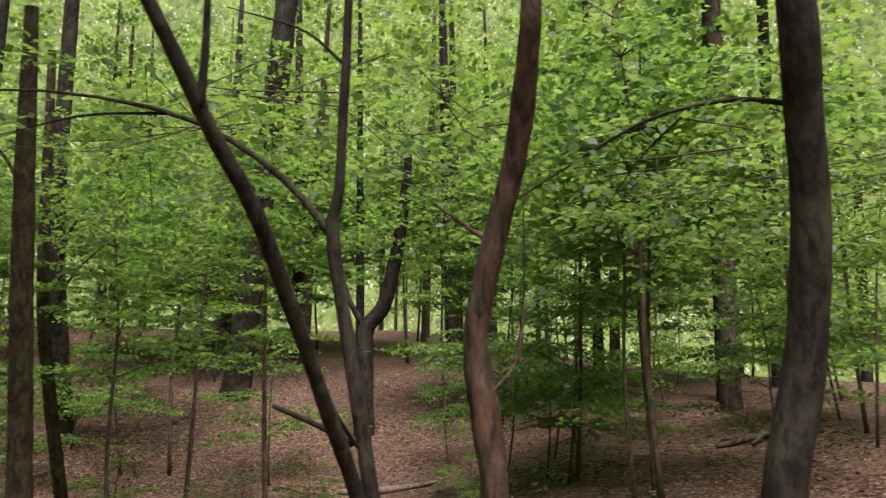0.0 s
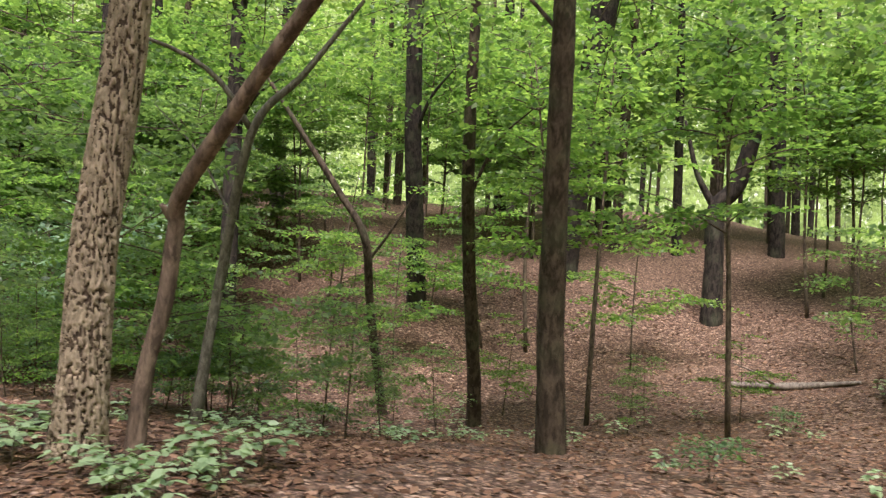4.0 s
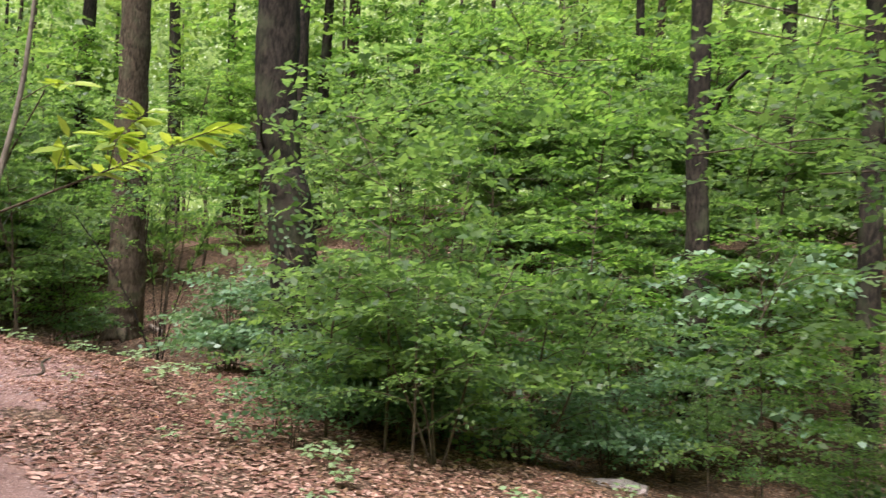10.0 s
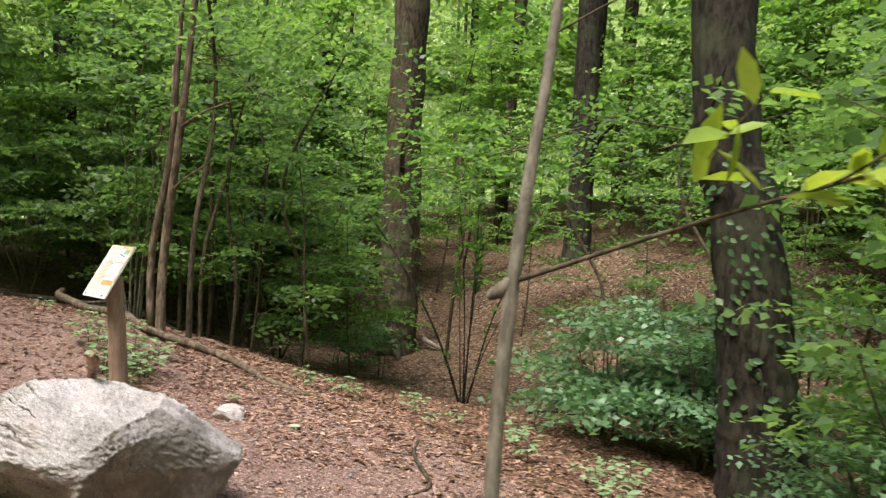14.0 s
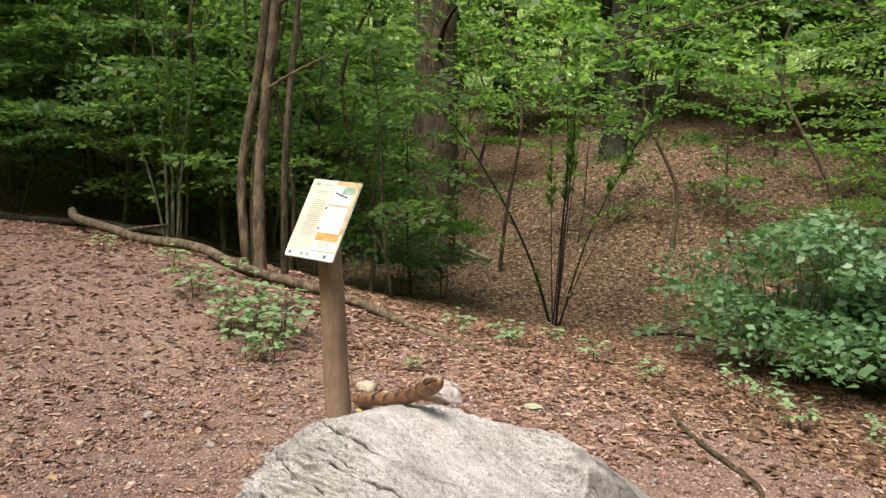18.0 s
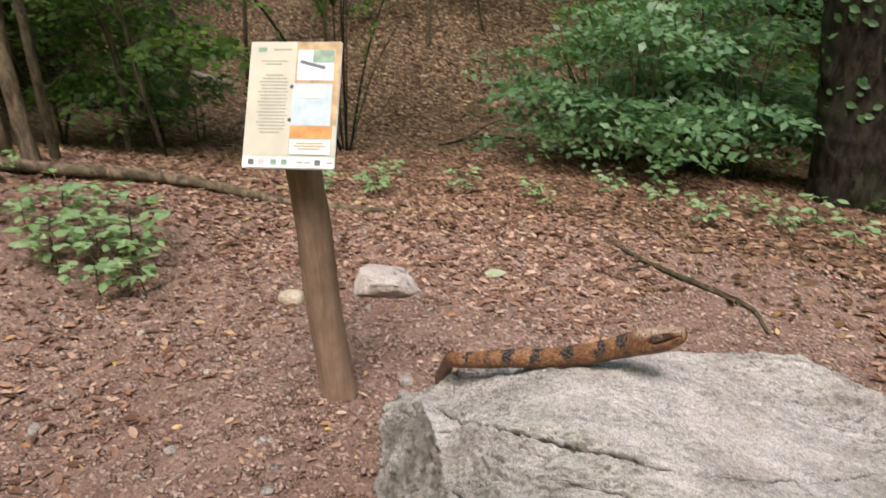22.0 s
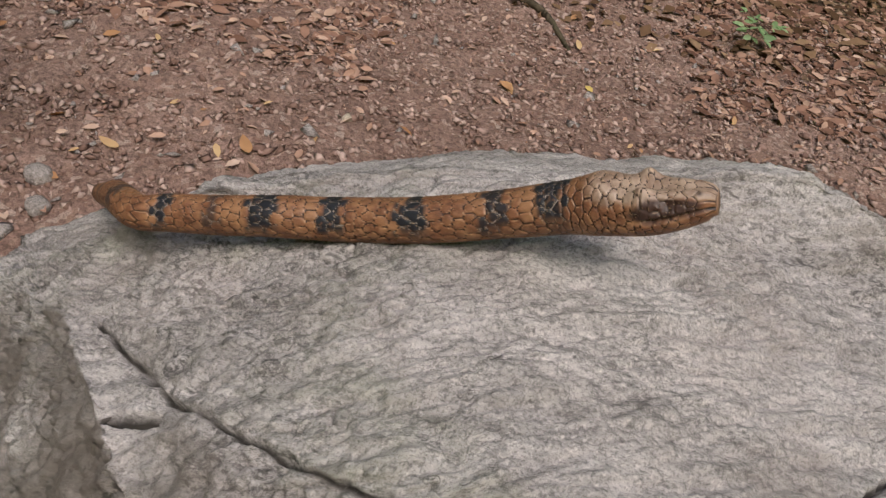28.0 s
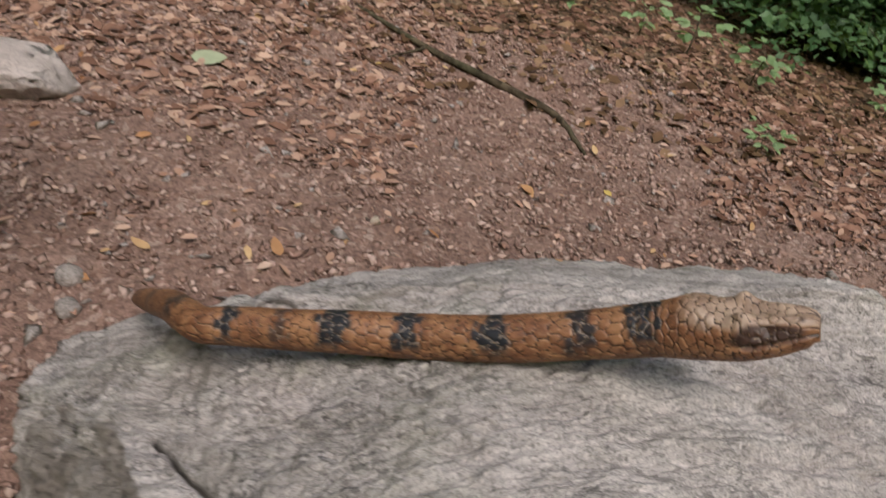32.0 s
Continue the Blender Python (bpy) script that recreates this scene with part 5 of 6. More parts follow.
def box_bm(size, bevel=0.0, at=(0, 0, 0)):
    bm = bmesh.new()
    bmesh.ops.create_cube(bm, size=1.0, matrix=Matrix.Translation(at) @ Matrix.Diagonal((*size, 1)))
    if bevel:
        bmesh.ops.bevel(bm, geom=bm.edges[:], offset=bevel, segments=2, affect="EDGES")
    return bm


def information_sign():
    base = (-1.01, -0.17, 0.05)
    root = thing("information_sign", base, "cream information board on a leaning round wooden post", "sign")
    top = (-1.005 - base[0], -0.28 - base[1], 1.24 - base[2])
    line = np.array([np.array(top) * f for f in np.linspace(-0.12, 1.0, 26)])
    rad = np.interp(np.linspace(-0.12, 1, 26), [-0.12, 0.02, 0.1, 0.6, 1.0], [0.082, 0.078, 0.068, 0.064, 0.059])
    line[:, 0] += 0.006 * np.sin(np.linspace(0, 11, 26))
    v, q = tube(line, rad, 20, 0.012)
    post = fast_mesh("post", v, q, WOOD_POST, root, "round weathered wooden post")
    post.data.shade_smooth()
    w, h, t = 0.31, 0.425, 0.012
    m = pose(-0.975 - base[0], -0.322 - base[1], 1.285 - base[2], 60, 0, 20)
    panel = part("panel", box_bm((w, h, t), 0.003), WHITE, root, "tilted printed board")
    panel.matrix_local = m

    def patch(name, u0, v0, u1, v1, mat, lift, label=""):
        ob = part(name, box_bm(((u1 - u0) * w, (v1 - v0) * h, 0.0012)), mat, panel, label)
        ob.location = ((0.5 * (u0 + u1) - 0.5) * w, (0.5 - 0.5 * (v0 + v1)) * h, t / 2 + lift)
        return ob

    patch("print_sheet", 0.005, 0.005, 0.995, 0.905, PAPER, 0.0006, "cream sheet")
    patch("picture_strip", 0.515, 0.006, 0.994, 0.335, PRINT_TAN, 0.0018, "tan picture background")
    patch("photo", 0.535, 0.07, 0.93, 0.31, PRINT_SNOW, 0.003, "photo of a dark shape on pale ground")
    patch("photo_background", 0.70, 0.072, 0.928, 0.17, PRINT_GREEN, 0.0042)
    bar = patch("photo_subject", 0.56, 0.175, 0.84, 0.2, INK_DARK, 0.0042)
    bar.rotation_euler = (0, 0, -0.25)
    patch("map", 0.5, 0.335, 0.92, 0.665, PRINT_BLUE, 0.0018, "pale blue map")
    patch("map_land", 0.55, 0.36, 0.85, 0.45, flat_mat("pale_green_print", (0.55, 0.64, 0.55), 0.35, 0.1), 0.003)
    patch("orange_strip", 0.5, 0.668, 0.955, 0.762, PRINT_ORANGE, 0.0018, "orange picture strip")
    patch("side_strip", 0.93, 0.335, 0.994, 0.665, PRINT_TAN, 0.0018)
    patch("caption_frame", 0.5, 0.77, 0.955, 0.895, INK, 0.0018, "thin grey caption frame")
    patch("caption_box", 0.507, 0.776, 0.948, 0.889, WHITE, 0.003)
    for k, (a, b) in enumerate(((0.58, 0.87), (0.56, 0.9), (0.6, 0.84))):
        patch("text_line", a, 0.80 + 0.022 * k, b, 0.808 + 0.022 * k, PRINT_ORANGE, 0.0042)
    patch("emblem", 0.09, 0.05, 0.18, 0.085, PRINT_GREEN, 0.0018)
    patch("title", 0.26, 0.06, 0.46, 0.072, INK, 0.0018)
    patch("text_line", 0.13, 0.155, 0.42, 0.163, INK, 0.0018)
    patch("text_line", 0.18, 0.178, 0.36, 0.186, INK, 0.0018)
    for k in range(18):
        a, b = 0.14 + 0.02 * math.sin(k * 2.1) + 0.05 * (k in (0, 17)), 0.46 - 0.03 * abs(math.sin(k * 1.3)) - 0.07 * (k in (0, 17))
        patch("text_line", a, 0.265 + 0.0265 * k, b, 0.275 + 0.0265 * k, INK, 0.0018)
    for u, mat in ((0.1, INK_DARK), (0.21, PRINT_RED), (0.345, PRINT_GREEN), (0.46, PRINT_GREEN), (0.82, INK_DARK)):
        patch("emblem", u - 0.03, 0.93, u + 0.03, 0.972, mat, 0.0006)
    for u in (0.6, 0.68, 0.92):
        patch("text_line", u, 0.945, u + 0.06, 0.957, INK, 0.0006)
    for vv in (0.36, 0.62):
        bm = bmesh.new()
        bmesh.ops.create_uvsphere(bm, u_segments=12, v_segments=8, radius=0.007)
        s = part("screw", bm, METAL, panel, "dark screw head", True)
        s.location, s.scale = (-0.004, (0.5 - vv) * h, t / 2 + 0.001), (1, 1, 0.6)


information_sign()


# ---- carved snake ----
def snake_material():
    n = Nodes("carved_painted_snake_wood")

    def attr(name):
        a = n.t.nodes.new("ShaderNodeAttribute")
        a.attribute_name = name
        return a.outputs["Fac"]

    p = n.coord("Object")
    grain, blot = n.noise(n.coord("Object", (3, 30, 30)), 6.0, 5.0, 0.7), n.noise(p, 38.0, 4.0, 0.6)
    wood = n.mix(n.ramp(grain, [(0.3, (0, 0, 0)), (0.7, (1, 1, 1))]), (0.085, 0.034, 0.018), (0.25, 0.105, 0.047))
    wood = n.mix(n.ramp(blot, [(0.42, (0, 0, 0)), (0.62, (0.7, 0.7, 0.7))]), wood, (0.34, 0.172, 0.082))
    wood = n.mix(n.ramp(n.noise(p, 14.0, 3.0), [(0.5, (0, 0, 0)), (0.7, (0.6, 0.6, 0.6))]), wood, (0.12, 0.045, 0.02))
    wood = n.mix(attr("tail"), wood, (0.10, 0.042, 0.026))
    pale = n.mix(n.ramp(blot, [(0.35, (0, 0, 0)), (0.65, (1, 1, 1))]), (0.22, 0.14, 0.095), (0.44, 0.33, 0.25))
    wood = n.mix(attr("pale"), wood, pale)
    worn = n.ramp(n.noise(p, 120.0, 3.0), [(0.28, (0.6, 0.6, 0.6)), (0.42, (1, 1, 1))])
    band = n.mix(1.0, n.ramp(attr("band"), [(0.0, (0, 0, 0)), (1.0, (1, 1, 1))]), worn, "MULTIPLY")
    col = n.mix(band, wood, (0.012, 0.012, 0.016))
    col = n.mix(attr("mouth"), col, (0.045, 0.02, 0.014))
    cut = n.mix(n.ramp(attr("band"), [(0.3, (0, 0, 0)), (0.7, (1, 1, 1))]), (0.03, 0.013, 0.008), (0.27, 0.215, 0.18))
    line = n.mix(n.ramp(attr("band"), [(0.3, (0, 0, 0)), (0.7, (1, 1, 1))]), n.ramp(attr("groove"), [(0.2, (0, 0, 0)), (0.6, (0.95, 0.95, 0.95))]), n.ramp(attr("groove"), [(0.35, (0, 0, 0)), (0.75, (0.95, 0.95, 0.95))]))
    col = n.mix(line, col, cut)
    col = n.mix(n.ramp(attr("rim"), [(0.3, (0, 0, 0)), (1.0, (0.4, 0.4, 0.4))]), col, (0.60, 0.40, 0.22))
    return n.done(col, 0.5, n.bump(n.mix(0.6, grain, n.noise(p, 260.0, 3.0)), 0.5, 0.0015), 0.45)


def carved_snake():
    """A straight-bodied snake carved from wood: tail curled down over the edge, round scaly body, flat head raised off the rock."""
    line = np.array([(-0.545, -0.175, 0.265), (-0.495, -0.245, 0.345), (-0.43, -0.33, 0.435), (-0.362, -0.422, 0.535), (-0.312, -0.487, 0.593), (-0.277, -0.518, 0.617), (-0.235, -0.519, 0.630), (-0.165, -0.525, 0.653), (-0.090, -0.532, 0.681), (-0.005, -0.533, 0.703), (0.092, -0.546, 0.745), (0.178, -0.553, 0.788), (0.240, -0.560, 0.824), (0.275, -0.567, 0.845), (0.325, -0.580, 0.872), (0.364, -0.590, 0.899), (0.377, -0.594, 0.906)])
    half_w = np.array([0.011, 0.0175, 0.021, 0.0225, 0.023, 0.0232, 0.0245, 0.0255, 0.026, 0.027, 0.0272, 0.027, 0.0285, 0.033, 0.032, 0.020, 0.012])[:, None]
    half_h = np.array([0.011, 0.0175, 0.021, 0.0225, 0.023, 0.0232, 0.0245, 0.0255, 0.026, 0.027, 0.0272, 0.0275, 0.030, 0.032, 0.030, 0.0225, 0.014])[:, None]
    n, k = 640, 112
    p, hw, hh = spline(line, n), spline(half_w, n), spline(half_h, n)
    s = np.r_[0, np.cumsum(np.linalg.norm(np.diff(p, axis=0), axis=1))]
    t = np.gradient(p, axis=0)
    t /= np.linalg.norm(t, axis=1, keepdims=True)
    side = np.cross(t, [0, 0, 1.0])
    side /= np.linalg.norm(side, axis=1, keepdims=True)
    up = np.cross(side, t)
    a = np.linspace(0, 2 * math.pi, k, endpoint=False)[None, :]
    x, z = np.repeat(np.sin(a), n, 0), np.repeat(np.cos(a), n, 0)
    h = ((p[:, 0] - 0.215) / (0.377 - 0.215))[:, None]
    along = np.repeat(p[:, 0:1], k, 1)

    def hill(v, at, wide):
        return np.exp(-(((v - at) / wide) ** 2))

    on = np.clip(h / 0.25, 0, 1)
    lobe, top = hill(np.abs(x), 0.6, 0.25), z > 0
    z1 = z * (1 + on * top * (0.2 * hill(h, 0.40, 0.09) * (0.6 + 0.4 * lobe) + 0.42 * hill(h, 0.66, 0.06) * lobe) - 0.26 * on * top * hill(np.abs(x), 0.0, 0.4) * np.clip((h - 0.45) / 0.2, 0, 1))
    lip = hill(z, 0.02, 0.08) * np.clip((h - 0.6) / 0.08, 0, 1)
    eye = hill(h, 0.76, 0.08) * hill(z, 0.5, 0.2)
    x1 = x * (1 + 0.2 * on * hill(h, 0.64, 0.1) * hill(z, 0.55, 0.2) - 0.26 * lip - 0.24 * eye)
    ball = hill(h, 0.74, 0.022) * hill(z, 0.48, 0.10)
    x1 = x1 * (1 + 0.16 * ball)
    # overlapping scales in staggered rows round the body
    dice = random.Random(4)
    girth = 2 * math.pi * 0.026
    rows, cols = int(s[-1] / 0.0138) + 7, 13
    sites = np.array([((r + dice.uniform(-0.26, 0.26)) * 0.0138, ((c + 0.5 * (r % 2) + dice.uniform(-0.25, 0.25)) / cols) * girth) for r in range(rows) for c in range(cols)])
    around = np.repeat(a / (2 * math.pi) * girth, n, 0)
    wave = 0.0012 * np.sin(220 * s[:, None] + 90 * around)
    ss = np.repeat((s + 0.6 * np.clip(s - 0.87 * s[-1], 0, 1))[:, None], k, 1) + wave
    first, second, pick = np.full((n, k), 9.0), np.full((n, k), 9.0), np.zeros((n, k))
    for su, sv in sites:
        i0, i1 = np.searchsorted(ss[:, 0], (su - 0.03, su + 0.03))
        if i1 <= i0:
            continue
        dv = np.abs(around[i0:i1] - sv % girth)
        d = np.hypot(0.78 * (ss[i0:i1] - su), np.minimum(dv, girth - dv))
        f, g = first[i0:i1], second[i0:i1]
        second[i0:i1] = np.minimum(g, np.maximum(f, d))
        pick[i0:i1] = np.where(d < f, dice.random(), pick[i0:i1])
        first[i0:i1] = np.minimum(f, d)
    gap = second - first
    groove = np.clip(1 - gap / 0.0016, 0, 1)
    rim = np.clip(1 - np.abs(gap - 0.0024) / 0.0008, 0, 1) * (groove <= 0)
    smooth_end = np.clip((s / 0.10), 0, 1)[:, None]
    under = np.clip((z + 0.75) / 0.25, 0, 1)
    groove, rim = groove * smooth_end * under, rim * smooth_end * under
    swell = 1 + 0.03 * np.clip(gap / 0.003, 0, 1) * smooth_end * (1 - 0.3 * on) - 0.055 * groove + 0.012 * np.array([noise.noise(Vector((40 * q[0], 40 * q[1], 40 * q[2]))) for q in p])[:, None]
    verts = p[:, None] + side[:, None] * (hw * x1 * swell)[..., None] + up[:, None] * (hh * z1 * swell)[..., None]
    # painted bands, ragged where the brush followed the scales
    rag = 0.016 * (pick - 0.5)
    band = np.zeros((n, k))
    for at, half, deep in ((-0.47, 0.008, 0.5), (-0.40, 0.008, 0.8), (-0.322, 0.009, 0.85), (-0.236, 0.011, 1.0), (-0.163, 0.008, 0.75), (-0.100, 0.014, 1.0), (-0.012, 0.015, 1.0), (0.086, 0.014, 1.0), (0.177, 0.010, 0.95), (0.236, 0.013, 1.0)):
        band = np.maximum(band, deep * np.clip((half + 0.004 - np.abs(along + rag - at)) / 0.005, 0, 1))
    band *= np.clip((z + 0.25 + 0.5 * (pick - 0.5)) / 0.5, 0.25, 1)
    pale = 0.85 * np.clip((h - 0.3) / 0.12, 0, 1) * np.clip((z - 0.55 + 0.3 * (pick - 0.5)) / 0.15, 0, 1) * (1 - band)
    # a dark oval hollow round the eye, the line of the jaw and a nostril
    hollow = np.clip(2.6 * (1 - ((h - 0.76) / 0.20) ** 2 - ((z - 0.34) / 0.38) ** 2), 0, 1)
    mouth = np.maximum(np.clip(1.3 * lip, 0, 0.8), np.maximum(hollow, hill(h, 0.93, 0.014) * hill(z, 0.8, 0.1)))
    mouth = np.clip(mouth * (1 - 0.2 * ball), 0, 1)
    tail = np.repeat(np.clip(1 - s / 0.2, 0, 1)[:, None], k, 1)
    i, j = np.meshgrid(np.arange(n - 1), np.arange(k), indexing="ij")
    faces = np.stack([i * k + j, (i + 1) * k + j, (i + 1) * k + (j + 1) % k, i * k + (j + 1) % k], -1).reshape(-1, 4)
    base = np.array([0.0, -0.53, 0.66])
    ob = mesh("carved_snake", verts.reshape(-1, 3) - base, [tuple(f) for f in faces.tolist()] + [tuple(range(k)), tuple((n - 1) * k + q for q in range(k))[::-1]], snake_material())
    ob.matrix_world = pose(*base)
    for name, v in (("groove", groove), ("rim", rim), ("band", band), ("pale", pale), ("mouth", mouth), ("tail", tail)):
        ob.data.attributes.new(name, "FLOAT", "POINT").data.foreach_set("value", np.broadcast_to(v, (n, k)).ravel().astype(np.float32))
    bm = bmesh.new()
    bm.from_mesh(ob.data)
    bmesh.ops.recalc_face_normals(bm, faces=bm.faces)
    bm.to_mesh(ob.data)
    bm.free()
    ob.data.shade_smooth()
    return tagged(ob, "carved wooden snake painted orange with black bands lying on the boulder", "sculpture")


carved_snake()

# ---- fallen wood ----


def fallen(name, points, radii, mat, label, twigs=(), rough=0.06):
    z0 = [float(ground_z(x, y)) + 0.7 * r + dz for (x, y, dz), r in zip(points, radii)]
    o = (points[0][0], points[0][1], z0[0])
    root = thing(name, o, label, "branch")
    limb(root, "main_stem", [(x - o[0], y - o[1], z - o[2]) for (x, y, _), z in zip(points, z0)], radii, mat, 8, 8 * len(points), rough)
    for tp, tr in twigs:
        limb(root, "side_twig", [(x - o[0], y - o[1], float(ground_z(x, y)) + z - o[2]) for x, y, z in tp], tr, mat, 5, 8, 0.05)
    return root


fallen("fallen_branch", [(-9.0, 0.2, 0.2), (-8.07, 0.06, 0.12), (-6.44, 0.09, 0.06), (-5.82, 0.14, 0.02), (-4.86, 0.45, 0.05), (-4.08, 0.57, 0.02), (-3.31, 1.19, 0.02), (-2.6, 1.5, 0.0), (-1.9, 1.75, 0.0)], [0.055, 0.06, 0.055, 0.052, 0.05, 0.045, 0.04, 0.032, 0.015], LOG, "long crooked fallen branch along the edge of the clearing",
       [([(-6.4, 0.1, 0.08), (-6.9, 0.7, 0.2), (-7.5, 1.0, 0.25)], [0.03, 0.022, 0.01])])
fallen("fallen_stick", [(-0.64, 2.14, 0.0), (-0.27, 1.9, 0.01), (0.09, 1.8, 0.0), (0.31, 1.69, 0.0), (0.44, 1.42, 0.0)], [0.010, 0.014, 0.019, 0.016, 0.007], BARK, "brown thin fallen stick on the leaf litter", [([(-0.27, 1.9, 0.02), (-0.4, 1.7, 0.03)], [0.008, 0.004])])
fallen("fallen_branch", [(-8.4, 7.2, 0.0), (-9.0, 7.2, 0.15), (-9.3, 7.25, 0.2)], [0.04, 0.05, 0.045], POLE, "pale broken branch leaning at the old trunk")
fallen("fallen_branch", [(11.5, 2.2, 0.0), (11.0, 2.9, 0.03), (10.4, 3.6, 0.0), (9.6, 3.9, 0.0)], [0.035, 0.045, 0.04, 0.02], BARK, "grey fallen branch in the undergrowth", [([(11.0, 2.9, 0.04), (10.6, 2.6, 0.12), (10.2, 2.5, 0.2)], [0.02, 0.015, 0.006])])
fallen("fallen_branch", [(9.6, 2.2, 0.0), (9.1, 2.7, 0.03), (8.5, 3.4, 0.0)], [0.02, 0.022, 0.01], POLE, "pale dry fallen stick")
fallen("fallen_branch", [(22.4, 11.8, 0.0), (23.3, 11.9, 0.06), (24.2, 12.2, 0.02)], [0.05, 0.05, 0.03], BARK, "pile of grey fallen branches in the light", [([(22.6, 12.3, 0.05), (23.4, 11.7, 0.12), (24.0, 11.5, 0.1)], [0.03, 0.03, 0.02]), ([(22.9, 11.5, 0.05), (23.5, 12.2, 0.16), (24.3, 12.5, 0.05)], [0.03, 0.03, 0.02])])
fallen("fallen_branch", [(15.5, 14.0, 0.0), (16.3, 13.6, 0.02), (17.0, 13.5, 0.0), (17.6, 13.2, 0.03)], [0.06, 0.07, 0.06, 0.03], POLE, "pale fallen limb lying in the litter", [([(16.3, 13.6, 0.1), (16.0, 13.2, 0.4), (15.6, 13.1, 0.6)], [0.03, 0.02, 0.01])])
fallen("fallen_branch", [(1.8, 9.1, 0.0), (1.78, 9.1, 0.3), (1.8, 9.1, 0.62)], [0.04, 0.038, 0.03], BARK_DARK, "short dark stub standing in the litter")
fallen("fallen_branch", [(1.95, 9.2, 0.0), (2.25, 9.3, 0.3), (2.6, 9.4, 0.62)], [0.04, 0.036, 0.028], BARK_DARK, "short dark leaning stub in the litter")
fallen("fallen_branch", [(-3.9, 5.9, 0.0), (-3.4, 6.1, 0.06), (-2.9, 6.3, 0.02)], [0.015, 0.022, 0.012], BARK_DARK, "dark dead branch lying beside the bush", [([(-3.6, 6.0, 0.05), (-3.4, 6.3, 0.2), (-3.2, 6.4, 0.25)], [0.012, 0.009, 0.006]), ([(-3.4, 6.1, 0.06), (-3.3, 5.9, 0.15), (-3.0, 5.8, 0.12)], [0.01, 0.008, 0.005])])
fallen("fallen_branch", [(-9.5, -0.6, 0.0), (-8.2, 0.9, 0.08), (-7.0, 1.6, 0.03)], [0.05, 0.045, 0.02], BARK_DARK, "dark fallen branch on the bank")
fallen("fallen_branch", [(-10.5, 0.9, 0.0), (-8.8, 1.5, 0.1), (-7.4, 2.6, 0.02)], [0.05, 0.04, 0.02], BARK, "grey fallen branch on the bank")
for k, (x, y, r) in enumerate(((-1.15, -1.2, 0.022), (-0.9, -0.75, 0.02), (-1.35, -0.75, 0.026), (-1.6, -0.3, 0.02), (-0.6, -1.2, 0.018), (-1.05, -0.55, 0.016), (-0.5, -0.95, 0.014), (-0.72, -1.5, 0.03), (-1.9, -0.9, 0.03), (-1.7, -1.3, 0.024), (-1.3, 0.05, 0.02), (-0.45, -1.1, 0.018), (-2.1, -0.2, 0.022), (0.6, 0.3, 0.018), (0.2, 0.25, 0.015), (-0.2, 0.5, 0.016))):
    stone("stone", (x, y, float(ground_z(x, y)) + 0.3 * r), (1.3 * r, r, 0.7 * r), ROCK_PALE if k % 3 else ROCK_TAN, "small pale stone in the trodden earth", 40.0 * k, 30.0 + k, 0.3, group="small stones")

# ---- the pole sapling's leafy branch, the hazel and other single plants ----


def leafy_branch(name, place, label, stems, leaves, leaf, size, bark=TWIG, droop=0.1, fine=True, category="branch"):
    """Bare thin stems (lists of points with a radius) and fine leaves along the parts of them named by leaves (stem, from, to, count)."""
    root = thing(name, place, label, category)
    lines = []
    for pts, r0, r1 in stems:
        l = spline([tuple(np.subtract(p, place)) for p in pts], 24)
        lines.append(l)
        v, q = tube(l, np.linspace(r0, r1, 24), 6, 0.04)
        fast_mesh("stem", v, q, bark, root).data.shade_smooth()
    for k, f0, f1, count in leaves:
        l = lines[k]
        f = rng.uniform(f0, f1, count)
        at = np.array([[np.interp(g * 23, np.arange(24), l[:, a]) for a in range(3)] for g in f])
        d = l[23] - l[0]
        d = d / np.linalg.norm(d)
        sgn = rng.choice([-1, 1], count)[:, None]
        sidev = np.cross(d, [0, 0, 1.0])
        ahead = 0.6 * d + sgn * sidev + 0.35 * rng.normal(size=(count, 3)) + np.array([0, 0, -droop])
        up = np.array([0, 0, 1.0]) + 0.35 * rng.normal(size=(count, 3))
        v, q = leaf_cloud(at, ahead, up, size * rng.uniform(0.6, 1.25, count), fine, 0.62)
        fast_mesh("foliage", v, q, leaf, root, "", "stuff")
    return root


leafy_branch("leafy_branch", (2.77, 0.48, 1.54), "thin branch with large bright yellow-green leaves on the pole sapling",
             [([(2.77, 0.48, 1.54), (3.2, 0.82, 1.76), (3.6, 1.08, 1.93), (4.0, 1.28, 2.07), (4.85, 1.42, 2.22)], 0.011, 0.003), ([(3.2, 0.82, 1.76), (3.35, 0.8, 2.0), (3.55, 0.82, 2.2)], 0.005, 0.002), ([(3.6, 1.08, 1.93), (4.1, 0.95, 2.12), (4.7, 0.9, 2.24)], 0.005, 0.002),
              ([(2.66, 0.68, 2.5), (3.0, 0.8, 2.62), (3.35, 0.9, 2.6)], 0.005, 0.002)],
             [(0, 0.42, 1.0, 50), (1, 0.3, 1.0, 10), (2, 0.2, 1.0, 34), (3, 0.5, 1.0, 8)], LEAF_YELLOW, 0.21)
leafy_branch("seedling", (2.75, 0.15, float(ground_z(2.75, 0.15))), "young shoot with bright yellow-green leaves on the bare earth",
             [([(2.75, 0.15, float(ground_z(2.75, 0.15)) - 0.03), (2.76, 0.16, float(ground_z(2.75, 0.15)) + 0.25), (2.8, 0.2, float(ground_z(2.75, 0.15)) + 0.5)], 0.006, 0.002)], [(0, 0.4, 1.0, 16)], LEAF_YELLOW, 0.13, category="seedling")
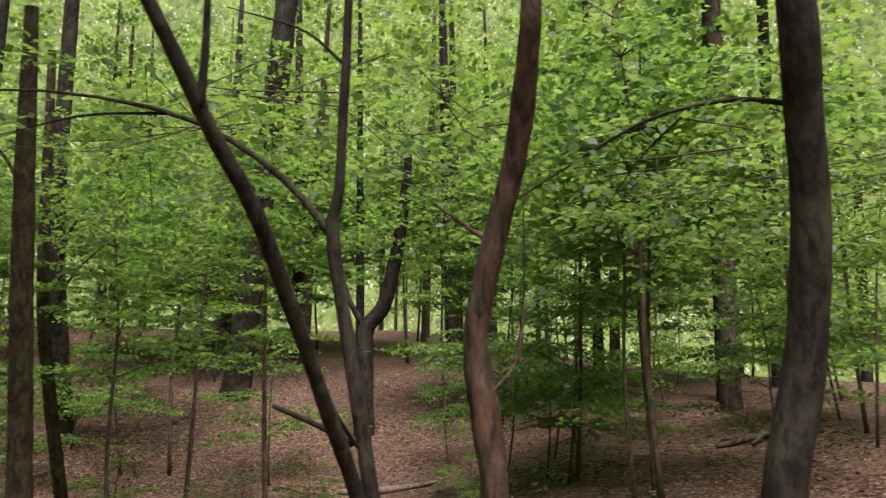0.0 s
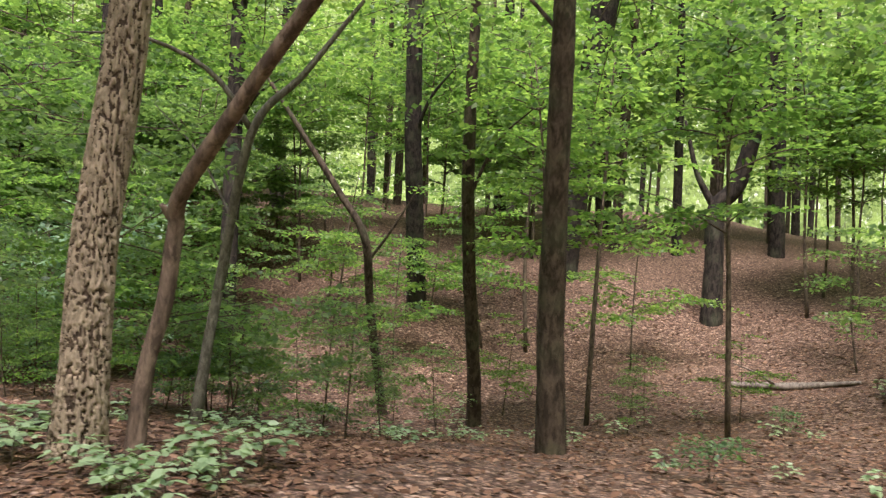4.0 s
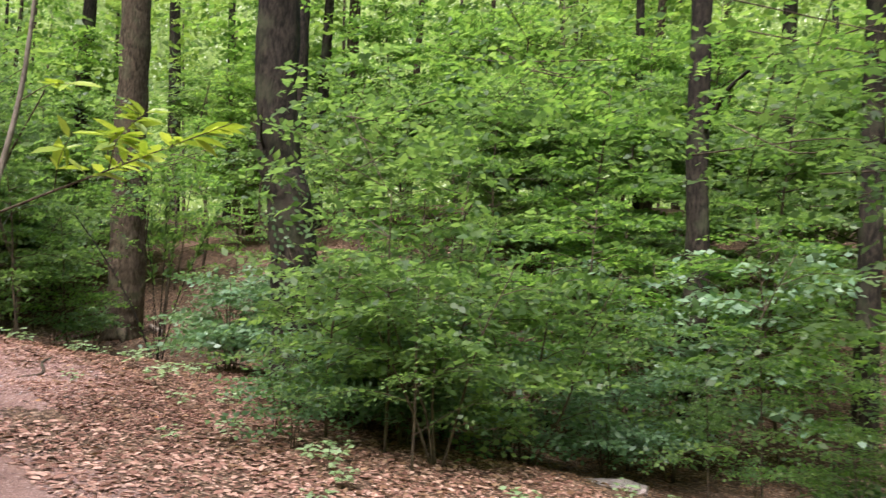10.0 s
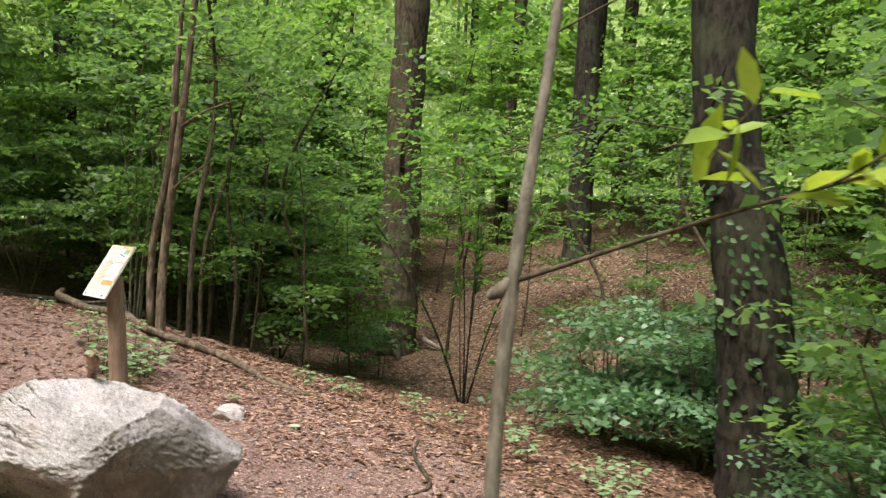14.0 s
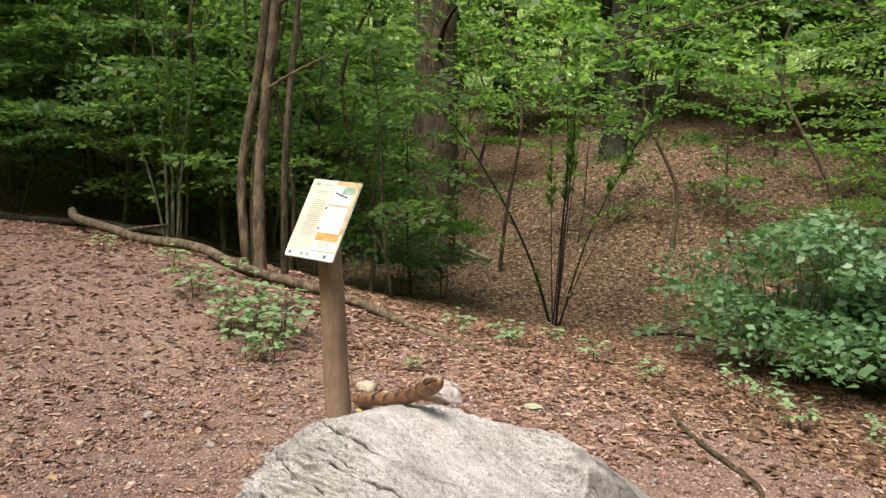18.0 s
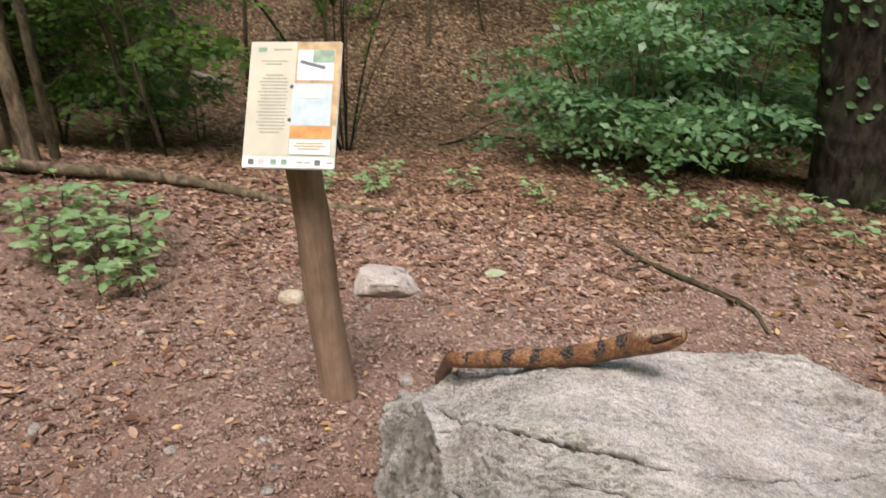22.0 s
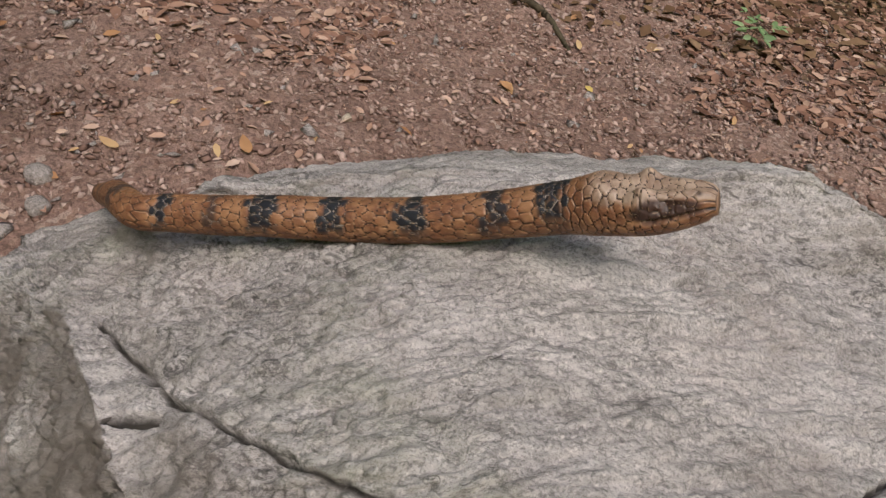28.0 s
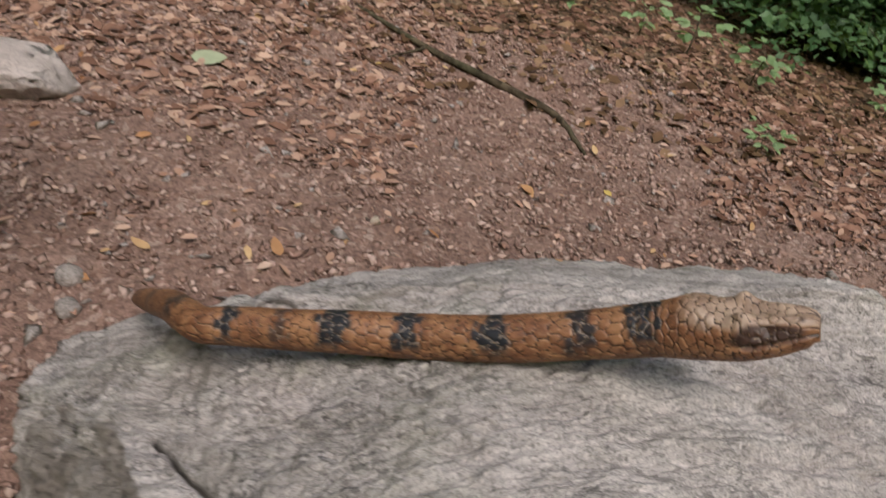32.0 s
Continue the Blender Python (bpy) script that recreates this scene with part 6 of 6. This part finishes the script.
leafy_branch("hazel", (-5.03, 5.47, -0.9), "many-stemmed hazel with thin dark stems and green leaves",
             [([(-5.03, 5.47, -0.95), (-5.2, 5.1, 0.1), (-5.6, 4.6, 1.2), (-6.3, 4.0, 2.3), (-7.0, 3.5, 3.0)], 0.025, 0.007), ([(-5.0, 5.5, -0.95), (-4.95, 5.5, 0.4), (-4.9, 5.5, 1.8), (-4.9, 5.4, 3.0)], 0.018, 0.004), ([(-5.0, 5.55, -0.95), (-4.7, 5.7, 0.4), (-4.3, 6.0, 1.6), (-3.9, 6.3, 2.6)], 0.016, 0.004),
              ([(-5.05, 5.5, -0.95), (-5.2, 5.7, 0.5), (-5.3, 5.9, 2.0)], 0.013, 0.004), ([(-5.0, 5.45, -0.95), (-5.1, 5.4, 0.4), (-5.15, 5.3, 2.2)], 0.010, 0.003), ([(-4.95, 5.45, -0.95), (-4.6, 5.6, 0.1), (-4.1, 5.7, 0.9)], 0.009, 0.003), ([(-5.0, 5.5, -0.95), (-4.85, 5.45, 0.5), (-4.75, 5.5, 2.4)], 0.009, 0.003), ([(-5.0, 5.5, -0.95), (-4.8, 5.3, 0.3), (-4.5, 5.0, 1.4), (-4.4, 4.8, 2.2)], 0.013, 0.004)],
             [(0, 0.55, 1.0, 130), (1, 0.5, 1.0, 120), (2, 0.45, 1.0, 110), (3, 0.6, 1.0, 60), (4, 0.6, 1.0, 70), (0, 0.1, 0.5, 14), (2, 0.1, 0.4, 12)], LEAF, 0.17, bark=BARK_DARK, category="bush")


def many_stems(x, y, stems, height, label, leaf, seed):
    """A shrub of bowed bare stems from one stool, leafy towards the top."""
    dice = random.Random(seed)
    z = float(ground_z(x, y))
    lines = []
    for k in range(stems):
        a, out, top = 6.283 * k / stems + dice.uniform(-0.4, 0.4), dice.uniform(0.25, 0.95), height * dice.uniform(0.65, 1.0)
        c, d = math.cos(a), math.sin(a)
        lines.append(([(x + 0.08 * c, y + 0.08 * d, z - 0.05), (x + 0.35 * out * c, y + 0.35 * out * d, z + 0.35 * top), (x + 0.8 * out * c + dice.uniform(-0.1, 0.1), y + 0.8 * out * d, z + 0.7 * top), (x + 1.5 * out * c, y + 1.5 * out * d, z + top)], dice.uniform(0.012, 0.026), 0.004))
    return leafy_branch("bush", (x, y, z), label, lines, [(k, 0.35, 1.0, 85) for k in range(stems)], leaf, 0.11, bark=LICHEN, category="bush")


many_stems(-7.4, 1.05, 9, 3.6, "grey many-stemmed shrub with bowed stems and green leaves", LEAF, 5)
many_stems(-9.6, 3.3, 7, 3.8, "tall many-stemmed shrub at the edge of the gully", LEAF_DARK, 6)


def hanging_leaves(name, at, spread_xyz, clumps, leaf, size, label, reach=0.7):
    """The leafy end of a limb that reaches in from above: twigs with flat sprays."""
    root = thing(name, at, label, "foliage", "overhanging foliage")
    o = rng.normal(size=(clumps, 3)) * np.array(spread_xyz)
    h = rng.normal(size=(clumps, 3)) * (1, 1, 0.2)
    v, q = sprays(o, h, 13, size, reach, 0.3)
    fast_mesh("foliage", v, q, leaf, root, "", "stuff")
    tw = []
    for _ in range(5):
        e = rng.normal(size=3) * np.array(spread_xyz) * 1.1
        m = 0.5 * e + rng.normal(0, 0.12, 3)
        tw.append(tube(spline([tuple(-0.5 * e + rng.normal(0, 0.2, 3) + (0, 0, 0.3)), m, e], 10), np.linspace(0.009, 0.002, 10), 4))
    for t in tw:
        fast_mesh("twig", *t, TWIG, root)
    return root


for x, y, z, sx, sy, sz, c, lf in ((17.2, 4.6, 3.3, 0.9, 0.7, 0.35, 40, LEAF_LIGHT), (19.0, 5.0, 3.2, 0.9, 0.7, 0.4, 40, LEAF), (20.3, 4.8, 2.7, 0.8, 0.7, 0.35, 45, LEAF_LIGHT), (21.9, 5.4, 2.9, 0.9, 0.8, 0.5, 50, LEAF), (15.8, 5.6, 3.6, 1.0, 0.7, 0.4, 60, LEAF), (20.9, 6.5, 2.8, 1.0, 0.7, 0.35, 50, LEAF), (18.0, 8.0, 3.4, 1.2, 0.8, 0.6, 80, LEAF_LIGHT), (22.6, 7.5, 3.0, 1.0, 0.8, 0.6, 60, LEAF_LIGHT),
                                   (14.2, 8.0, 4.0, 1.3, 1.0, 0.6, 90, LEAF_LIGHT), (12.2, 7.4, 3.7, 1.2, 1.0, 0.5, 60, LEAF_LIGHT), (9.6, 7.0, 3.7, 1.2, 0.9, 0.4, 60, LEAF_LIGHT), (7.0, 6.4, 3.5, 1.1, 0.9, 0.4, 60, LEAF_LIGHT), (4.2, 5.8, 3.3, 1.0, 0.8, 0.4, 60, LEAF_LIGHT), (-4.6, 1.2, 3.6, 1.1, 0.8, 0.5, 80, LEAF), (-6.5, 2.5, 3.6, 1.3, 1.0, 0.6, 90, LEAF), (-3.0, 4.8, 2.7, 1.0, 0.8, 0.4, 80, LEAF_LIGHT), (-5.5, 5.8, 2.6, 1.1, 0.9, 0.4, 90, LEAF_LIGHT), (-1.5, 7.0, 3.0, 1.2, 0.9, 0.6, 90, LEAF)):
    hanging_leaves("foliage", (x, y, z), (sx, sy, sz), c, lf, 0.105, "leafy limb that hangs into the clearing from above")

for x, y, z, sc in ((20.5, 11.0, 4.6, 1.2), (20.0, 15.0, 6.4, 1.6), (6.5, 13.0, 5.6, 1.4), (0.5, 9.5, 4.8, 1.2), (12.5, 19.0, 8.2, 2.0), (22.0, 19.0, 8.4, 2.0), (8.0, 18.0, 7.6, 2.0)):
    hanging_leaves("foliage", (x, y, z), (1.0 * sc, 0.8 * sc, 0.5 * sc), int(80 * sc), LEAF_LIGHT, 0.13 * sc**0.5, "light-green leafy limb high among the trunks")

for x, y, z in ((8.0, 6.0, 2.2), (8.2, 5.6, 1.0), (6.8, 5.4, 2.5), (9.3, 5.5, 1.9), (9.2, 5.6, 0.9), (8.5, 4.6, 2.5), (8.7, 6.4, -0.1), (9.9, 6.2, 0.0)):
    hanging_leaves("foliage", (x, y, z), (0.75, 0.6, 0.3), 42, LEAF, 0.1, "thin leafy limb that reaches across the gully")

# limbs above the view, added only to cast shade on the gully floor
for x, y, z in ((12.6, 1.4, 8.2), (14.6, 3.0, 8.8), (11.0, 3.2, 8.6), (13.4, -0.6, 8.0)):
    hanging_leaves("foliage", (x, y, z), (1.7, 1.3, 0.5), 150, LEAF, 0.2, "unseen leafy limb added to shade the gully floor")

for x, y, z in ((2.7, 4.4, 2.4), (2.3, 4.9, 3.0)):
    hanging_leaves("foliage", (x, y, z), (0.8, 0.6, 0.45), 70, LEAF, 0.13, "green leafy limb beside the ivy-covered trunk")

# ivy on the dark trunk
va, vz = rng.uniform(0, 6.28, 260), 0.2 + 2.6 * rng.random(260) ** 1.2
iv = np.column_stack([np.interp(vz, [0, 0.5, 2.0, 4.2], [0.72, 0.64, 0.42, 0.12]) - 0.4 + 0.35 * np.cos(va), np.interp(vz, [0, 0.5, 2.0, 4.2], [4.9, 4.88, 4.82, 4.7]) - 4.84 + 0.35 * np.sin(va), vz])
v, q = leaf_cloud(iv, np.column_stack([-np.sin(va), np.cos(va), rng.normal(-0.5, 0.5, 260)]), np.column_stack([np.cos(va), np.sin(va), 0.4 + 0 * va]), rng.uniform(0.05, 0.1, 260), True, 1.1)
tagged(fast_mesh("ivy", v, q, LEAF_DARK, None, "", "stuff"), "dark green ivy leaves climbing the thick trunk", "ivy", kind="stuff").matrix_world = pose(0.4, 4.84, 0.0)

# ---- leaf litter, wood chips and pebbles ----


def litter(name, count, x0, x1, y0, y1, lo, hi, mat, label, category, lift=0.008, centre=None, curl=0.5, broad=1.0, fine=False):
    if centre:
        x, y = rng.normal(centre[0], x1, count), rng.normal(centre[1], y1, count)
    else:
        x, y = rng.uniform(x0, x1, count), rng.uniform(y0, y1, count)
    inside = ((x - 0.27) / 0.62) ** 2 + ((y + 0.62) / 0.5) ** 2 > 1
    x, y = x[inside], y[inside]
    n = len(x)
    z = ground_z(x, y) + lift * (0.3 + rng.random(n))
    a = rng.uniform(0, 6.28, n)
    up = np.column_stack([rng.normal(0, curl, n), rng.normal(0, curl, n), np.ones(n)])
    v, q = leaf_cloud(np.column_stack([x, y, z]), np.column_stack([np.cos(a), np.sin(a), rng.normal(0, 0.15, n)]), up, lo + (hi - lo) * rng.random(n) ** (1.6 if hi > 0.03 else 3.0), fine, broad)
    return tagged(fast_mesh(name, v, q, mat, None, "", "stuff"), label, category, kind="stuff")


RED_CHIP = leaf_material("reddish_wood_chip", (0.10, 0.055, 0.04), (0.24, 0.145, 0.11), (0.46, 0.33, 0.27), 0.8, 0.05)
litter("leaf_litter", 90000, -16, 25, 1.6, 19, 0.05, 0.11, LITTER_BROWN, "brown dead beech leaves covering the slope", "leaf litter", 0.014, None, 0.3, 0.85)
litter("leaf_litter", 26000, -6, 3.2, 2.3, 5.5, 0.02, 0.075, LITTER, "brown dead leaves round the clearing", "leaf litter", 0.009, None, 0.26, 0.8, True)
litter("leaf_litter", 12000, -6, -0.2, 0.7, 2.4, 0.02, 0.075, LITTER, "brown dead leaves at the edge of the trodden earth", "leaf litter", 0.009, None, 0.3, 0.8, True)
litter("leaf_litter", 5000, 0.9, 3.2, 1.1, 2.5, 0.02, 0.075, LITTER, "brown dead leaves at the foot of the bushes", "leaf litter", 0.009, None, 0.3, 0.8, True)
litter("leaf_litter", 28000, -11, -1.5, -2.5, 3.0, 0.02, 0.075, LITTER, "brown dead leaves round the fallen branch", "leaf litter", 0.009, None, 0.26, 0.8, True)
# sunlit stretch takes the lighter leaves, the shaded stretch the darkened brown ones
litter("leaf_litter", 20000, 3, 9, 0.2, 5.0, 0.03, 0.09, LITTER, "pale brown dead leaves on the sunlit edge of the path", "leaf litter", 0.009, None, 0.26, 0.8, True)
litter("leaf_litter", 16000, 8.5, 13.5, 0.2, 4.5, 0.03, 0.09, LITTER_BROWN, "brown dead leaves beside the path", "leaf litter", 0.009, None, 0.26, 0.8, True)
litter("wood_chips", 30000, -3.8, 2.6, -2.0, 2.8, 0.004, 0.022, RED_CHIP, "small brown wood chips and leaf crumbs on trodden earth", "wood chips", 0.005, None, 0.45, 0.7)
litter("dead_leaves", 420, -4, 3.0, -1.8, 3.0, 0.025, 0.065, LITTER_ORANGE, "scattered orange dead leaves on the earth", "leaf litter", 0.012, None, 0.45, 0.7, True)
litter("dead_leaves", 22, -3, 2.0, -1.8, 2.0, 0.03, 0.06, LITTER_YELLOW, "few yellow fallen leaves on the earth", "leaf litter", 0.014, None, 0.35, 0.8, True)


def crumbs(name, count, x0, x1, y0, y1, lo, hi, mat, label, category, centre=None):
    """Small angular lumps half sunk in the earth, each a squashed and skewed octahedron."""
    if centre:
        x, y = rng.normal(centre[0], x1, count), rng.normal(centre[1], y1, count)
    else:
        x, y = rng.uniform(x0, x1, count), rng.uniform(y0, y1, count)
    size = lo + (hi - lo) * rng.random(count) ** 3.2
    core = np.array([(1, 0, 0), (0, 1, 0), (-1, 0, 0), (0, -1, 0), (0.2, 0.1, 0.8), (0, 0, -0.7)], float)
    v = core[None] * (1 + 0.35 * rng.standard_normal((count, 6, 1))) + 0.22 * rng.standard_normal((count, 6, 3))
    v *= np.stack([1.3 + 0 * size, 0.9 + 0 * size, 0.75 + 0 * size], -1)[:, None]
    a = rng.uniform(0, 6.28, count)
    ca, sa = np.cos(a)[:, None], np.sin(a)[:, None]
    v = np.stack([v[..., 0] * ca - v[..., 1] * sa, v[..., 0] * sa + v[..., 1] * ca, v[..., 2]], -1) * size[:, None, None]
    v += np.stack([x, y, ground_z(x, y) + 0.25 * size], -1)[:, None]
    f = np.array([(0, 1, 4), (1, 2, 4), (2, 3, 4), (3, 0, 4), (1, 0, 5), (2, 1, 5), (3, 2, 5), (0, 3, 5)])
    q = (np.arange(count)[:, None, None] * 6 + f[None]).reshape(-1, 3)
    return tagged(fast_mesh(name, v.reshape(-1, 3), q, mat, None, "", "stuff"), label, category, kind="stuff")


CRUMB = leaf_material("earth_crumb", (0.12, 0.068, 0.05), (0.27, 0.165, 0.13), (0.46, 0.33, 0.275), 0.85, 0.0)
CHIP = leaf_material("pale_leaf_scrap", (0.26, 0.14, 0.095), (0.42, 0.255, 0.18), (0.56, 0.40, 0.31), 0.7, 0.1)
crumbs("earth_crumbs", 70000, -2.6, 2.0, -1.9, 2.4, 0.003, 0.014, CRUMB, "reddish crumbs of trodden earth and grit", "gravel")
crumbs("gravel", 900, -3.2, 2.4, -2.0, 2.2, 0.006, 0.022, ROCK_PALE, "small pale pebbles in the trodden earth", "gravel")
crumbs("gravel", 1300, 0, 0.15, 0, 0.13, 0.003, 0.009, CRUMB, "heap of pale grit at the foot of the post", "gravel", (-1.12, -0.36))
litter("leaf_scraps", 3800, -3.6, 3.0, -2.0, 3.2, 0.012, 0.05, CHIP, "pale scraps of dead leaf and bark on the earth", "leaf litter", 0.012, None, 0.5, 0.75, True)


def fallen_leaf(x, y, size, mat, label, turn, broad=0.9):
    """One flat leaf that lies on the earth, slightly curled."""
    a = np.linspace(-1, 1, 9)
    rib = np.column_stack([a * 0.5, 0 * a, 0.06 * a**2])
    half = 0.30 * broad * (1 - a**2) ** 0.7 * (1 - 0.25 * a)
    v = np.vstack([rib + np.column_stack([0 * a, s * half, 0.12 * abs(s) * half]) for s in (-1, 0, 1)]) * size
    q = [(r * 9 + k, r * 9 + k + 1, r * 9 + k + 10, r * 9 + k + 9) for r in range(2) for k in range(8)]
    ob = fast_mesh("fallen_leaf", v, q, mat)
    ob.matrix_world = pose(x, y, float(ground_z(x, y)) + 0.012, 4, -3, turn)
    return tagged(ob, label, "leaf", "single fallen leaves")


fallen_leaf(-0.56, -0.68, 0.11, LITTER_ORANGE, "reddish strip of bark on the earth", 35, 0.4)
fallen_leaf(-0.48, -0.78, 0.08, LITTER_ORANGE, "reddish strip of bark on the earth", 20, 0.4)
fallen_leaf(-0.92, 1.14, 0.12, WITHERED, "pale withered leaf lying flat on the earth", 20, 1.25)
for x, y, sz, tn in ((-0.59, -0.94, 0.06, 30), (-1.3, 0.2, 0.07, 80), (-1.34, 0.14, 0.06, 10), (-1.27, 0.12, 0.05, 140), (-1.0, -1.3, 0.04, 60), (-0.66, -1.13, 0.035, 100), (0.38, -1.62, 0.06, 15)):
    fallen_leaf(x, y, sz, LITTER_YELLOW, "yellow fallen leaf on the trodden earth", tn)
for x, y, sz, tn in ((-0.82, -0.78, 0.07, 40), (-0.4, 0.25, 0.07, 120), (0.05, 0.3, 0.06, 70), (0.2, 0.1, 0.05, 10), (-0.7, 0.15, 0.06, 160), (-0.55, -1.35, 0.05, 90), (-0.95, -1.0, 0.05, 200), (0.4, 0.55, 0.06, 30)):
    fallen_leaf(x, y, sz, LITTER_ORANGE, "orange-brown fallen leaf on the trodden earth", tn, 0.7)
